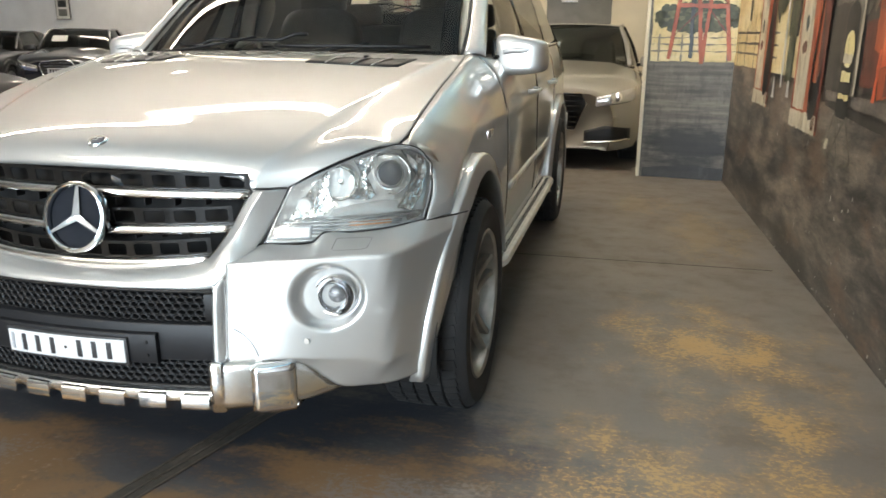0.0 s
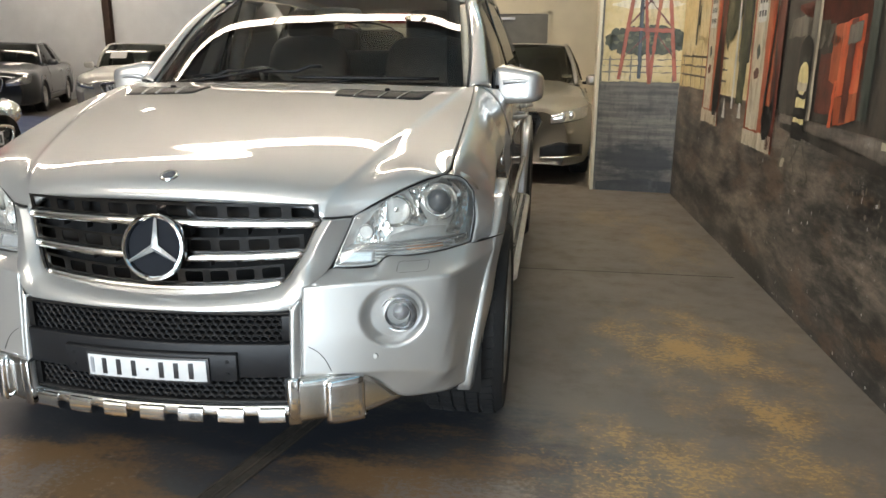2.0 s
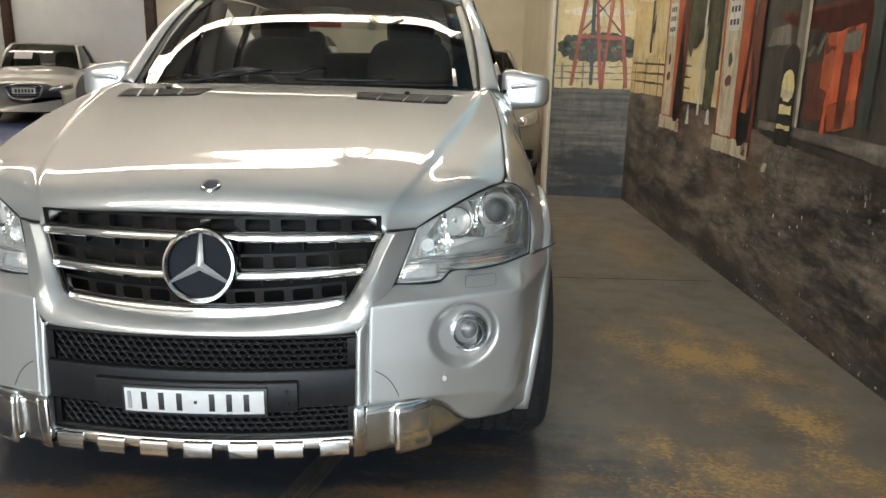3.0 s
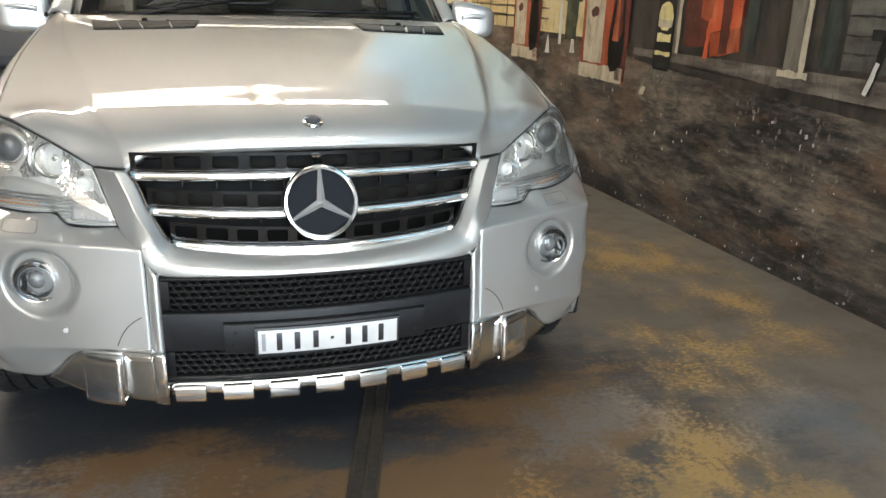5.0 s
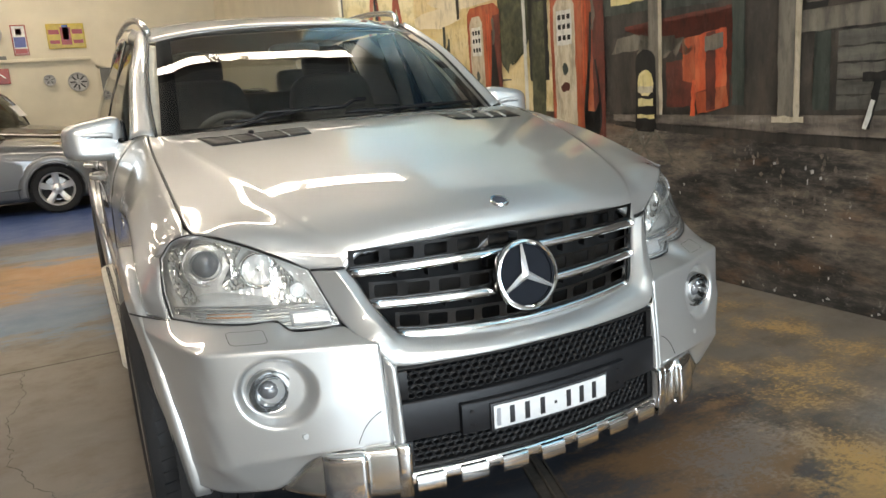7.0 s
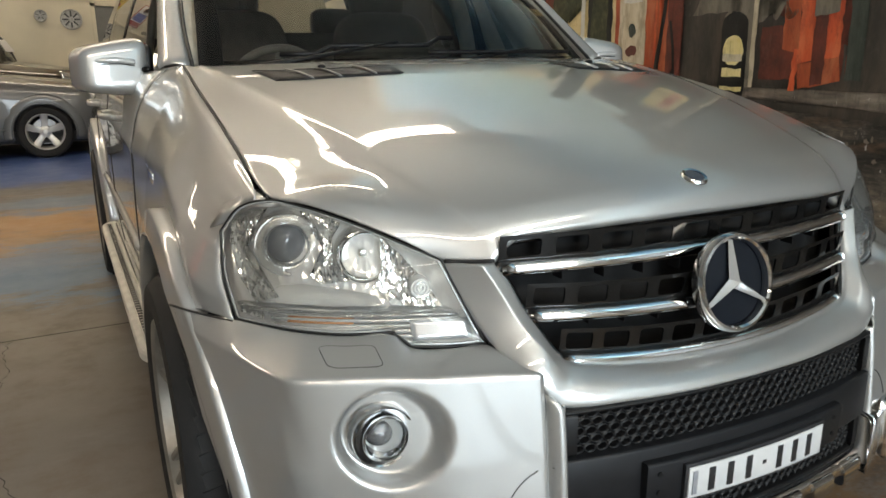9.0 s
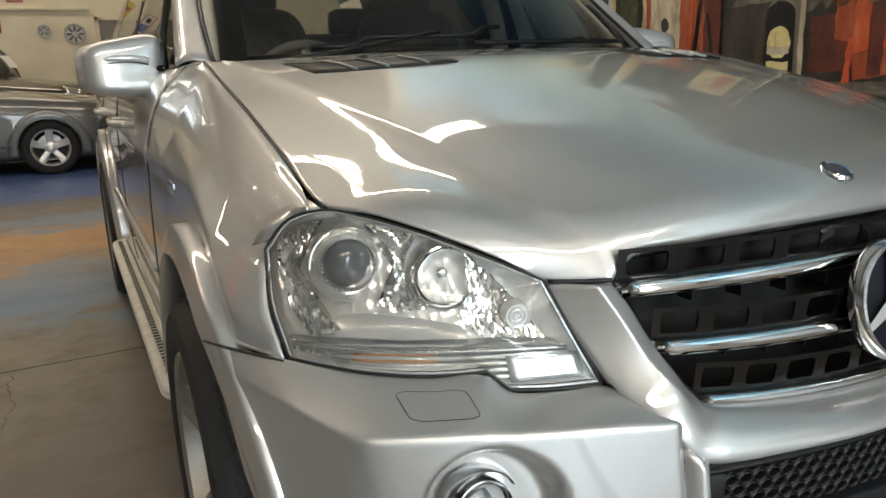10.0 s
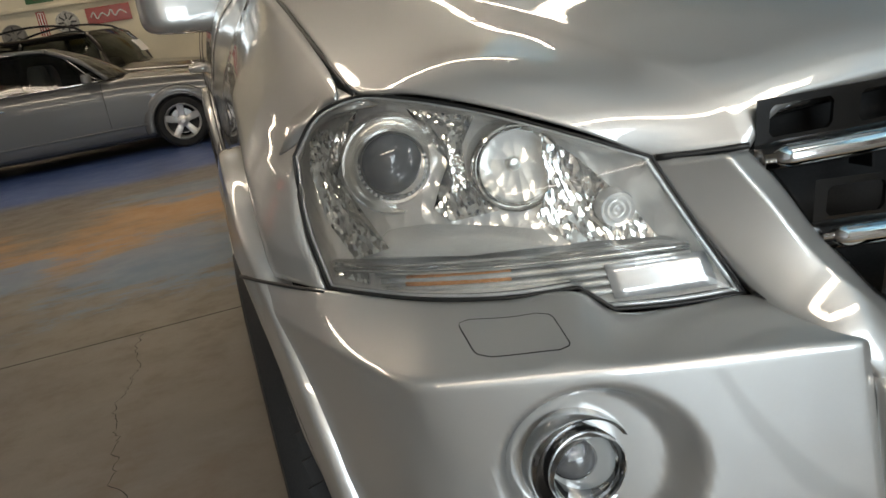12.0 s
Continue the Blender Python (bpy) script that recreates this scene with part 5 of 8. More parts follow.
def bumper_corner(s):
    n = 110
    T = spline([(0.462, 0.034, 0.716), (0.497, 0.093, 0.738), (0.56, 0.113, 0.737), (0.626, 0.145, 0.740), (0.653, 0.161, 0.763), (0.72, 0.197, 0.761), (0.80, 0.253, 0.764), (0.886, 0.340, 0.774), (0.925, 0.41, 0.771), (0.972, 0.49, 0.771)], n)
    Cr = spline([(0.441, 0.006, 0.705), (0.52, 0.026, 0.712), (0.60, 0.050, 0.716), (0.72, 0.095, 0.720), (0.80, 0.128, 0.722), (0.832, 0.144, 0.722), (0.846, 0.155, 0.722), (0.857, 0.174, 0.722), (0.874, 0.215, 0.723), (0.91, 0.31, 0.728), (0.968, 0.47, 0.742)], n)
    M = spline([(0.440, -0.010, 0.56), (0.60, 0.032, 0.56), (0.72, 0.080, 0.56), (0.80, 0.117, 0.56), (0.834, 0.135, 0.56), (0.849, 0.147, 0.56), (0.860, 0.167, 0.56), (0.876, 0.205, 0.56), (0.905, 0.28, 0.56), (0.950, 0.40, 0.57)], n)
    L = spline([(0.440, -0.020, 0.45), (0.60, 0.026, 0.45), (0.72, 0.078, 0.44), (0.79, 0.113, 0.43), (0.826, 0.133, 0.42), (0.843, 0.147, 0.42), (0.854, 0.168, 0.42), (0.868, 0.202, 0.42), (0.885, 0.25, 0.41), (0.918, 0.34, 0.41)], n)
    Bt = spline([(0.441, -0.012, 0.442), (0.60, 0.034, 0.442), (0.636, 0.055, 0.425), (0.705, 0.100, 0.352), (0.78, 0.150, 0.338), (0.83, 0.19, 0.334), (0.86, 0.23, 0.333), (0.900, 0.300, 0.335)], n)
    levels = [(0.0, T), (0.22, Cr), (0.60, M), (0.85, L), (1.0, Bt)]
    vs = np.linspace(0, 1, 90)
    P = np.zeros((90, n, 3))
    for i, v in enumerate(vs):
        for (v0, a), (v1, b) in zip(levels, levels[1:]):
            if v0 <= v <= v1 + 1e-9:
                t = (v - v0) / (v1 - v0)
                P[i] = a + (b - a) * t
                break
    for _ in range(1):
        Q = P.copy()
        Q[1:-1] = (P[:-2] + 2 * P[1:-1] + P[2:]) / 4
        P = Q
    # swell the shelf a little, and sink the bowl
    d = np.hypot(P[:, :, 0] - FOG[0], (P[:, :, 2] - FOG[1]) * 1.02)
    t = np.clip((0.094 - d) / 0.020, 0, 1)
    P[:, :, 1] += 0.034 * t * t * (3 - 2 * t)
    side_edge = P[:, -1:] + np.array([0.0, 0.05, 0])
    inner = P[:, :1] + np.array([0.002, 0.02, 0])
    P = np.concatenate([inner, P, side_edge], 1)
    P = np.vstack([(P[0] + [0, 0.02, -0.006])[None], P, (P[-1] + [0, 0.05, 0.01])[None]])
    b = sheet("bumper_corner", P, SILVER, suv, "silver bumper corner with recessed fog lamp", side=s)
    # curved seam of the towing-eye cover, running on across the column
    flat = P[1:-1].reshape(-1, 3)
    seam = []
    for x, z in ((0.444, 0.538), (0.458, 0.534), (0.475, 0.524), (0.490, 0.511), (0.502, 0.496), (0.512, 0.478), (0.519, 0.462), (0.522, 0.447)):
        d2 = (flat[:, 0] - x) ** 2 + (flat[:, 2] - z) ** 2
        near = np.argsort(d2)[:4]
        seam.append((s * x, float(np.average(flat[near, 1], weights=1 / (d2[near] + 1e-6))) - 0.0022, z))
    tube("panel_gap", seam, 0.0012, SEAL, b, n=24, seg=5)
    tube("panel_gap", [(s * 0.410, -0.0315, 0.537), (s * 0.415, -0.0345, 0.537), (s * 0.4225, -0.0295, 0.537), (s * 0.432, -0.0192, 0.538)], 0.0012, SEAL, b, seg=5)
    # fog lamp: cowl, chrome ring, glass
    cx, cz, cy = 0.702, 0.612, 0.096
    face = Matrix.Translation((s * cx, cy, cz)) @ Matrix.Rotation(radians(90 - s * 0), 4, "Z") @ Matrix.Rotation(radians(0), 4, "Y") @ Matrix.Diagonal((-1, 1, 1, 1))
    lamp = lathe("fog_lamp", [(0.057, -0.022), (0.056, 0.002), (0.054, 0.005), (0.051, 0.003), (0.048, -0.010), (0.043, -0.014), (0.042, 0.012), (0.0395, 0.016), (0.037, 0.012), (0.036, -0.006)], FOG_RING, suv, "round fog lamp with bright ring", 48, face)
    lathe("reflector", [(0.036, 0.006), (0.034, -0.010), (0.028, -0.024), (0.016, -0.034), (0.0, -0.038)], FOG_BOWL, lamp, "", 40, face)
    lathe("ball_lens", [(0.0, 0.004), (0.010, 0.002), (0.019, -0.005), (0.025, -0.015), (0.027, -0.026)], FOG_BALL, lamp, "dark glass ball lens", 36, face)
    lathe("lens", [(0.0, 0.016), (0.015, 0.015), (0.028, 0.012), (0.037, 0.006)], CLEAR, lamp, "", 40, face)
    # parking sensor and headlamp washer cover
    lathe("parking_sensor", [(0, 0.002), (0.007, 0.002), (0.0085, 0.0), (0.009, -0.004)], SILVER, b, "", 20, Matrix.Translation((s * 0.641, 0.0415, 0.497)) @ Matrix.Rotation(radians(90), 4, "Z") @ Matrix.Diagonal((-1, 1, 1, 1)))
    W = []
    for k in range(13):
        t = k / 12
        row = 5.5 + 9.8 * t
        i0 = int(row)
        line_p = P[i0] + (P[i0 + 1] - P[i0]) * (row - i0)
        bend = max(0.0, abs(2 * t - 1) - 0.62) / 0.38
        tuck = 0.012 * (1 - math.sqrt(max(0.0, 1 - bend * bend)))
        xs = np.linspace(0.777 - tuck, 0.691 + tuck, 13)
        W.append([[np.interp(x, line_p[1:-1, 0], line_p[1:-1, d]) for d in range(3)] for x in xs])
    W = np.array(W) + [0, -0.0010, 0.0009]
    sheet("washer_cover", W, SILVER, b, "flush headlamp washer cover", side=s, thick=0.001)
    edge = np.vstack([W[0], W[1:, -1], W[-1, ::-1][1:], W[::-1, 0][1:-1]]) * [s, 1, 1]
    tube("gap", edge, 0.0012, SEAL, b, closed=True, seg=5)


for s in (1, -1):
    bumper_corner(s)
    tube("panel_gap", np.array([(0.439, -0.021, 0.36), (0.4395, -0.015, 0.46), (0.4405, -0.003, 0.58), (0.4405, 0.007, 0.68), (0.452, 0.022, 0.708), (0.478, 0.060, 0.732), (0.498, 0.090, 0.744)]) * [s, 1, 1], 0.0026, SEAL, suv, n=30, seg=6)


EMBLEM_BACK = simple("emblem_backing", (0.004, 0.006, 0.010), 0.6)
EMBLEM_BACK.node_tree.nodes["Principled BSDF"].inputs["Specular IOR Level"].default_value = 0.15


# grille: black louvres, chrome bars, emblem
def grille():
    top = lambda x: (0.086 + 0.24 * x * x, 0.940 - 0.09 * x * x)
    rows = [(0.868, 0.868, 0.064, 0.122, 0.460), (0.772, 0.785, 0.034, 0.086, 0.424), (0.684, 0.704, 0.010, 0.050, 0.374)]
    for zc, ze, yc, ye, half in rows:
        n = 33
        xs = np.linspace(-half, half, n)
        k = (xs / half) ** 2
        z, y = zc + (ze - zc) * k, yc - 0.012 + (ye - yc) * k
        prof = [(0.016, -0.012), (0.004, -0.012), (0.001, -0.009), (0.0, -0.002), (0.002, 0.006), (0.006, 0.010), (0.010, 0.011), (0.018, 0.011)]
        P = np.array([[(x, yy + dy, zz + dz) for dy, dz in prof] for x, yy, zz in zip(xs, y, z)])
        V = P.reshape(-1, 3)
        m = len(prof)
        bar = mesh_part("grille_bar", V, grid_faces(n, m, True) + [tuple(range(m)), tuple((n - 1) * m + j for j in range(m))[::-1]], CHROME, suv, "chrome grille bar")
        # gloss plate with a row of rounded openings, leaning back above the bar
        cells, Vb, Fb = 10, [], []
        w = 2 * half / cells
        for c in range(cells):
            x0, x1 = -half + c * w, -half + (c + 1) * w
            def at(x, u, dy=0.0):
                kk = (x / half) ** 2
                return (x, yc - 0.012 + (ye - yc) * kk + 0.016 - 0.006 * u + dy, zc + (ze - zc) * kk + 0.010 + 0.050 * u)
            inset = w * 0.15
            hole = [(x0 + inset * 1.3, 0.20), (x1 - inset * 1.3, 0.20), (x1 - inset, 0.30), (x1 - inset, 0.74), (x1 - inset * 1.3, 0.84), (x0 + inset * 1.3, 0.84), (x0 + inset, 0.74), (x0 + inset, 0.30)]
            o = len(Vb)
            outer = [(x0, 0), (x1, 0), (x1, 0.3), (x1, 0.72), (x1, 1), (x0, 1), (x0, 0.72), (x0, 0.3)]
            Vb += [at(x, u) for x, u in outer] + [at(x, u) for x, u in hole] + [at(x, u, 0.004) for x, u in hole]
            for r in range(2):
                for j in range(8):
                    Fb.append((o + 8 * r + j, o + 8 * r + (j + 1) % 8, o + 8 * r + 8 + (j + 1) % 8, o + 8 * r + 8 + j))
        mesh_part("louvre", Vb, Fb, BLACK_GLOSS, suv, "gloss black louvre with openings", smooth=False)
        if zc < 0.8:
            for c in range(1, cells):
                x = -half + c * w
                kk = (x / half) ** 2
                yb, zb = yc + (ye - yc) * kk + 0.030, zc + (ze - zc) * kk + 0.058
                box("rib", (x - 0.0016, yb, zb), (x + 0.0016, yb + 0.03, zb + 0.030), BLACK_PLASTIC, suv)
    # a near-black sheet behind, with the shade of the well in its colour
    Pw = np.array([[(x, 0.13 + 0.2 * x * x, z) for x in np.linspace(-0.455, 0.455, 12)] for z in (0.62, 0.925)])
    sheet("grille_well", Pw, UNLIT_BLACK, suv)
    # black frame line under the bonnet lip and along the columns
    tube("grille_frame", [(x, top(x)[0] + 0.012, top(x)[1] - 0.012) for x in np.linspace(-0.440, 0.440, 30)], 0.009, BLACK_GLOSS, suv, seg=8)
    for s in (1, -1):
        tube("grille_frame", np.array([(0.372, 0.042, 0.707), (0.388, 0.054, 0.725), (0.402, 0.068, 0.750), (0.424, 0.092, 0.79), (0.447, 0.118, 0.845), (0.464, 0.132, 0.876)]) * [s, 1, 1], 0.007, BLACK_GLOSS, suv, n=24)
    # emblem
    tilt = Matrix.Translation((0, 0.006, 0.807)) @ Matrix.Rotation(radians(-12), 4, "X") @ Matrix.Rotation(radians(90), 4, "Z") @ Matrix.Diagonal((-1, 1, 1, 1))
    em = lathe("emblem", [(0.084, 0.000), (0.0845, 0.009), (0.088, 0.013), (0.093, 0.012), (0.097, 0.006), (0.097, -0.012), (0.086, -0.014), (0.084, 0.0)], CHROME, suv, "round chrome emblem with three spokes", 64, tilt)
    lathe("emblem_disc", [(0, -0.010), (0.084, -0.008), (0.086, -0.02)], EMBLEM_BACK, em, "dark disc behind the emblem", 48, tilt)
    bm = bmesh.new()
    hub = bm.verts.new((0.016, 0, 0))
    for k in range(3):
        c = math.radians(90 + 120 * k)
        d, e = Vector((0, math.cos(c), math.sin(c))), Vector((0, -math.sin(c), math.cos(c)))
        tip = bm.verts.new(d * 0.0865 + Vector((0.004, 0, 0)))
        tl, tr = bm.verts.new(d * 0.0865 + e * 0.0038 + Vector((-0.002, 0, 0))), bm.verts.new(d * 0.0865 - e * 0.0038 + Vector((-0.002, 0, 0)))
        c1, c2 = math.radians(90 + 120 * k + 60), math.radians(90 + 120 * k - 60)
        l = bm.verts.new(Vector((-0.001, math.cos(c1) * 0.0125, math.sin(c1) * 0.0125)))
        r = bm.verts.new(Vector((-0.001, math.cos(c2) * 0.0125, math.sin(c2) * 0.0125)))
        bm.faces.new((hub, tip, tl, l))
        bm.faces.new((hub, r, tr, tip))
        bm.faces.new((tip, tr, tl))
    bm.transform(tilt)
    bmesh.ops.recalc_face_normals(bm, faces=bm.faces)
    part("emblem_star", bm, simple("bright_star", (0.88, 0.88, 0.87), 0.22, 0.65, 0.03), em, "bright three-pointed star")


grille()


# ---- headlamps
def ring_fill(o, rings, centre, warp):
    P = [centre + (o - centre) * s for s in rings]
    return np.stack([warp(p, s) for p, s in zip(P, rings)])


BEZEL = faceted("bright_bezel", 75.0, 0.5, (0.96, 0.945, 0.91), 0.14, 0.45)
ETCHED = simple("etched_reflector", (0.80, 0.79, 0.76), 0.20, 0.6, 0.10, scale=90.0, relief=0.25)
PROJECTOR_RING = simple("satin_ring", (0.82, 0.81, 0.78), 0.13, 0.75, 0.05)
BOWL = simple("satin_bowl", (0.60, 0.58, 0.55), 0.04, 1.0, 0.06)


def headlamp(s):
    head = LAMP * [s, 1, 1]
    lamp = new("headlamp")
    lamp.parent = suv
    lamp["label"] = "clear headlamp with projector, reflector and indicator strip"
    n = len(LAMP)
    c = np.array([0.715, 0.0, 0.868])

    def onto(depth, grow=1.0, swell=0.0):
        def w(p, q):
            return np.array([(a * s, lamp_surface(a, z) + depth - swell * (1 - q * q), z) for a, _, z in c + (p - c) * grow])
        return w
    def fan(name, rings, w, mat, label="", close=True):
        G = ring_fill(LAMP, rings, c, w)
        V = np.vstack([G.reshape(-1, 3), G[-1].mean(0)[None]]) if close else G.reshape(-1, 3)
        F = grid_faces(len(rings), n, True)
        if close:
            last = (len(rings) - 1) * n
            F += [(last + j, last + (j + 1) % n, len(V) - 1) for j in range(n)]
        if s < 0:
            F = [q[::-1] for q in F]
        return mesh_part(name, V, F, mat, lamp, label)
    fan("lens", [1.0, 0.97, 0.92, 0.86, 0.78, 0.7, 0.6, 0.5, 0.4, 0.3, 0.2, 0.1], onto(0.0, 0.992, 0.030), HEAD_LENS, "clear lens")
    # bright housing: rim wall and a faceted back
    def back(p, q):
        d = 0.010 + 0.052 * min(1.0, (1 - q) / 0.14)
        return np.array([(a * s, lamp_surface(a, z) + d, z) for a, _, z in p])
    fan("housing", [0.985, 0.95, 0.90, 0.84, 0.7, 0.5, 0.3, 0.1], back, BEZEL, "bright metallised housing")
    tube("seal", [(a * s, lamp_surface(a, z) - 0.001, z) for a, _, z in LAMP], 0.0020, SEAL, lamp, "black rubber seal", seg=8, closed=True)
    rim = [(a * s, lamp_surface(a, z) + 0.002, z) for a, _, z in c + (LAMP - c) * 0.972]
    tube("lens_rim", rim, 0.0022, simple("pale_lens_rim", (0.62, 0.63, 0.63), 0.18, 0.4), lamp, "pale moulded rim of the lens", seg=8, closed=True)
    fwd = Matrix.Rotation(radians(90), 4, "Z") @ Matrix.Diagonal((-1, 1, 1, 1))
    def spot(a, z, d):
        y = lamp_surface(a, z) + d
        yaw = Matrix.Rotation(radians(s * 12), 4, "Z")
        return Matrix.Translation((s * a, y, z)) @ yaw @ fwd
    # projector
    m = spot(0.780, 0.901, 0.034)
    lathe("projector", [(0.036, -0.03), (0.038, 0.0), (0.041, 0.006), (0.044, 0.007), (0.047, 0.003), (0.0475, -0.006), (0.052, -0.004), (0.056, 0.004), (0.0585, 0.004), (0.060, -0.004), (0.060, -0.04)], PROJECTOR_RING, lamp, "projector with stepped chrome rings", 56, m)
    lathe("projector_lens", [(0.0, 0.012), (0.012, 0.0105), (0.022, 0.007), (0.030, 0.001), (0.036, -0.008)], simple("dark_optic", (0.10, 0.11, 0.125), 0.03, 0.0, 0.1, coat=1.0), lamp, "dark glass ball lens", 48, m)
    bm = bmesh.new()
    for k in range(36):
        c2 = 2 * math.pi * k / 36
        if math.cos(c2) > 0.25:
            continue
        box_bm(bm, (0.0035, -0.0016, 0.0375), (0.0065, 0.0016, 0.0410), Matrix.Rotation(c2, 4, "X"))
    bm.transform(m)
    part("notched_ring", bm, simple("ring_grey", (0.6, 0.59, 0.57), 0.25, 0.6), lamp)
    # main-beam bowl
    m2 = spot(0.661, 0.885, 0.040)
    lathe("main_beam", [(0.0, -0.062), (0.018, -0.058), (0.034, -0.042), (0.0405, -0.012), (0.0415, 0.0), (0.0440, -0.003), (0.0455, 0.004), (0.0475, 0.008), (0.0495, 0.007), (0.051, 0.0), (0.051, -0.05)], BOWL, lamp, "chrome main-beam bowl", 56, m2)
    lathe("bulb_cap", [(0, -0.012), (0.007, -0.014), (0.0095, -0.020), (0.0095, -0.04), (0.007, -0.056)], simple("bulb_cap_satin", (0.62, 0.60, 0.55), 0.25, 0.9), lamp, "", 28, m2)
    lathe("bowl_glass", [(0.0, 0.006), (0.02, 0.006), (0.044, 0.003)], CLEAR, lamp, "", 40, m2)
    # small round marker near the grille
    m3 = spot(0.583, 0.832, 0.026)
    lathe("marker_lamp", [(0, 0.003), (0.003, 0.001), (0.006, 0.0035), (0.009, 0.001), (0.012, 0.0035), (0.015, 0.001), (0.0185, 0.003), (0.020, -0.002), (0.020, -0.02)], simple("frosted_lens", (0.72, 0.72, 0.70), 0.12, 0.35), lamp, "ribbed round marker lamp", 40, m3)
    # faceted reflector pieces around the bowls
    def facet_patch(name, pts, depth, mat, bulge=0.012):
        pts = np.array(pts)
        cc = pts.mean(0)
        k = len(pts)
        V = [(s * cc[0], lamp_surface(*cc) + depth + bulge, cc[1])]
        for q in (0.5, 1.0):
            for a, z in cc + (pts - cc) * q:
                V.append((s * a, lamp_surface(a, z) + depth + bulge * (1 - q * q), z))
        F = [(0, 1 + j, 1 + (j + 1) % k) for j in range(k)] + [(1 + j, 1 + k + j, 1 + k + (j + 1) % k, 1 + (j + 1) % k) for j in range(k)]
        mesh_part(name, V, F, mat, lamp)
    facet_patch("reflector_outer", [(0.800, 0.966), (0.836, 0.958), (0.858, 0.935), (0.866, 0.90), (0.862, 0.84), (0.845, 0.80), (0.808, 0.812), (0.828, 0.845), (0.842, 0.87), (0.846, 0.90), (0.838, 0.93), (0.820, 0.950)], 0.030, REFLECTOR)
    facet_patch("reflector_middle", [(0.752, 0.962), (0.690, 0.945), (0.708, 0.915), (0.712, 0.88), (0.69, 0.842), (0.74, 0.835), (0.752, 0.85), (0.726, 0.875), (0.722, 0.915), (0.735, 0.945)], 0.036, REFLECTOR)
    facet_patch("reflector_inner", [(0.632, 0.918), (0.60, 0.885), (0.565, 0.835), (0.545, 0.795), (0.63, 0.80), (0.655, 0.83), (0.635, 0.86)], 0.042, REFLECTOR)
    facet_patch("reflector_low", [(0.835, 0.80), (0.80, 0.828), (0.76, 0.832), (0.70, 0.825), (0.65, 0.815), (0.64, 0.798), (0.73, 0.795)], 0.050, ETCHED)
    bm = bmesh.new()
    for row in range(4):
        for k in range(24 - 3 * row):
            a, z = 0.655 + 0.0068 * k + 0.003 * row, 0.803 + 0.0066 * row
            box_bm(bm, (-0.0024, -0.0005, -0.0003), (0.0024, 0.0005, 0.0003), Matrix.Translation((s * a, lamp_surface(a, z) + 0.046, z)) @ Matrix.Rotation(s * 0.7, 4, "Y"))
    part("etched_tick", bm, simple("etched_grey", (0.30, 0.295, 0.28), 0.4, 0.4), lamp, "fine slanted ticks etched in the reflector")
    # clear shelf over the indicator, then the ribbed strip
    shelf = np.array([[(s * a, lamp_surface(a, 0.79) + d, 0.792 + 0.006 * (a - 0.5)) for a in np.linspace(0.535, 0.872, 20)] for d in (0.006, 0.06)])
    sheet("shelf", shelf, simple("bright_trim", (0.75, 0.75, 0.74), 0.12, 0.9), lamp, thick=0.003)
    for k in range(5):
        z = 0.7885 - 0.0085 * k
        a0 = 0.512 if k > 2 else 0.528
        a1 = 0.83 - 0.003 * k if k < 3 else 0.645
        pts = [(s * a, lamp_surface(a, z) + 0.022, z) for a in np.linspace(a0, a1, 14)]
        tube("indicator_rib", pts, 0.0037, simple("clear_rib", (0.70, 0.70, 0.68), 0.10, 0.6), lamp, seg=8)
    pts = [(s * a, lamp_surface(a, 0.776) + 0.030, 0.777) for a in np.linspace(0.70, 0.80, 8)]
    tube("indicator_bulb", pts, 0.0085, AMBER, lamp, "amber indicator bulb", seg=10)
    facet_patch("side_marker", [(0.832, 0.795), (0.868, 0.80), (0.872, 0.785), (0.84, 0.777)], 0.02, REFLECTOR, 0.006)
    # bright plate under the step that imitates the doorway's reflection in the lens
    wedge = np.array([[(s * a, lamp_surface(a, z) + 0.016, z) for a in np.linspace(0.505 + (0.775 - z) * -0.1 + 0.012, 0.615, 10)] for z in np.linspace(0.748, 0.782, 5)])
    sheet("door_glint_plate", wedge, simple("pearl_glint", (0.78, 0.79, 0.80), 0.16, 0.7), lamp, thick=0.002)


for s in (1, -1):
    headlamp(s)
    corner = np.array([[(0.780, 0.366, 0.972), (0.803, 0.396, 0.984), (0.815, 0.440, 0.996)], [(0.826, 0.404, 0.966), (0.846, 0.428, 0.966), (0.868, 0.460, 0.966)], [(0.856, 0.430, 0.948), (0.878, 0.444, 0.935), (0.896, 0.462, 0.925)]])
    sheet("wing_tip", corner, SILVER, suv, side=s)
    # dark gap strip between bonnet corner and surround
    tube("panel_gap", np.array([(0.472, 0.118, 0.886), (0.51, 0.142, 0.884), (0.548, 0.166, 0.884)]) * [s, 1, 1], 0.0035, SEAL, suv, n=10, seg=6)


# ---- wings, doors, flares
def top_edge(y):
    a = lerp_table(y, [(0.30, 0.79), (0.391, 0.803), (0.55, 0.812), (0.8, 0.812), (1.05, 0.806), (1.28, 0.794), (1.41, 0.783), (1.55, 0.85), (1.75, 0.885), (4.0, 0.885), (4.66, 0.84)])
    z = lerp_table(y, [(0.30, 0.96), (0.391, 0.985), (0.55, 1.039), (0.8, 1.106), (1.05, 1.156), (1.28, 1.197), (1.41, 1.213), (1.55, 1.195), (1.75, 1.190), (4.0, 1.235), (4.66, 1.25)])
    return a, z


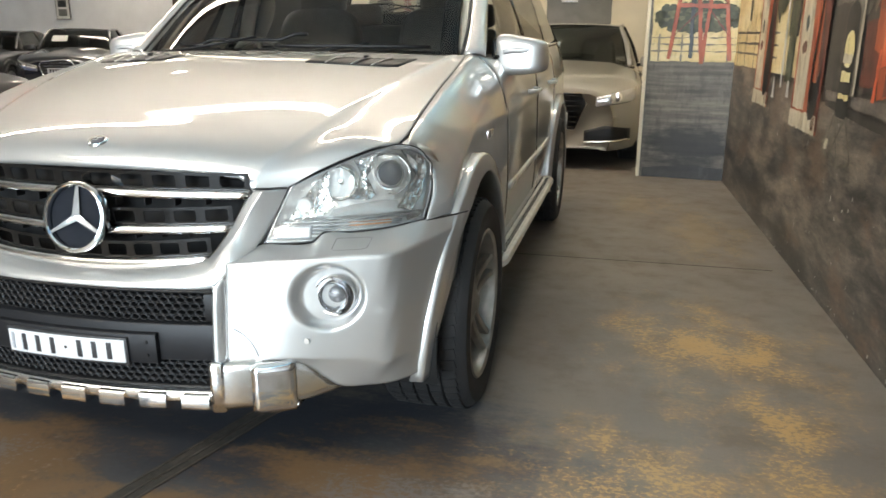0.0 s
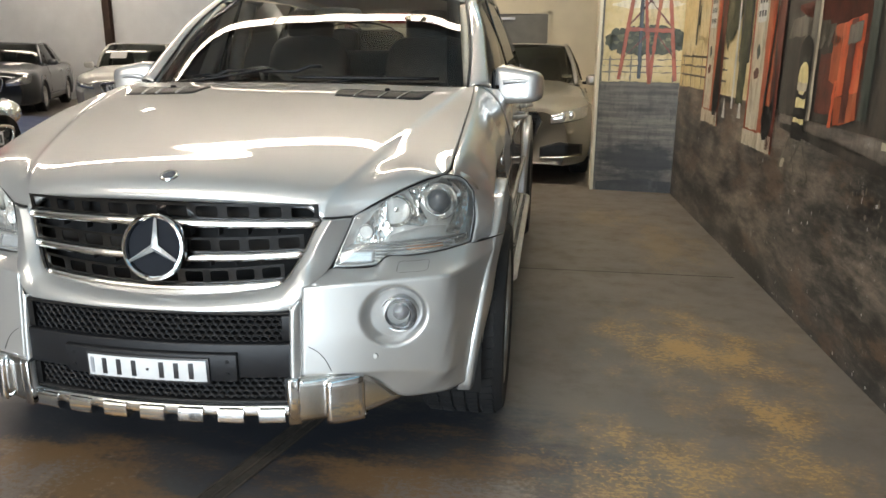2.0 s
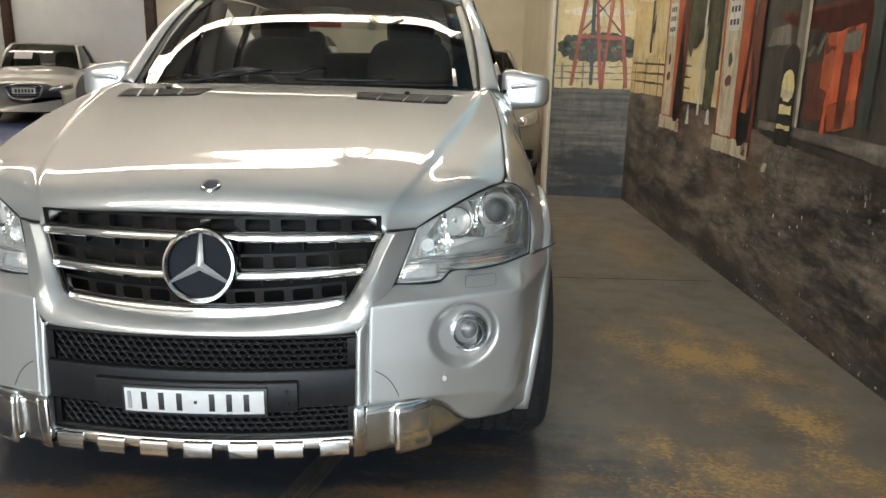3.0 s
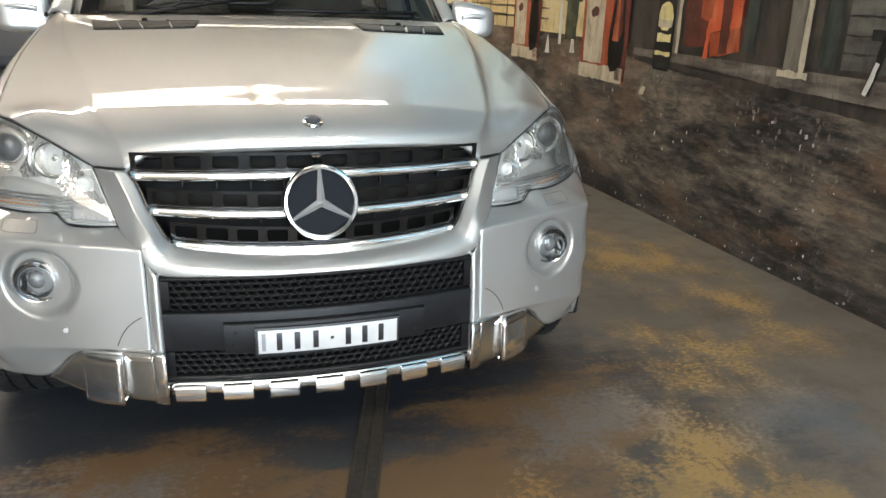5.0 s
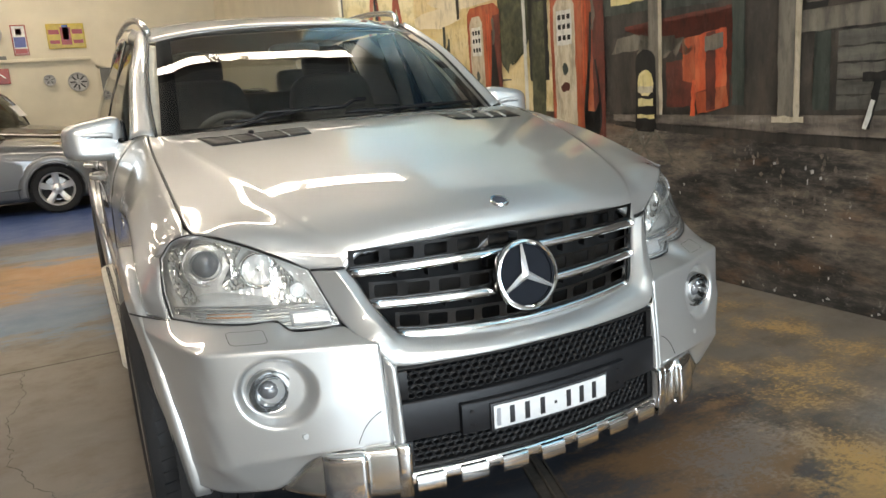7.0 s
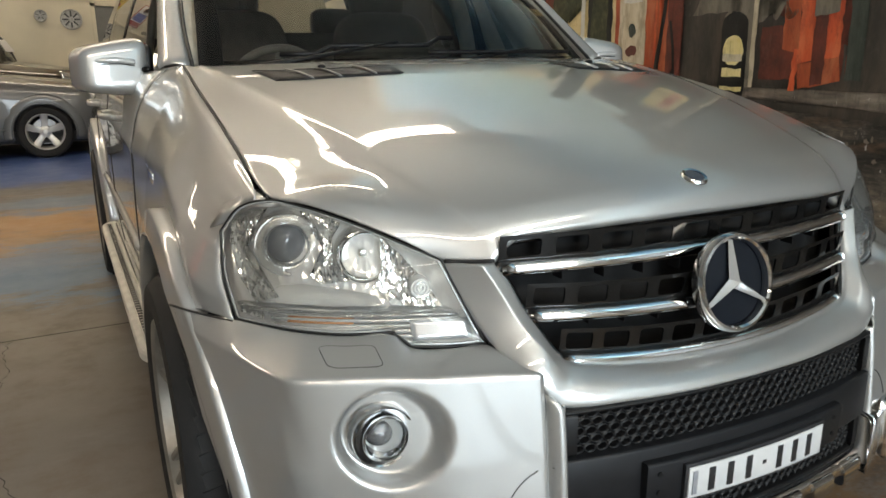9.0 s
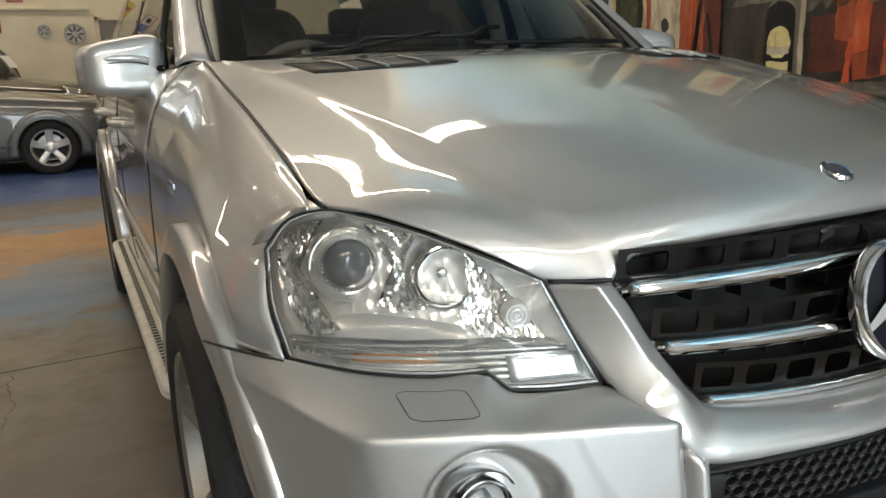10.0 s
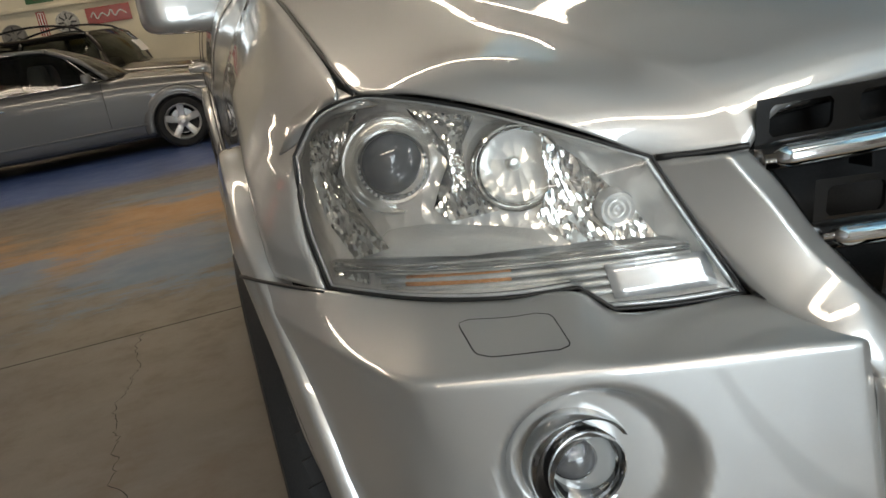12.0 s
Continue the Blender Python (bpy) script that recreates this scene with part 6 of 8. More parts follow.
def side_a(y, z):
    ao, zo = top_edge(y)
    A = lerp_table(y, [(0.30, 0.905), (0.36, 0.915), (0.45, 0.945), (0.6, 0.957), (1.5, 0.950), (3.2, 0.950), (4.2, 0.945), (4.5, 0.915), (4.66, 0.86)])
    w = max(zo - z, 0.0)
    a = ao + (A - ao) * (1 - math.exp(-w / 0.095))
    if y < 1.46:
        # the wing: a sloping upper face down to a ridge, then a flank that drops to the flare
        zr = lerp_table(y, [(0.39, 0.80), (0.46, 0.82), (0.62, 0.905), (0.875, 0.985), (1.15, 1.010), (1.46, 1.005)])
        ar = lerp_table(y, [(0.39, 0.925), (0.46, 0.945), (0.62, 0.936), (0.875, 0.920), (1.15, 0.914), (1.46, 0.918)])
        if z > zr:
            b = ao + (ar - ao) * min(1.0, w / max(zo - zr, 1e-3)) ** 0.72
        else:
            b = ar + (max(A, ar) - ar) * min(1.0, (zr - z) / 0.24)
        mixed = min(1.0, max(0.0, (1.46 - y) / 0.22))
        a += (b - a) * mixed
    a += 0.007 * math.exp(-(((z - 0.965) - 0.02 * (y - 1.0)) / 0.022) ** 2) * min(1, max(0, (y - 0.7) / 0.5))
    return a - 0.025 * max(0.0, (0.72 - z) / 0.32) ** 2


def arch_r(y, z):
    return min(math.hypot(y - WY, z - WZ), math.hypot(y - WY2, z - WZ))


def side_panel(name, y0, y1, zlow, label, ny=40, nz=44, skip=None):
    for s in (1, -1):
        P = []
        for y in np.linspace(y0, y1, ny):
            zo = top_edge(y)[1]
            zl = zlow(y) if callable(zlow) else zlow
            P.append([(side_a(y, z), y, z) for z in zo - (zo - zl) * np.linspace(0, 1, nz) ** 1.25])
        P = np.array(P)
        sheet(name, P, SILVER, suv, label, keep=lambda c: arch_r(c[1], c[2]) > 0.500 and not (skip and skip(c)), side=s)


def wing():
    """Front wing: its front edge follows the lamp, its top edge the bonnet gap."""
    ny, nz = 60, 52
    ye = 1.462
    ys = 0.391 + (ye - 0.391) * np.linspace(0, 1, ny)
    top = np.array([(y, top_edge(y)[1]) for y in ys])
    lampside = [(LAMP[k, 1] + 0.005, LAMP[k, 2]) for k in range(31, 51)]
    front = spline([(0.391, top_edge(0.391)[1])] + lampside[2::3] + [(0.352, 0.772)], 30)
    front = np.vstack([front, spline([(0.352, 0.772), (0.42, 0.66), (0.50, 0.40)], nz - 29)[1:]])
    low = np.array([(y, 0.40) for y in np.linspace(0.50, ye, ny)])
    rear = np.array([(ye, z) for z in np.linspace(top_edge(ye)[1], 0.40, nz)])
    edge_a = [LAMP[int(np.interp(k, [0, 29], [31, 50]))][0] for k in range(30)]
    P = np.zeros((ny, nz, 3))
    for i in range(ny):
        u = i / (ny - 1)
        for k in range(nz):
            v = k / (nz - 1)
            q = (1 - v) * top[i] + v * low[i] + (1 - u) * front[k] + u * rear[k]
            q = q - ((1 - u) * (1 - v) * top[0] + u * (1 - v) * top[-1] + (1 - u) * v * low[0] + u * v * low[-1])
            a = side_a(*q)
            if k < 30:
                e = math.exp(-u / 0.05) * (1 - v * 0)
                a = a + (edge_a[k] + 0.003 - side_a(*front[k])) * e
            P[i, k] = (a, *q)
    for s in (1, -1):
        sheet("front_wing", P, SILVER, suv, "silver front wing", keep=lambda c: math.hypot(c[1] - WY, c[2] - WZ) > 0.500 and (c[2] > 0.768 or c[1] > WY), side=s)


wing()
side_panel("front_door", 1.47, 2.50, 0.44, "silver front door", 24)
side_panel("rear_door", 2.505, 3.42, 0.44, "silver rear door", 24)
side_panel("rear_quarter", 3.425, 4.66, 0.42, "silver rear quarter", 34)


LINER = simple("arch_liner_black", (0.01, 0.01, 0.01), 0.9)


def flare(s, yc, front):
    n = 64
    rows = []
    for i in range(n):
        th = radians(-14 + (188 if front else 208) * i / (n - 1))
        fy, fz = -math.cos(th), math.sin(th)
        deg = math.degrees(th)
        fall = max(0.0, (60 - deg) / 74)
        a = 0.980 - 0.078 * fall ** 1.1 if front else 0.985 - 0.02 * fall
        row = []
        for r, da in ((0.470, -0.10), (0.4685, -0.008), (0.4692, -0.002), (0.4715, 0.0), (0.476, -0.0006), (0.520, -0.0110), (0.524, -0.0122), (0.527, -0.0150), (0.5285, -0.022), (0.531, -0.050)):
            row.append((a + da, yc + r * fy, WZ + r * fz))
        rows.append(row)
    P = np.array(rows)
    P[:, :, 2] = np.maximum(P[:, :, 2], 0.30)
    sheet("wheel_flare", P, SILVER, suv, "silver wheel-arch flare", side=s)


for s in (1, -1):
    flare(s, WY, True)
    flare(s, WY2, False)
    for yc in (WY, WY2):
        AL = np.array([[(0.93 - d, yc - r * math.cos(t), WZ + r * math.sin(t)) for d, r in ((0.0, 0.49), (0.36, 0.49), (0.365, 0.45), (0.37, 0.02))] for t in np.linspace(-0.2, math.pi + 0.2, 24)])
        sheet("arch_liner", AL, LINER, suv, "black arch liner", side=s)
    # seam between wing and bumper, door gaps, sill, running board
    tube("panel_gap", np.array([(0.890, 0.343, 0.773), (0.930, 0.408, 0.773), (0.961, 0.460, 0.773), (0.980, 0.498, 0.773)]) * [s, 1, 1], 0.0024, SEAL, suv, n=14, seg=6)
    for y in (1.466, 2.502, 3.422):
        tube("panel_gap", [(s * (side_a(y, z) + 0.001), y, z) for z in np.linspace(0.46, top_edge(y)[1] - 0.005, 16)], 0.003, SEAL, suv, seg=5)
    tube("panel_gap", [(s * 0.001 + s * (0.5 * (top_edge(y)[0] + lerp_table(y, [(0.391, 0.797), (0.55, 0.806), (0.8, 0.806), (1.05, 0.800), (1.28, 0.788), (1.41, 0.777)]))), y, top_edge(y)[1] + 0.0005) for y in np.linspace(0.39, 1.41, 30)], 0.0032, SEAL, suv, seg=6)
    box("sill", (s * 0.86 if s > 0 else -0.94, 1.2, 0.36), (0.94 if s > 0 else s * 0.86, 3.2, 0.47), SILVER, suv, bevel=0.02)
    tube("side_strip", [(s * (side_a(y, 0.66) + 0.004), y, 0.66) for y in np.linspace(1.5, 3.15, 20)], 0.011, SILVER, suv, "silver rubbing strip", seg=8, flat=1.6)


BOARD = simple("pale_board", (0.62, 0.60, 0.54), 0.45, 0.3, 0.12, scale=20.0)


def running_board(s):
    """A long plate with rounded ends, three raised ribs and rows of black grip pads."""
    x0, x1, y0, y1, z = 0.865, 1.005, 1.13, 3.10, 0.432
    r = 0.058
    plan = []
    for cx, cy, a0 in ((x1 - r, y0 + r * 1.6, -90), (x1 - r, y1 - r * 1.6, 0), (x0 + r, y1 - r * 1.6, 90), (x0 + r, y0 + r * 1.6, 180)):
        for k in range(9):
            a = radians(a0 + 90 * k / 8)
            plan.append((cx + r * math.cos(a), cy + 1.6 * r * math.sin(a)))
    plan = np.array(plan)
    mid = plan.mean(0)
    V, F, n = [], [], len(plan)
    for shrink, dz in ((0.010, -0.040), (0.0, -0.030), (0.0, -0.010), (0.004, -0.003), (0.012, 0.0)):
        for p in plan:
            q = p - np.sign(p - mid) * shrink
            V.append((s * q[0], q[1], z + dz))
    F = grid_faces(5, n, True) + [tuple(range(4 * n, 5 * n)), tuple(range(n))[::-1]]
    b = mesh_part("running_board", V, F, BOARD, suv, "pale aluminium running board with small grip pads", smooth=False)
    for j in range(3):
        tube("raised_rib", [(s * (0.899 + 0.036 * j), y, z) for y in np.linspace(y0 + 0.06, y1 - 0.06, 12)], 0.013, BOARD, b, seg=8, flat=0.25)
    bm = bmesh.new()
    for i in range(66):
        for j in range(3):
            y, x = y0 + 0.08 + i * 0.0275, 0.899 + 0.036 * j
            box_bm(bm, (s * x - 0.0085, y - 0.007, z + 0.001), (s * x + 0.0085, y + 0.007, z + 0.0045))
    part("tread_pad", bm, BLACK_PLASTIC, b, "small black grip pads")


for s in (1, -1):
    running_board(s)


# ---- wheels
def wheel(name, mats, R, width, rim_r, parent, label, spokes=5, twin=True, m=None, alloy=RIM):
    """A wheel about the origin, outer face towards +x."""
    w = new(name)
    w.parent = parent
    w["label"] = label
    if m is not None:
        w.matrix_basis = m
    h = width / 2
    lathe("tyre", [(rim_r, h - 0.035), (rim_r + 0.004, h - 0.012), (rim_r + (R - rim_r) * 0.35, h), (rim_r + (R - rim_r) * 0.75, h - 0.004), (R - 0.012, h - 0.020), (R - 0.003, h - 0.040)] + [(R - g, x + e) for x in (0.47 * h, 0.16 * h, -0.16 * h, -0.47 * h) for e, g in ((0.006, 0.0), (0.004, 0.008), (-0.004, 0.008), (-0.006, 0.0))] + [(R - 0.003, -h + 0.04), (R - 0.012, -h + 0.02), (R - 0.05, -h), (rim_r, -h + 0.03)], RUBBER, w, "black road tyre", 72)
    bm = bmesh.new()
    blocks = 60
    for k in range(blocks):
        for x, dx in ((-0.64 * h, 0.14 * h), (-0.31 * h, 0.115 * h), (0.0, 0.115 * h), (0.31 * h, 0.115 * h), (0.64 * h, 0.14 * h)):
            mm = Matrix.Rotation(2 * math.pi * (k + 2 * abs(x)) / blocks, 4, "X") @ Matrix.Translation((x, 0, R - 0.002 - (0.002 if abs(x) > 0.5 * h else 0))) @ Matrix.Rotation(0.35 * x / h, 4, "Z")
            box_bm(bm, (-dx, -0.43 * 2 * math.pi * R / blocks, -0.005), (dx, 0.43 * 2 * math.pi * R / blocks, 0.0045), mm)
    part("tread", bm, RUBBER, w)
    lathe("rim", [(rim_r + 0.004, h - 0.014), (rim_r - 0.002, h - 0.008), (rim_r - 0.012, h - 0.016), (rim_r - 0.020, h - 0.05), (rim_r - 0.03, -h + 0.03), (rim_r + 0.002, -h + 0.02)], alloy, w, "silver alloy rim", 64)

    def spoke(bm, c, w0, w1, off0, off1):
        secs = []
        for t in np.linspace(0, 1, 6):
            r = 0.03 + (rim_r - 0.045) * t
            ww = w0 + (w1 - w0) * t
            off = off0 + (off1 - off0) * t
            xf = h - 0.052 + 0.03 * t - 0.02 * math.sin(math.pi * t) * 0.5
            ring = []
            for a, b in ((-ww, -0.028), (-ww * 0.9, -0.004), (-ww * 0.5, 0), (ww * 0.5, 0), (ww * 0.9, -0.004), (ww, -0.028)):
                p = Matrix.Rotation(c, 4, "X") @ Vector((xf + b, off + a, r))
                ring.append(bm.verts.new(p))
            secs.append(ring)
        for a, b in zip(secs, secs[1:]):
            for j in range(5):
                bm.faces.new((a[j], a[j + 1], b[j + 1], b[j]))
    for k in range(spokes):
        c = 2 * math.pi * k / spokes
        bm = bmesh.new()
        if twin:
            spoke(bm, c, 0.016, 0.013, -0.018, -0.036)
            spoke(bm, c, 0.016, 0.013, 0.018, 0.036)
        else:
            spoke(bm, c, 0.034, 0.046, 0.0, 0.0)
        bmesh.ops.recalc_face_normals(bm, faces=bm.faces)
        part("spoke", bm, alloy, w, angle=35)
    lathe("hub_cap", [(0, h - 0.030), (0.026, h - 0.032), (0.034, h - 0.040), (0.070, h - 0.052), (0.074, h - 0.09)], alloy, w, "", 32)
    lathe("brake_disc", [(0.06, -0.01), (rim_r - 0.065, -0.01), (rim_r - 0.062, -0.03), (0.06, -0.03)], DISC, w, "steel brake disc", 48)
    return w


def suv_wheel(s, y):
    wheel("wheel", None, WR, 0.310, 0.262, suv, "silver five-twin-spoke alloy wheel with wide tyre", alloy=DULL_RIM, m=Matrix.Translation((s * 0.838, y, WZ)) @ Matrix.Rotation(radians(180 if s < 0 else 0), 4, "Z"))


for s in (1, -1):
    suv_wheel(s, WY)
    suv_wheel(s, WY2)


# ---- glasshouse
WS_LOW = [(0, 1.285, 1.205), (0.3, 1.305, 1.205), (0.55, 1.365, 1.204), (0.725, 1.47, 1.203)]
WS_TOP = [(0, 2.065, 1.650), (0.3, 2.075, 1.645), (0.52, 2.095, 1.632), (0.622, 2.125, 1.612)]


def windscreen():
    lo, hi = spline(WS_LOW, 20), spline(WS_TOP, 20)
    rows = []
    for t in np.linspace(0, 1, 24):
        p = lo + (hi - lo) * t
        p = p + np.array([0, -0.030, 0.035]) * math.sin(math.pi * t) * 0.9
        rows.append(np.vstack([(p * [-1, 1, 1])[:0:-1], p]))
    P = np.array(rows)
    g = sheet("windscreen", P, WINDSCREEN, suv, "large curved windscreen", thick=0.0)
    # black ceramic edge band
    for s in (1, -1):
        band = np.stack([P[:, -1] if s > 0 else P[:, 0], (P[:, -3] if s > 0 else P[:, 2])], 1) + [0, 0.004, -0.003]
        sheet("edge_band", band, BLACK_PLASTIC, g, thick=0.002)
    band = np.stack([P[0], P[1]], 0) + [0, 0.005, -0.003]
    sheet("edge_band", band, BLACK_PLASTIC, g, thick=0.002)
    band = np.stack([P[-1], P[-2]], 0) + [0, 0.005, -0.003]
    sheet("edge_band", band, BLACK_PLASTIC, g, thick=0.002)
    return P


WSP = windscreen()


def roof_line(y):
    """Half width and height of the roof edge, and the crown height."""
    a = lerp_table(y, [(2.1, 0.645), (2.4, 0.675), (3.2, 0.680), (4.0, 0.665), (4.5, 0.63)])
    z = lerp_table(y, [(2.1, 1.622), (2.4, 1.685), (2.8, 1.715), (3.4, 1.715), (4.0, 1.69), (4.5, 1.64)])
    return a, z


def roof():
    rows = []
    for y in np.linspace(2.075, 4.5, 30):
        a, z = roof_line(max(y, 2.1))
        crown = 0.050
        row = []
        for s in np.linspace(-1, 1, 31):
            row.append((a * s, y + (0.055 * s * s if y < 2.2 else 0.055 * s * s * max(0, (2.6 - y) / 0.4)), z + crown * (1 - abs(s) ** 2.6)))
        rows.append(row)
    P = np.array(rows)
    P[0, :, 2] -= 0.012
    sheet("roof", P, SILVER, suv, "silver roof")
    for s in (1, -1):
        pts = [(0.64, 2.22, 1.655), (0.655, 2.28, 1.705), (0.67, 2.5, 1.745), (0.672, 3.2, 1.768), (0.66, 3.9, 1.745), (0.64, 4.15, 1.70)]
        tube("roof_rail", np.array(pts) * [s, 1, 1], 0.016, SATIN, suv, "aluminium roof rail", n=36, seg=10)


roof()


def pillars():
    for s in (1, -1):
        # A pillar: a swept, rounded strip beside the windscreen
        base = spline([(0.752, 1.455, 1.205), (0.742, 1.62, 1.315), (0.710, 1.85, 1.475), (0.672, 2.05, 1.585), (0.655, 2.20, 1.645)], 26)
        outer = spline([(0.838, 1.50, 1.203), (0.812, 1.66, 1.315), (0.770, 1.89, 1.475), (0.722, 2.09, 1.588), (0.690, 2.24, 1.660)], 26)
        mid = (base + outer) / 2 + np.array([0.004, -0.014, 0.014])
        P = np.stack([base + [-0.012, 0.012, -0.012], base, (base + mid) / 2 + [0, -0.004, 0.004], mid, (mid + outer) / 2 + [0.004, -0.003, 0.003], outer, outer + [-0.01, 0.02, -0.005]], 1)
        sheet("a_pillar", P, SILVER, suv, "silver windscreen pillar", side=s)
        tube("pillar_trim", (base + [-0.006, -0.003, 0.004]) * [s, 1, 1], 0.006, SEAL, suv, seg=6)
        # cant rail from A pillar back, side glass, B and C pillars
        ys = np.linspace(2.2, 4.45, 24)
        rail = np.array([[(roof_line(y)[0] + 0.012, y, roof_line(y)[1] + 0.012), (roof_line(y)[0] + 0.030, y, roof_line(y)[1] - 0.02), (roof_line(y)[0] + 0.038, y, roof_line(y)[1] - 0.055)] for y in ys])
        sheet("cant_rail", rail, SILVER, suv, side=s)
        def side_glass(name, quad, n=10):
            a, b, c, d = (np.array(q) for q in quad)
            u = np.linspace(0, 1, n)[:, None, None]
            v = np.linspace(0, 1, n)[None, :, None]
            P = (a * (1 - u) + b * u) * (1 - v) + (d * (1 - u) + c * u) * v
            P[:, :, 0] += 0.012 * np.sin(math.pi * v[..., 0])
            sheet(name, P, TINTED, suv, "dark tinted side window", side=s, thick=0.0)
        side_glass("side_window", [(0.868, 1.60, 1.200), (0.878, 2.46, 1.200), (0.712, 2.46, 1.630), (0.742, 2.02, 1.555)])
        side_glass("side_window", [(0.880, 2.56, 1.205), (0.880, 3.36, 1.215), (0.712, 3.36, 1.655), (0.714, 2.56, 1.640)])
        side_glass("side_window", [(0.876, 3.46, 1.225), (0.855, 4.30, 1.245), (0.700, 4.15, 1.62), (0.708, 3.46, 1.650)])
        for y in (2.46, 3.36):
            P = np.array([[(0.886, y, 1.19), (0.890, y + 0.05, 1.19), (0.886, y + 0.10, 1.19)], [(0.722, y, 1.645), (0.726, y + 0.05, 1.65), (0.722, y + 0.10, 1.65)]])
            sheet("door_pillar", P, BLACK_GLOSS, suv, "gloss black door pillar", side=s)
        tube("belt_trim", [(s * (top_edge(y)[0] + 0.004), y, top_edge(y)[1] + 0.006) for y in np.linspace(1.58, 4.3, 24)], 0.009, BLACK_GLOSS, suv, "black belt trim", seg=8)
        # door handles
        for y in (2.24, 3.12):
            tube("door_handle", [(s * (side_a(y, 1.02) + d), y + e, 1.02 + f) for e, d, f in ((-0.12, 0.0, 0), (-0.10, 0.035, 0.002), (0, 0.042, 0.004), (0.07, 0.035, 0.004), (0.09, 0.0, 0.004))], 0.012, SILVER, suv, "silver grab handle", n=18)
        # wing badge in place of lettering, and the side repeater
        box("wing_badge", (s * (side_a(1.16, 0.93)) - 0.004, 1.08, 0.915), (s * (side_a(1.16, 0.93)) + 0.005, 1.19, 0.945), CHROME, suv, "small chrome wing badge", bevel=0.002)


pillars()


def mirror(s):
    """Door mirror: a wedge-shaped shell that is deeper at its lower edge, with an indicator strip let into its face."""
    m = Matrix.Rotation(radians(-12 if s > 0 else 12), 4, "Z")

    def shape(p):
        out = s * p.x
        # tall by the door, lower and swept back at the tip
        return (p.x, p.y * (1.0 - 0.12 * p.z) + 0.18 * out * abs(out), p.z * (1 - 0.17 * out) - 0.06 * out)
    shell = rounded("mirror", (s * 0.965, 1.690, 1.205), (0.108, 0.078, 0.082), SILVER, suv, "silver door mirror with indicator strip", 0.42, 0.50, 48, 32, m, shape)
    lens = np.array([(0.895, 1.623, 1.222), (0.935, 1.611, 1.229), (0.985, 1.612, 1.229), (1.030, 1.632, 1.225), (1.058, 1.662, 1.219)])
    tube("repeater", lens * [s, 1, 1], 0.0095, simple("repeater_lens", (0.66, 0.66, 0.64), 0.10, 0.4), shell, "clear indicator strip", n=20, flat=0.9)
    tube("repeater_gap", (lens + [0, -0.006, -0.011]) * [s, 1, 1], 0.0016, SEAL, shell, n=20, seg=5)
    rounded("mirror_gasket", (s * 0.862, 1.712, 1.198), (0.016, 0.070, 0.080), BLACK_PLASTIC, shell, "black mirror gasket", 0.4, 0.5, 20, 14, m)
    rounded("mirror_stalk", (s * 0.845, 1.735, 1.165), (0.060, 0.048, 0.046), SILVER, shell, "silver mirror foot", 0.5, 0.6, 20, 12)
    box("mirror_glass", (s * 0.965 - 0.085, 1.762, 1.145), (s * 0.965 + 0.085, 1.767, 1.262), CHROME, shell, bevel=0.002)


for s in (1, -1):
    mirror(s)


# cowl, wipers, interior
Pc = np.array([[(x, 1.245 + 0.16 * (x / 0.75) ** 2 + d, 1.196 - 0.004 * abs(x) + h) for x in np.linspace(-0.76, 0.76, 24)] for d, h in ((0.0, -0.012), (0.03, 0.0), (0.07, 0.004), (0.12, 0.0))])
sheet("cowl", Pc, BLACK_PLASTIC, suv, "black cowl under the windscreen")


def on_screen(x, t, lift=0.012):
    """A place on the windscreen: across x, share t up it."""
    i = t * (len(WSP) - 1)
    row = WSP[int(round(i))]
    return np.array([x, np.interp(x, row[:, 0], row[:, 1]) - lift * 0.6, np.interp(x, row[:, 0], row[:, 2]) + lift])


def wiper(x0, x1, t0, t1, px):
    blade = [on_screen(x0 + (x1 - x0) * u, t0 + (t1 - t0) * u, 0.014) for u in np.linspace(0, 1, 12)]
    b = tube("wiper", blade, 0.0045, BLACK_PLASTIC, suv, "black windscreen wiper", seg=6, flat=1.8)
    mid = blade[7]
    tube("wiper_arm", [(px, 1.33, 1.205), (px + (mid[0] - px) * 0.3, 1.325, 1.222), mid + [0, -0.006, 0.012]], [0.009, 0.007, 0.0045], BLACK_PLASTIC, b, seg=8)


wiper(-0.50, 0.10, 0.05, 0.12, -0.62)
wiper(-0.02, 0.62, 0.045, 0.06, 0.06)

dash = np.array([[(x, 1.42 + d + 0.10 * (abs(x) / 0.75) ** 2, h) for x in np.linspace(-0.72, 0.72, 16)] for d, h in ((0.0, 1.15), (0.14, 1.165), (0.34, 1.165), (0.44, 1.13), (0.48, 0.95))])
sheet("dashboard", dash, DASH, suv, "black dashboard")
sw = Matrix.Translation((-0.37, 1.93, 1.10)) @ Matrix.Rotation(radians(-62), 4, "X")
ring = [sw @ Vector((0.185 * math.cos(c), 0.185 * math.sin(c), 0)) for c in np.linspace(0, 2 * math.pi, 36, endpoint=False)]
steer = tube("steering_wheel", [tuple(p) for p in ring], 0.016, SEAT, suv, "black steering wheel", closed=True)
rounded("steering_hub", sw @ Vector((0, 0, 0)), (0.075, 0.05, 0.06), SEAT, steer, "", 0.6, 0.6, 20, 12)
for c in (0, 180, 270):
    a, b = sw @ Vector((0.06 * math.cos(radians(c)), 0.06 * math.sin(radians(c)), 0)), sw @ Vector((0.18 * math.cos(radians(c)), 0.18 * math.sin(radians(c)), 0))
    tube("steering_spoke", [a, b], 0.014, SEAT, steer)


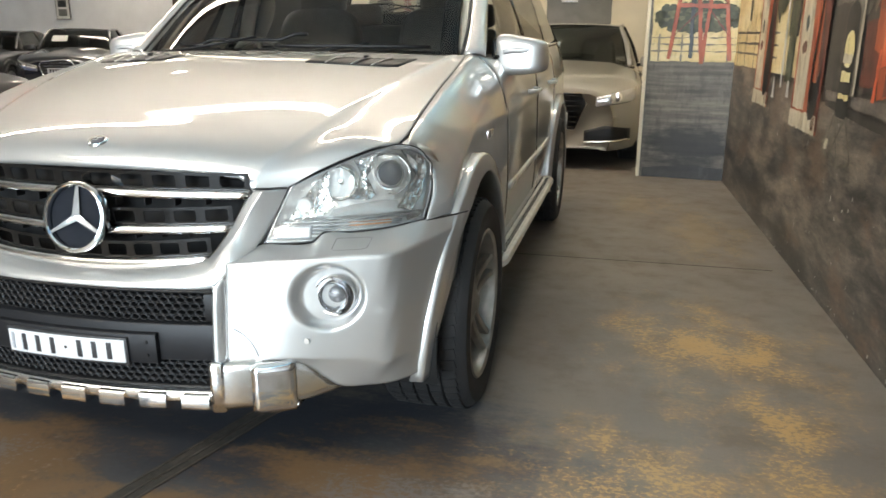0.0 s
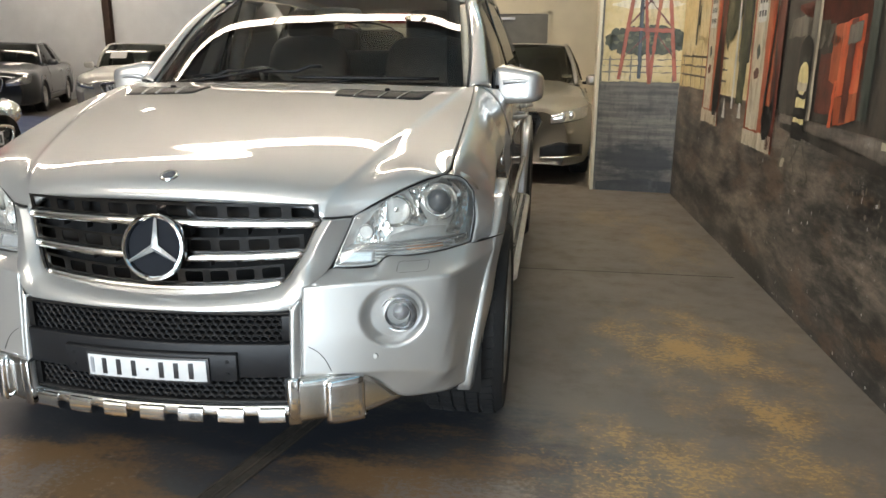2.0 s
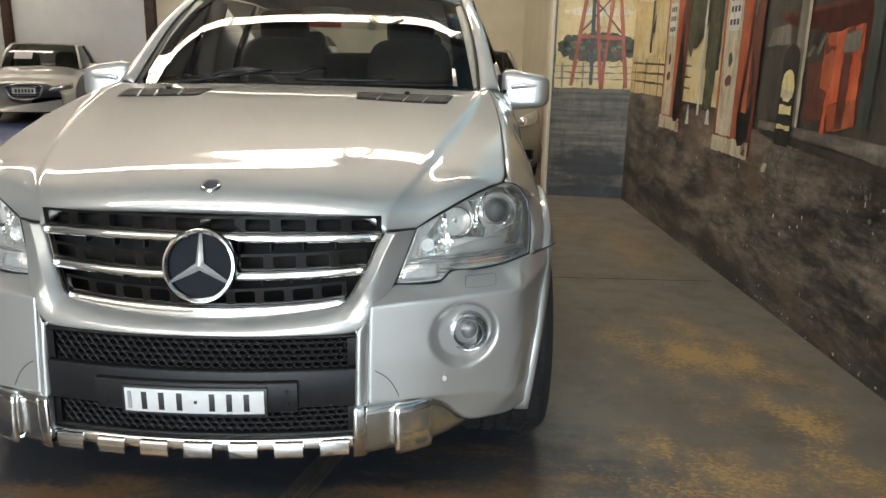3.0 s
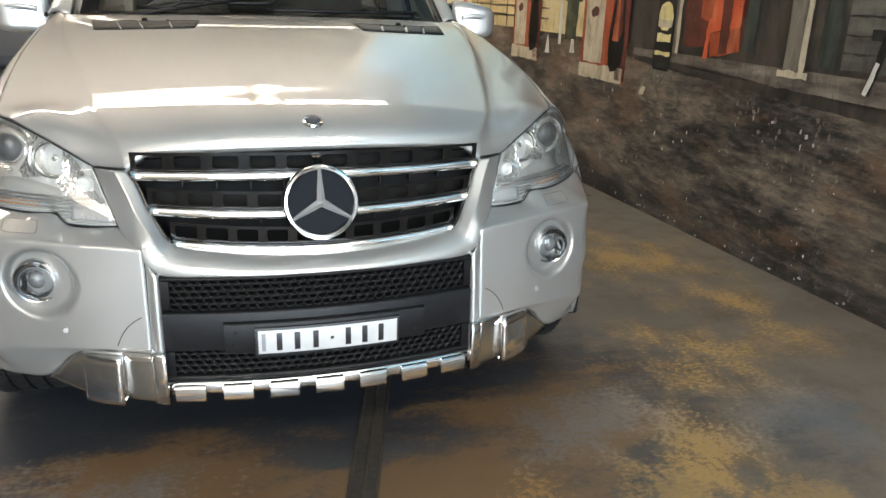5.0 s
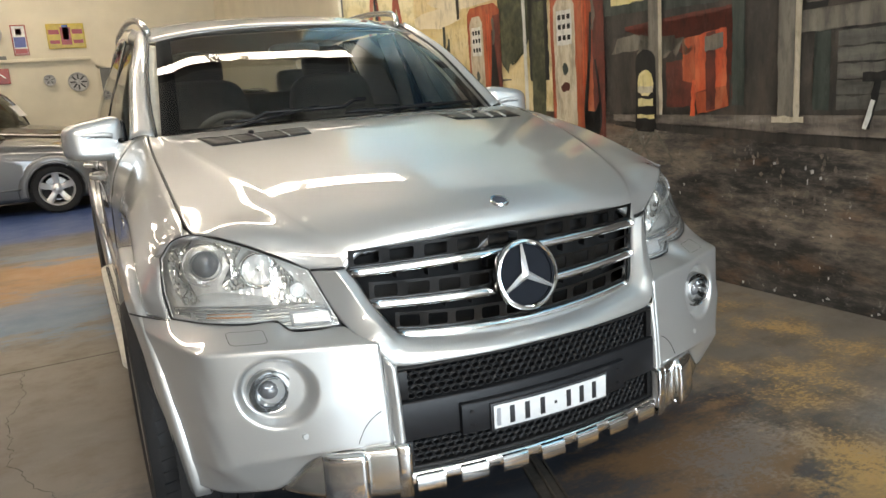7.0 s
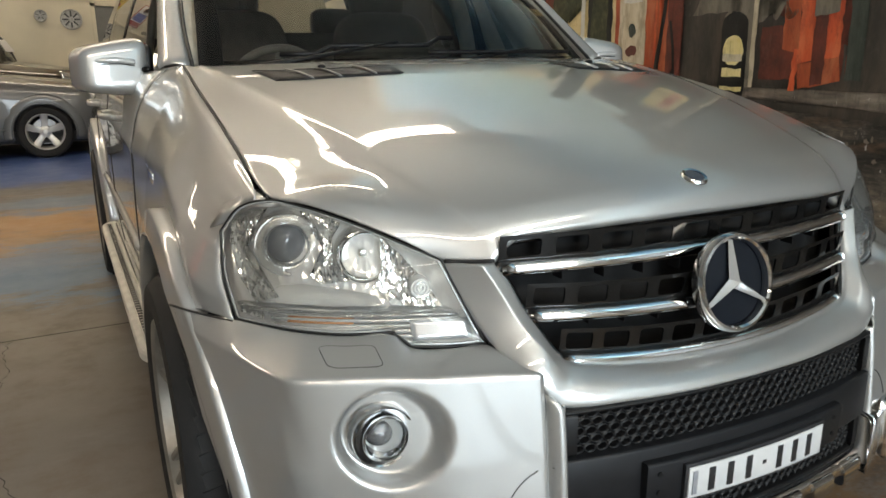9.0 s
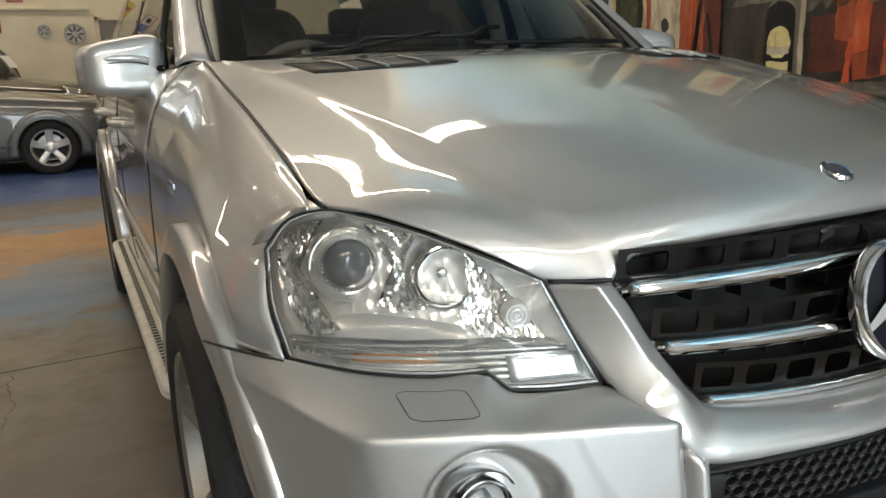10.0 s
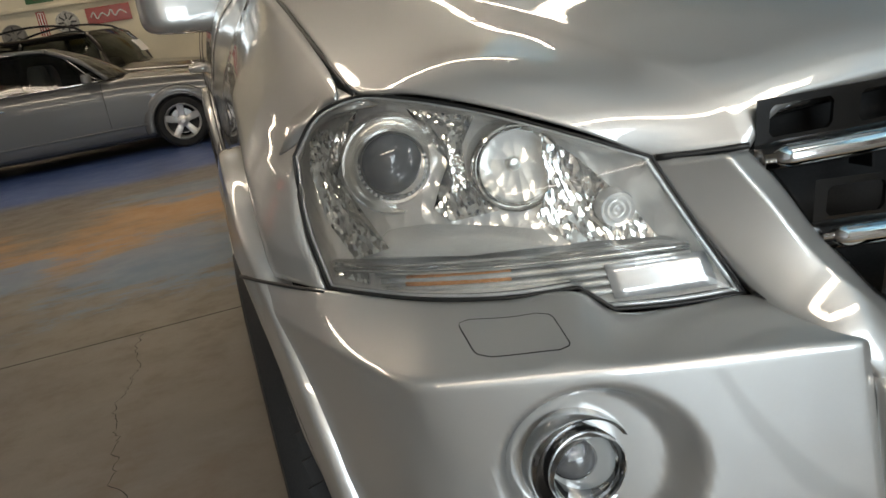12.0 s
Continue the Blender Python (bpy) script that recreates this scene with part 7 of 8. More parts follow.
def seat(x, y):
    st = rounded("seat", (x, y, 0.80), (0.26, 0.27, 0.11), SEAT, suv, "dark leather front seat", 0.4, 0.4)
    rounded("seat_back", (x, y + 0.27, 1.10), (0.25, 0.09, 0.34), SEAT, st, "", 0.45, 0.45, m=Matrix.Rotation(radians(-12), 4, "X"))
    rounded("headrest", (x, y + 0.36, 1.50), (0.14, 0.055, 0.095), SEAT, st, "", 0.5, 0.5)


for x in (-0.37, 0.37):
    seat(x, 2.35)
rounded("rear_bench", (0, 3.45, 1.00), (0.62, 0.14, 0.36), SEAT, suv, "dark rear bench", 0.35, 0.35)
for x in (-0.4, 0.4):
    rounded("headrest", (x, 3.50, 1.42), (0.13, 0.05, 0.08), SEAT, suv, "", 0.5, 0.5)
rounded("interior_mirror", (0.0, 2.02, 1.535), (0.125, 0.02, 0.038), simple("mirror_back_beige", (0.45, 0.42, 0.36), 0.5), suv, "beige interior mirror", 0.5, 0.5)
box("cabin_floor", (-0.80, 1.45, 0.50), (0.80, 4.55, 0.56), DASH, suv)
Ph = np.array([[(x, y, roof_line(max(2.1, y))[1] + 0.03 * (1 - (x / 0.66) ** 2) - 0.02) for x in np.linspace(-0.66, 0.66, 8)] for y in np.linspace(2.12, 4.4, 10)])
sheet("headlining", Ph, BEIGE, suv, "beige headlining")
for s in (1, -1):
    tube("pillar_lining", np.array([(0.72, 1.56, 1.21), (0.695, 1.80, 1.40), (0.655, 2.08, 1.58)]) * [s, 1, 1], 0.03, BEIGE, suv, "beige pillar lining", n=10, flat=0.6)
    tube("pillar_lining", np.array([(0.80, 2.50, 1.10), (0.765, 2.51, 1.35), (0.68, 2.52, 1.62)]) * [s, 1, 1], 0.045, BEIGE, suv, "beige pillar lining", n=10, flat=0.5)
    Pd = np.array([[(0.82, y, z) for z in (0.55, 0.9, 1.18)] for y in (1.5, 2.4, 3.4, 4.4)])
    sheet("door_lining", Pd, DASH, suv, side=s)

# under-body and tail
# near-black blocks carry the shade below the car and inside its nose
box("under_body", (-0.84, 0.36, 0.27), (0.84, 4.45, 0.40), UNLIT_BLACK, suv, bevel=0.02)
box("engine_bay", (-0.62, 0.32, 0.40), (0.62, 1.20, 0.86), UNLIT_BLACK, suv)
Pt = np.array([[(a * s, 4.66 + 0.05 * (1 - s * s), z) for s in np.linspace(-1, 1, 12)] for a, z in ((0.84, 0.45), (0.87, 0.8), (0.86, 1.25))])
sheet("tailgate", Pt, SILVER, suv, "silver tailgate")
Pr = np.array([[(a * s, y + 0.05 * (1 - s * s), z) for s in np.linspace(-1, 1, 12)] for a, y, z in ((0.84, 4.64, 1.25), (0.66, 4.46, 1.66))])
sheet("rear_window", Pr, TINTED, suv, "dark rear window", thick=0.0)


# ---------------------------------------------------------------- other parked cars
def heading(x, y, hx, hy):
    """Places a car built nose at the origin, nose towards -y, so that it faces (hx, hy)."""
    return Matrix.Translation((x, y, 0)) @ Matrix.Rotation(math.atan2(hx, -hy), 4, "Z")


HEADLAMP_GLASS = simple("lamp_glass", (0.62, 0.63, 0.64), 0.08, 0.75, 0.25, scale=40.0)
CABIN = simple("cabin_dark", (0.03, 0.03, 0.03), 0.8)
CAR_GLASS = glass("car_window", (0.30, 0.33, 0.32), 0.0, 1.5)


def parked_car(name, label, paint, at, L=4.8, W=0.91, hood=0.92, belt=0.93, roof=1.44, cowl=1.35, top0=2.05, top1=3.25, tail=4.1, deck=1.02, sill=0.20, R=0.325, rim=0.215, wy=0.92, wb=2.82, nose=0.72, lamp=(0.50, 0.80, 0.66, 0.74), grille=(0.34, 0.30, 0.68), intake=True, many=False, paper=False, rails=False, trim=SATIN):
    car = thing(name, label, "car", at=at)
    # plan and height along the car
    def half(y):
        e0, e1 = min(1.0, y / 0.55), min(1.0, (L - y) / 0.5)
        return W * (1 - 0.30 * (1 - e0) ** 2.2 - 0.22 * (1 - e1) ** 2.2)
    def crown(y):
        return lerp_table(y, [(0, nose), (0.10, nose + (hood - nose) * 0.45), (0.30, nose + (hood - nose) * 0.75), (cowl, hood + 0.08), (cowl + 0.05, belt), (tail, belt + 0.04), (tail + 0.1, deck), (L - 0.12, deck - 0.02), (L, deck - 0.18)])
    def shoulder(y):
        return lerp_table(y, [(0, nose - 0.02), (0.12, nose + (hood - nose) * 0.35), (0.45, nose + (hood - nose) * 0.8), (cowl, belt + 0.01), (tail, belt + 0.05), (L - 0.12, deck - 0.03), (L, deck - 0.16)])
    def resample(pts, n):
        p = np.array(pts)
        d = np.linspace(0, len(p) - 1, n)
        return [tuple(np.interp(d, range(len(p)), p[:, k])[i] for k in (0, 1)) for i in range(n)]
    n_prof = 0
    ys = np.r_[np.linspace(0, 0.4, 9), np.linspace(0.43, L - 0.4, 110), np.linspace(L - 0.3, L, 7)]
    rows = []
    for y in ys:
        w, c = half(y), crown(y)
        inset = 0.10 * max(0, 1 - y / 0.3) + 0.08 * max(0, 1 - (L - y) / 0.3)
        b = shoulder(y)
        key = [(w - 0.16, sill + 0.02), (w - 0.05, sill), (w - 0.015, sill + 0.10), (w, sill + 0.25), (w + 0.004, 0.55), (w - 0.002, b - 0.22), (w - 0.018, b - 0.13), (w - 0.05, b - 0.06), (w - 0.11, b - 0.015), (w * 0.62, c + 0.012), (w * 0.3, c + 0.028), (0, c + 0.034)]
        prof = [key[0]]
        for p0, p1 in zip(key, key[1:]):
            k = max(1, int(math.hypot(p1[0] - p0[0], p1[1] - p0[1]) / 0.030)) if p0[0] > w - 0.12 else 2
            prof += [(p0[0] + (p1[0] - p0[0]) * i / k, p0[1] + (p1[1] - p0[1]) * i / k) for i in range(1, k + 1)]
        prof = prof if len(rows) == 0 else resample(prof, n_prof)
        n_prof = len(prof) if len(rows) == 0 else n_prof
        h = np.array([(a, y, max(z, sill)) for a, z in prof])
        rows.append(np.vstack([h, (h * [-1, 1, 1])[-2::-1]]))
    P = np.array(rows)
    wheels = (wy, wy + wb)
    def keep(c):
        return not (abs(c[0]) > W - 0.14 and c[2] < R * 2.2 and any(math.hypot(c[1] - q, c[2] - R) < R + 0.035 for q in wheels))
    m, n, _ = P.shape
    body_f = [q for q in grid_faces(m, n) if keep(P.reshape(-1, 3)[list(q)].mean(0))]
    body = mesh_part("body", np.vstack([P.reshape(-1, 3)]), body_f + [tuple(range(n))], paint, car, "painted body", thick=0.0)
    box("floor_pan", (-W + 0.12, 0.25, sill - 0.02), (W - 0.12, L - 0.25, sill + 0.12), CABIN, car)
    for s in (1, -1):
        for q in wheels:
            lip = [(s * (W + 0.004), q - (R + 0.035) * math.cos(t), R + (R + 0.035) * math.sin(t)) for t in np.linspace(-0.25, math.pi + 0.25, 26)]
            tube("arch_lip", lip, 0.016, CABIN if many else paint, car, seg=6)
            ring = np.array([[(W + d, q - r * math.cos(t), R + r * math.sin(t)) for r, d in ((R + 0.028, -0.05), (R + 0.027, 0.001), (R + 0.034, 0.006), (R + 0.07, 0.005), (R + 0.13, 0.001), (R + 0.14, -0.012))] for t in np.linspace(-0.25, math.pi + 0.25, 30)])
            ring[:, :, 2] = np.maximum(ring[:, :, 2], sill + 0.02)
            sheet("wing_edge", ring, BLACK_PLASTIC if many else paint, car, side=s, thick=0.002)
            AL = np.array([[(W - 0.03 - d, q - r * math.cos(t), R + r * math.sin(t)) for d, r in ((0.0, R + 0.035), (0.28, R + 0.035), (0.285, 0.02))] for t in np.linspace(-0.2, math.pi + 0.2, 18)])
            sheet("arch_liner", AL, CABIN, car, side=s)
            wheel("wheel", None, R, 0.22, rim, car, "silver alloy wheel with black tyre", spokes=10 if many else 5, twin=many, alloy=DULL_RIM if many else RIM, m=Matrix.Translation((s * (W - 0.115), q, R)) @ Matrix.Rotation(0 if s > 0 else math.pi, 4, "Z"))
    # glasshouse
    rw = W - 0.30
    def ws(t, s):
        lo = np.array([s * (W - 0.17), cowl + 0.22 * s * s, belt + 0.03 + (hood + 0.07 - belt) * (1 - s * s)])
        hi = np.array([s * rw, top0 + 0.06 * s * s, roof - 0.035 + 0.025 * (1 - s * s)])
        return lo + (hi - lo) * t + np.array([0, -0.03, 0.035]) * math.sin(math.pi * t)
    G = np.array([[ws(t, s) for s in np.linspace(-1, 1, 17)] for t in np.linspace(0, 1, 9)])
    screen = sheet("windscreen", G, CAR_GLASS, car, "curved windscreen", thick=0.0)
    def rs(t, s):
        hi = np.array([s * (rw - 0.01), top1 - 0.05 * s * s, roof - 0.05 + 0.025 * (1 - s * s)])
        lo = np.array([s * (W - 0.19), tail - 0.12 * s * s, max(deck, belt + 0.03) + 0.0])
        return hi + (lo - hi) * t + np.array([0, 0.02, 0.03]) * math.sin(math.pi * t)
    sheet("rear_screen", np.array([[rs(t, s) for s in np.linspace(-1, 1, 13)] for t in np.linspace(0, 1, 7)]), CAR_GLASS, car, "rear window", thick=0.0)
    roofP = []
    for t in np.linspace(0, 1, 12):
        y = top0 + (top1 - top0) * t
        roofP.append([(s * rw * 1.01, y + 0.06 * s * s * (1 - t) - 0.05 * s * s * t, roof - 0.035 - 0.015 * t + 0.03 * math.sin(math.pi * t) + 0.028 * (1 - abs(s) ** 2.4)) for s in np.linspace(-1, 1, 17)])
    sheet("roof", np.array(roofP), paint, car, "painted roof", thick=0.004)
    for s in (1, -1):
        lowc = spline([(W - 0.15, cowl + 0.26, belt + 0.02), (W - 0.085, cowl + 0.7, belt + 0.015), (W - 0.075, (cowl + tail) / 2, belt + 0.02), (W - 0.10, tail - 0.35, belt + 0.05), (W - 0.17, tail - 0.12, belt + 0.06)], 26)
        upc = spline([(rw + 0.105, cowl + 0.28 + (top0 - cowl) * 0.15, belt + 0.08), (rw + 0.03, top0 - 0.02, roof - 0.075), (rw + 0.035, (top0 + top1) / 2, roof - 0.03), (rw + 0.02, top1 - 0.05, roof - 0.07), (W - 0.19, tail - 0.16, belt + 0.10)], 26)
        mid = (lowc + upc) / 2 + [0.018, 0, 0]
        sheet("side_window", np.stack([lowc, mid, upc]), CAR_GLASS, car, "dark side window", side=s, thick=0.0)
        tube("window_trim", np.vstack([lowc, upc[::-1]]) * [s, 1, 1], 0.011, trim, car, "bright window trim", closed=True, seg=6)
        tube("a_pillar", np.array([(W - 0.155, cowl + 0.21, belt + 0.03), ((W - 0.155 + rw) / 2 + 0.015, (cowl + 0.2 + top0) / 2, (belt + roof) / 2 + 0.035), (rw + 0.012, top0 + 0.05, roof - 0.045)]) * [s, 1, 1], 0.028, paint, car, n=12, seg=8)
        tube("cant_rail", np.array([(rw + 0.012, top0 + 0.05, roof - 0.045), (rw + 0.022, (top0 + top1) / 2, roof - 0.012), (rw + 0.008, top1, roof - 0.055), (W - 0.19, tail - 0.10, belt + 0.075)]) * [s, 1, 1], 0.026, paint, car, n=24, seg=8)
        bp = lowc[13] * 1.0
        up = upc[13]
        tube("b_pillar", np.array([bp, (bp + up) / 2 + [0.02, 0, 0], up]) * [s, 1, 1], 0.034, BLACK_GLOSS, car, n=6, seg=6)
        shell = rounded("mirror", (s * (W + 0.06), cowl + 0.42, belt + 0.07), (0.10, 0.06, 0.065), paint, car, "door mirror", 0.6, 0.6, 18, 10)
        tube("mirror_foot", [(s * (W - 0.08), cowl + 0.44, belt + 0.03), (s * W, cowl + 0.43, belt + 0.04)], 0.02, BLACK_PLASTIC, shell, seg=6)
        for y in ((cowl + tail) / 2 + 0.16, (cowl + tail) / 2 + 1.02):
            if y < tail - 0.1:
                tube("door_handle", [(s * (W - 0.012), y - 0.10, belt - 0.14), (s * (W + 0.022), y - 0.07, belt - 0.138), (s * (W + 0.022), y + 0.07, belt - 0.132), (s * (W - 0.012), y + 0.10, belt - 0.13)], 0.013, trim, car, "door handle", n=10, seg=6)
        for y in (cowl + 0.30, (cowl + tail) / 2 + 0.30, tail - 0.22):
            tube("door_gap", [(s * (W + 0.001), y, z) for z in (sill + 0.2, 0.5, 0.62)] + [(s * (W - 0.006), y, belt - 0.16), (s * (W - 0.05), y, belt - 0.02)], 0.004, SEAL, car, seg=5)
        tube("sill_line", [(s * (W + 0.001), y, sill + 0.17) for y in np.linspace(wy + R + 0.1, wy + wb - R - 0.1, 12)], 0.012, paint, car, seg=6)
        # headlamp: a lens that hugs the nose, with a projector behind
        a0, a1, z0, z1 = lamp
        Lp = []
        for v in np.linspace(0, 1, 8):
            row = []
            for u in np.linspace(0, 1, 12):
                a = a0 + (a1 - a0) * u
                z = z0 + (z1 - z0) * v * (0.75 + 0.35 * u) + 0.05 * u
                # depth of the nose at this place across
                yy = np.interp(a, [half(t) - 0.03 for t in np.linspace(0.0, 0.6, 20)], np.linspace(0.0, 0.6, 20)) if a > half(0) - 0.03 else 0.0
                row.append((a, yy - 0.012 - 0.02 * math.sin(math.pi * v) + 0.16 * max(0, z - nose), z))
            Lp.append(row)
        c = np.array(Lp)[4, 6]
        if many:
            c = np.array([0.56, 0.06, 0.80])
            hl = rounded("headlamp", (s * c[0], 0.13, c[2]), (0.135, 0.15, 0.115), REFLECTOR, car, "large oval headlamp", 0.9, 0.9, 28, 18)
            ring = [(s * (c[0] + 0.135 * math.cos(a)), 0.10 + 0.05 * (math.cos(a) > 0) * math.cos(a), c[2] + 0.115 * math.sin(a)) for a in np.linspace(0, 2 * math.pi, 28, endpoint=False)]
            tube("lamp_ring", ring, 0.010, CHROME, hl, "chrome lamp ring", closed=True, seg=6)
            c = c + [0, -0.06, 0]
        else:
            hl = sheet("headlamp", np.array(Lp), HEADLAMP_GLASS, car, "bright headlamp", side=s, thick=0.01)
        rounded("lamp_projector", (s * c[0], c[1] - 0.008, c[2]), (0.045, 0.022, 0.045), CHROME, hl, "", 1, 1, 16, 10)
        if intake:
            def nose_y(a):
                return np.interp(a, [half(t) for t in np.linspace(0.0, 0.55, 24)], np.linspace(0.0, 0.55, 24)) if a > half(0) else 0.0
            mouth = np.array([[(a, nose_y(a) - 0.010, 0.285 + (0.155 - 0.10 * abs(u - 0.45)) * v + 0.03 * u) for u, a in zip(np.linspace(0, 1, 14), np.linspace(0.36, 0.80, 14))] for v in np.linspace(0, 1, 5)])
            sheet("bumper_intake", mouth, BLACK_PLASTIC, car, "dark bumper intake", side=s, thick=0.012)
            tube("intake_blade", mouth[0] * [s, 1, 1] + [0, -0.006, -0.006], 0.011, trim, car, "bright blade", seg=6)
    # grille: frame, slats, plate
    gw, g0, g1 = grille
    fr = [(-gw * 0.86, -0.006, g1), (gw * 0.86, -0.006, g1), (gw, -0.014, (g0 + g1) / 2 + 0.08), (gw * 0.72, -0.008, g0), (-gw * 0.72, -0.008, g0), (-gw, -0.014, (g0 + g1) / 2 + 0.08)]
    gr = tube("grille", fr, 0.016 if not intake else 0.006, trim, car, "grille with bright frame", closed=True, n=None if intake else 48, seg=8)
    well = bmesh.new()
    face = [well.verts.new((x * 0.985, -0.003, z)) for x, _, z in fr]
    back = [well.verts.new((x * 0.985, 0.03, z)) for x, _, z in fr]
    well.faces.new(face)
    for i in range(6):
        well.faces.new((face[i], back[i], back[(i + 1) % 6], face[(i + 1) % 6]))
    bmesh.ops.recalc_face_normals(well, faces=well.faces)
    part("grille_well", well, BLACK_GLOSS if intake else CABIN, gr)
    k = max(3, int((g1 - g0) / 0.05))
    for i in range(k):
        z = g0 + (g1 - g0) * (i + 0.5) / k
        w = gw * (0.72 + 0.2 * (i + 0.5) / k)
        tube("slat", [(-w, -0.006, z), (0, -0.012, z), (w, -0.006, z)], 0.007, trim if not intake else BLACK_GLOSS, gr, n=8, seg=6)
    pl = box("number_plate", (-0.19, -0.03, g0 + 0.06), (0.19, -0.018, g0 + 0.17), WHITE_PLATE, car, "white number plate with dark bars", bevel=0.003)
    for i in range(6):
        x = -0.145 + i * 0.054
        box("character_bar", (x, -0.033, g0 + 0.082), (x + 0.034, -0.030, g0 + 0.148), PLATE_INK, pl)
    # seats seen through the glass, and a sale card on the windscreen
    for x in (-0.36, 0.36):
        rounded("seat", (x, top0 + 0.25, 0.95), (0.22, 0.11, 0.34), SEAT, car, "dark seat", 0.5, 0.5, 16, 10)
    box("dashboard", (-W + 0.2, cowl + 0.25, belt - 0.12), (W - 0.2, cowl + 0.62, belt - 0.005), CABIN, car, bevel=0.03)
    if paper:
        card = box("sale_card", (-0.16, -0.004, -0.11), (0.16, 0.004, 0.11), PAPER, car, "white sale card behind the windscreen")
        d = ws(0.6, -0.35) - ws(0.2, -0.35)
        card.matrix_basis = Matrix.Translation(Vector(ws(0.38, 0.55 * (paper if abs(paper) <= 1 else 1))) + Vector((0, -0.01, 0.012))) @ Matrix.Rotation(math.atan2(d[2], d[1]) - math.pi / 2, 4, "X")
    if rails:
        for s in (1, -1):
            tube("roof_rail", np.array([(rw - 0.02, top0 + 0.12, roof - 0.01), (rw - 0.02, top0 + 0.2, roof + 0.05), (rw - 0.02, top1 - 0.1, roof + 0.05), (rw - 0.02, top1, roof - 0.01)]) * [s, 1, 1], 0.018, BLACK_PLASTIC, car, "black roof rail", n=16, seg=6)
    return car


PAINT_TAUPE = car_paint("taupe_metallic", (0.36, 0.345, 0.30), 0.6, 0.38)
PAINT_BLACK = car_paint("black_paint", (0.004, 0.004, 0.005), 0.0, 0.3, ior=1.4)
for key, value in (("Coat Weight", 0.55), ("Specular IOR Level", 0.1)):
    PAINT_BLACK.node_tree.nodes["Principled BSDF"].inputs[key].default_value = value
PAINT_SLATE = car_paint("slate_metallic", (0.085, 0.095, 0.105), 0.6, 0.3)
PAINT_WHITE = car_paint("pearl_white", (0.62, 0.61, 0.56), 0.1, 0.35)
PAINT_SILVER2 = car_paint("silver_blue_metallic", (0.125, 0.13, 0.132), 0.45, 0.5, ior=1.5)
PAINT_BROWN = car_paint("dark_brown_metallic", (0.035, 0.026, 0.02), 0.5, 0.3)
PAINT_CHARCOAL = car_paint("charcoal_metallic", (0.03, 0.033, 0.037), 0.5, 0.3)

parked_car("sedan", "taupe metallic sedan with tall black grille, behind the off-roader", PAINT_TAUPE, heading(0.66, 5.95, 0, -1), L=4.9, W=0.91, hood=0.93, belt=0.95, roof=1.45, nose=0.74, lamp=(0.46, 0.84, 0.63, 0.755), grille=(0.37, 0.40, 0.76))
parked_car("hatchback", "small black hatchback with ten-spoke wheels and round headlamps", PAINT_BLACK, heading(-3.42, 3.62, 0.96, 0.22), L=3.72, W=0.84, hood=0.97, belt=0.97, roof=1.41, cowl=1.08, top0=1.52, top1=3.05, tail=3.55, deck=1.0, nose=0.78, R=0.315, rim=0.222, wy=0.66, wb=2.46, lamp=(0.42, 0.72, 0.66, 0.86), grille=(0.40, 0.50, 0.70), intake=False, many=True, trim=CHROME)
parked_car("sedan", "slate grey sedan with chrome grille and sale card", PAINT_SLATE, heading(-10.15, 12.0, 0.42, -0.91), L=4.9, W=0.92, hood=0.93, belt=0.96, nose=0.74, lamp=(0.38, 0.82, 0.56, 0.73), grille=(0.33, 0.46, 0.76), intake=False, paper=-0.8, trim=CHROME)
parked_car("sedan", "pearl white sedan with sale card, against the white wall", PAINT_WHITE, heading(-7.15, 11.75, 0.30, -0.95), L=4.6, W=0.88, hood=0.90, belt=0.93, nose=0.70, lamp=(0.42, 0.78, 0.58, 0.68), grille=(0.30, 0.48, 0.70), intake=False, paper=-0.8, trim=CHROME)
parked_car("sedan", "silver executive sedan seen side-on with five-spoke wheels", PAINT_SILVER2, heading(-0.42, 10.62, 1, 0.0), L=4.86, W=0.93, hood=0.93, belt=0.96, roof=1.47, nose=0.70, cowl=1.42, top0=2.2, R=0.325, rim=0.222, wy=0.88, trim=CHROME)
parked_car("suv", "dark brown off-roader with roof rails and sale card", PAINT_BROWN, heading(-0.60, 12.2, 0.93, -0.37), L=4.3, W=0.90, hood=1.06, belt=1.10, roof=1.72, cowl=1.20, top0=1.65, top1=3.7, tail=4.15, deck=1.15, nose=0.95, R=0.36, rim=0.23, wy=0.82, wb=2.62, lamp=(0.50, 0.76, 0.84, 0.96), grille=(0.40, 0.70, 0.90), intake=False, paper=0.9, rails=True, trim=BLACK_PLASTIC)
parked_car("coupe", "dark charcoal coupe beside the red kiosk", PAINT_CHARCOAL, heading(-12.2, 11.2, 0.30, -0.95), L=4.6, W=0.91, hood=0.90, belt=0.95, roof=1.38, intake=False)


# ---------------------------------------------------------------- red telephone kiosk
KIOSK_RED = simple("kiosk_red", (0.52, 0.012, 0.014), 0.28, 0.0, 0.08, coat=0.4)
SIGN_YELLOW = simple("kiosk_sign_yellow", (0.62, 0.40, 0.03), 0.4)


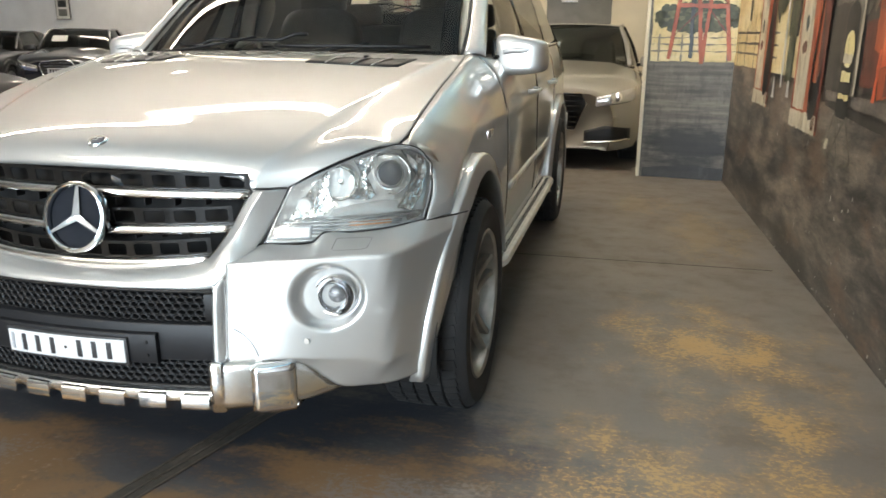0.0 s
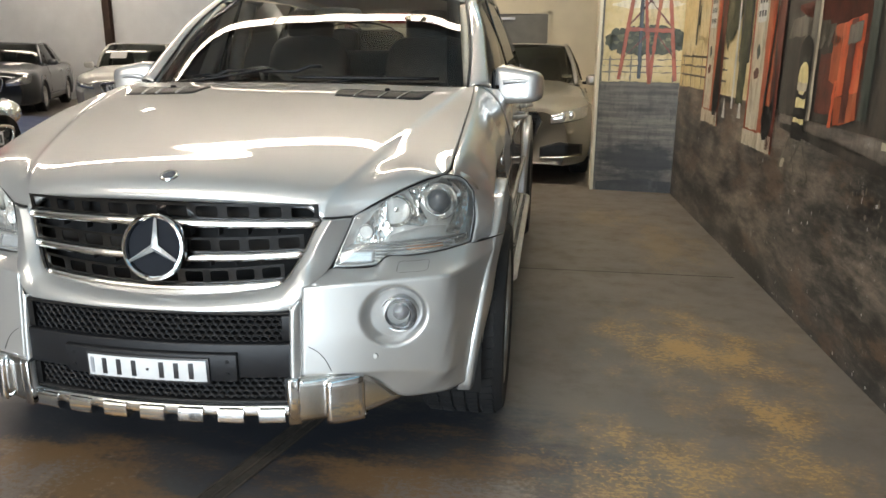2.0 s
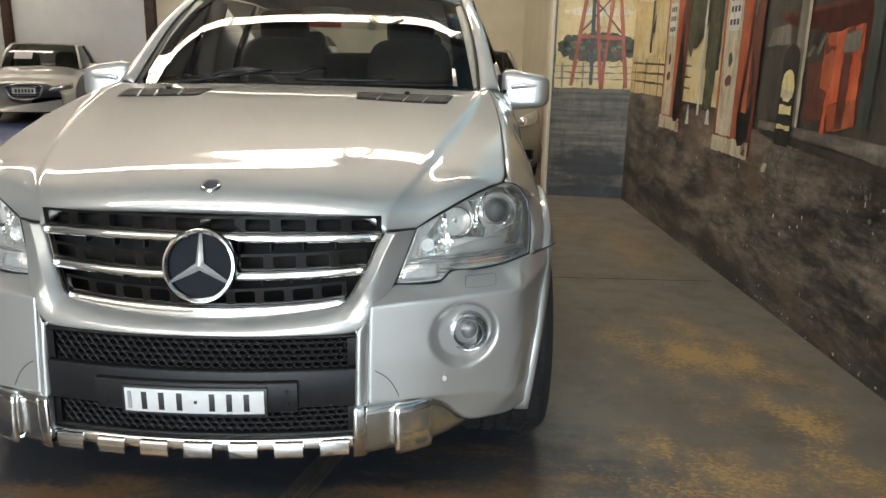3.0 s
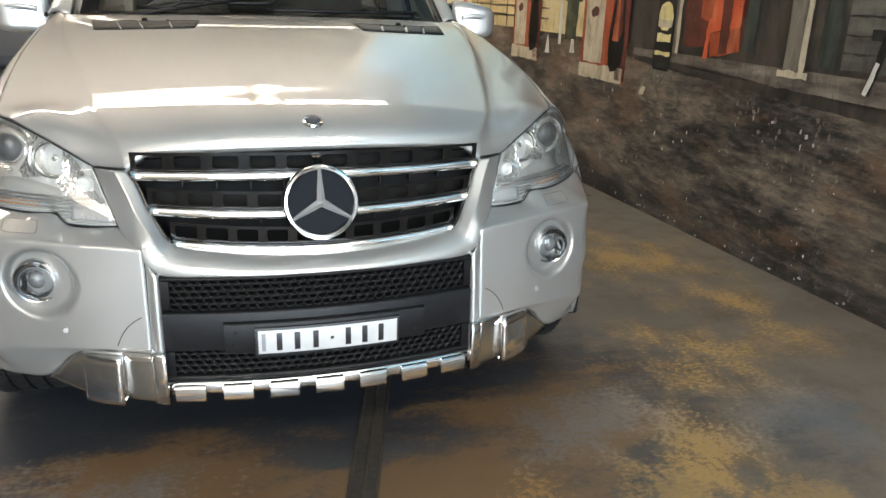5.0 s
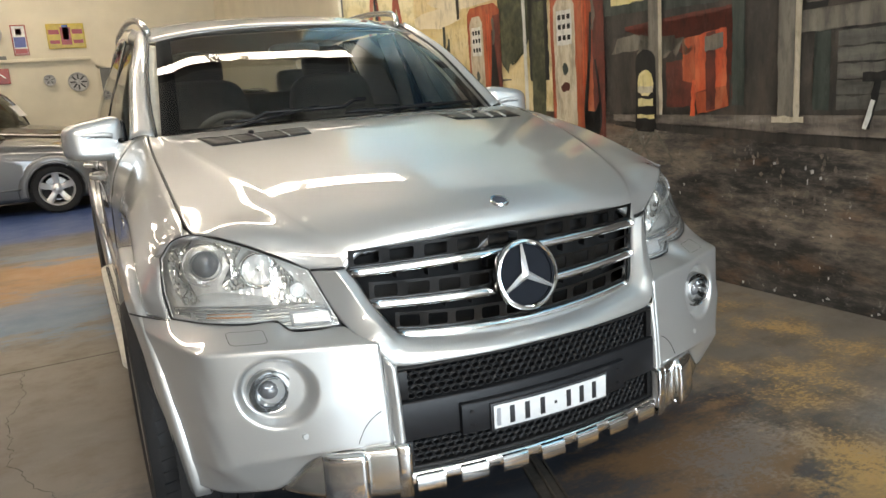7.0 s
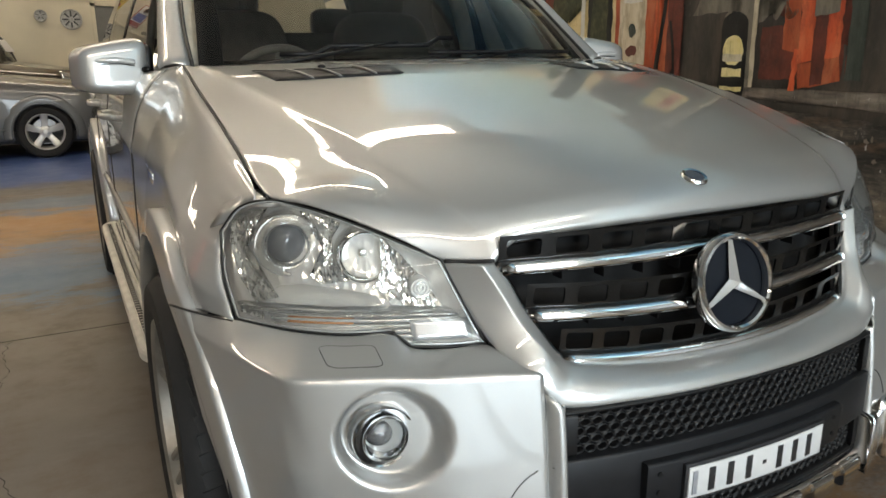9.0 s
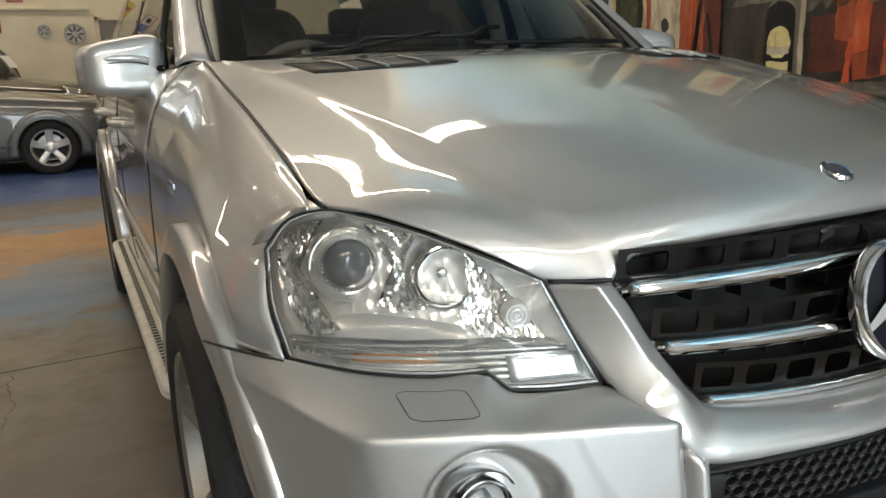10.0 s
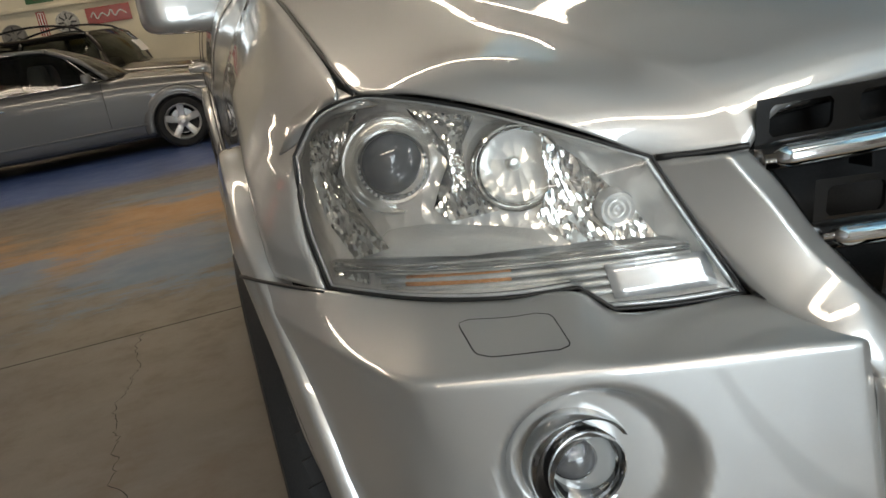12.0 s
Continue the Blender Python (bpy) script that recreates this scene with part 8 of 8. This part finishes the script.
def kiosk(x, y, turn):
    k = thing("telephone_kiosk", "red telephone kiosk with small panes and yellow sign", "telephone kiosk", at=Matrix.Translation((x, y, 0)) @ Matrix.Rotation(radians(turn), 4, "Z"))
    h = 0.46
    box("base", (-h - 0.02, -h - 0.02, 0), (h + 0.02, h + 0.02, 0.20), KIOSK_RED, k, bevel=0.01)
    for sx in (1, -1):
        for sy in (1, -1):
            box("corner_post", (sx * h - 0.055, sy * h - 0.055, 0.20), (sx * h + 0.055, sy * h + 0.055, 2.12), KIOSK_RED, k, bevel=0.012)
    box("head", (-h - 0.03, -h - 0.03, 2.10), (h + 0.03, h + 0.03, 2.34), KIOSK_RED, k, bevel=0.015)
    rounded("dome", (0, 0, 2.34), (h, h, 0.16), KIOSK_RED, k, "", 0.7, 0.4)
    for f in range(4):
        m = Matrix.Rotation(radians(90 * f), 4, "Z")
        levels = (0.20, 0.58, 0.96, 1.34, 1.72, 2.06)
        for z in levels:
            box("glazing_bar", (-h + 0.05, -h - 0.03, z), (h - 0.05, -h + 0.03, z + 0.045), KIOSK_RED, k, m=m, bevel=0.006, seg=1)
        for xx in (-0.137, 0.137):
            for z0, z1 in ((0.24, 1.35), (1.76, 2.07)):
                box("glazing_bar", (xx - 0.018, -h - 0.026, z0), (xx + 0.018, -h + 0.026, z1), KIOSK_RED, k, m=m, bevel=0.006, seg=1)
        for z0, z1 in zip(levels, levels[1:]):
            for x0, x1 in ((-h + 0.05, -0.15), (-0.122, 0.122), (0.15, h - 0.05)):
                box("pane", (x0, -h - 0.003, z0 + 0.04), (x1, -h + 0.003, z1 + 0.004), CAR_GLASS, k, m=m)
        sg = bmesh.new()
        box_bm(sg, (-0.36, -h - 0.018, 1.42), (0.36, -h - 0.006, 1.66), m, 0.003, 1)
        sign = part("sign", sg, SIGN_YELLOW, k, "yellow sign reading telephone")
        cu = bpy.data.curves.new("lettering", "FONT")
        cu.body, cu.size, cu.align_x, cu.align_y, cu.extrude = "TELEPHONE", 0.115, "CENTER", "CENTER", 0.002
        cu.materials.append(PLATE_INK)
        t = new("lettering", cu)
        t.parent = sign
        t.matrix_basis = m @ Matrix.Translation((0, -h - 0.021, 1.54)) @ Matrix.Rotation(radians(90), 4, "X")
    return k


kiosk(-5.75, 4.72, -23)


# ---------------------------------------------------------------- things hung on the far wall
WY_N = 14.5


def wall_sign(name, x0, x1, z0, z1, face, label, edge=None, bars=(), tilt=0.0, thick=0.02, wall=WY_N):
    s = thing(name, label, "sign", at=Matrix.Translation(((x0 + x1) / 2, wall, (z0 + z1) / 2)) @ Matrix.Rotation(radians(tilt), 4, "Y"))
    w, h = (x1 - x0) / 2, (z1 - z0) / 2
    box("sign_panel", (-w, -thick, -h), (w, -0.002, h), edge or face, s, bevel=0.004)
    box("sign_face", (-w + 0.02, -thick - 0.003, -h + 0.02), (w - 0.02, -thick + 0.002, h - 0.02), face, s)
    for bx0, bx1, bz0, bz1, mat in bars:
        box("mark", (-w + 2 * w * bx0, -thick - 0.006, -h + 2 * h * bz0), (-w + 2 * w * bx1, -thick - 0.002, -h + 2 * h * bz1), mat, s)
    return s


S_RED = simple("enamel_red", (0.34, 0.04, 0.028), 0.3, 0.0, 0.15, scale=12.0)
S_YEL = simple("enamel_yellow", (0.52, 0.36, 0.03), 0.3, 0.0, 0.15, scale=12.0)
S_WHITE = simple("enamel_white", (0.72, 0.71, 0.66), 0.3, 0.0, 0.08, scale=12.0)
S_BLUE = simple("enamel_blue", (0.06, 0.08, 0.26), 0.3, 0.0, 0.15, scale=12.0)
S_BLACK = simple("enamel_black", (0.015, 0.015, 0.016), 0.3)
S_GREEN = simple("enamel_green", (0.03, 0.13, 0.045), 0.3, 0.0, 0.15, scale=12.0)
wall_sign("wall_sign", -1.12, -0.48, 2.49, 2.94, S_YEL, "yellow enamel advertising sign on the wall", None, [(0.36, 0.64, 0.15, 0.85, S_RED), (0.42, 0.58, 0.35, 0.95, S_BLUE), (0.05, 0.33, 0.58, 0.76, S_RED), (0.67, 0.95, 0.58, 0.76, S_RED), (0.06, 0.32, 0.2, 0.34, S_RED), (0.68, 0.94, 0.2, 0.34, S_RED)])
wall_sign("wall_sign", -1.70, -1.45, 2.40, 2.94, S_WHITE, "narrow red, white and blue enamel sign", S_RED, [(0.1, 0.9, 0.62, 0.95, S_WHITE), (0.12, 0.88, 0.26, 0.60, S_BLUE), (0.1, 0.9, 0.05, 0.22, S_RED), (0.3, 0.7, 0.68, 0.88, S_RED)])
rs = wall_sign("wall_sign", -2.58, -1.84, 1.90, 2.18, S_RED, "red enamel sign with a pale flowing stroke", S_RED)
tube("stroke", [(-0.30, -0.026, -0.02), (-0.24, -0.026, 0.06), (-0.20, -0.026, -0.05), (-0.10, -0.026, 0.03), (-0.02, -0.026, -0.03), (0.05, -0.026, 0.07), (0.10, -0.026, -0.04), (0.20, -0.026, 0.04), (0.30, -0.026, -0.03)], 0.012, S_WHITE, rs, n=48, seg=6)
wall_sign("wall_sign", -3.06, -2.68, 1.55, 1.76, S_BLACK, "small black sign with a yellow band", None, [(0.12, 0.88, 0.32, 0.68, S_YEL)])
wall_sign("wall_sign", -3.36, -3.22, 1.58, 2.24, S_WHITE, "tall narrow red and white sign", S_RED, [(0.25, 0.42, 0.05, 0.95, S_RED), (0.58, 0.75, 0.05, 0.95, S_RED)])
wall_sign("wall_sign", -3.46, -3.02, 2.38, 2.66, S_GREEN, "green enamel sign with red centre", None, [(0.3, 0.7, 0.2, 0.8, S_RED)])
wall_sign("wall_sign", -2.16, -1.84, 2.33, 2.40, DOOR_GREY, "small grey name strip on the wall")
wall_sign("picture_frame", -14.15, -13.70, 1.71, 2.31, S_WHITE, "black picture frame on the white wall", S_BLACK, [(0.2, 0.8, 0.55, 0.85, S_BLACK), (0.2, 0.8, 0.15, 0.45, DOOR_GREY)], thick=0.04, wall=17.0)


HUB_METAL = simple("aged_hub_metal", (0.42, 0.41, 0.38), 0.5, 0.35, 0.3, scale=25.0)
HUB_SPOKE = simple("hub_spoke_dark", (0.05, 0.048, 0.045), 0.5)


def hubcap(x, z, r, dark=False, spokes=8):
    m = Matrix.Translation((x, WY_N - 0.03, z)) @ Matrix.Rotation(radians(-90), 4, "Z")
    h = thing("hubcap", "old spoked wheel trim hung on the wall", "hubcap", "wall hubcaps", at=m)
    lathe("dish", [(0.0, 0.03), (r * 0.22, 0.03), (r * 0.28, 0.012), (r * 0.78, 0.008), (r * 0.84, 0.03), (r * 0.96, 0.034), (r, 0.0), (r, -0.02)], HUB_METAL if not dark else simple("dull_metal", (0.2, 0.19, 0.17), 0.45, 0.4), h, "dished metal trim", 40)
    for i in range(spokes):
        box("spoke", (0.010, -r * 0.075, r * 0.27), (0.022, r * 0.075, r * 0.80), HUB_SPOKE, h, m=Matrix.Rotation(2 * math.pi * i / spokes, 4, "X"), bevel=0.003, seg=1)


hubcap(-0.72, 1.87, 0.18)
hubcap(-1.20, 1.93, 0.105, False, 5)
hubcap(-2.04, 2.80, 0.20, False, 5)
hubcap(-2.90, 2.00, 0.19)
hubcap(-3.78, 1.90, 0.20, True, 6)
hubcap(-2.60, 2.62, 0.15, False, 5)
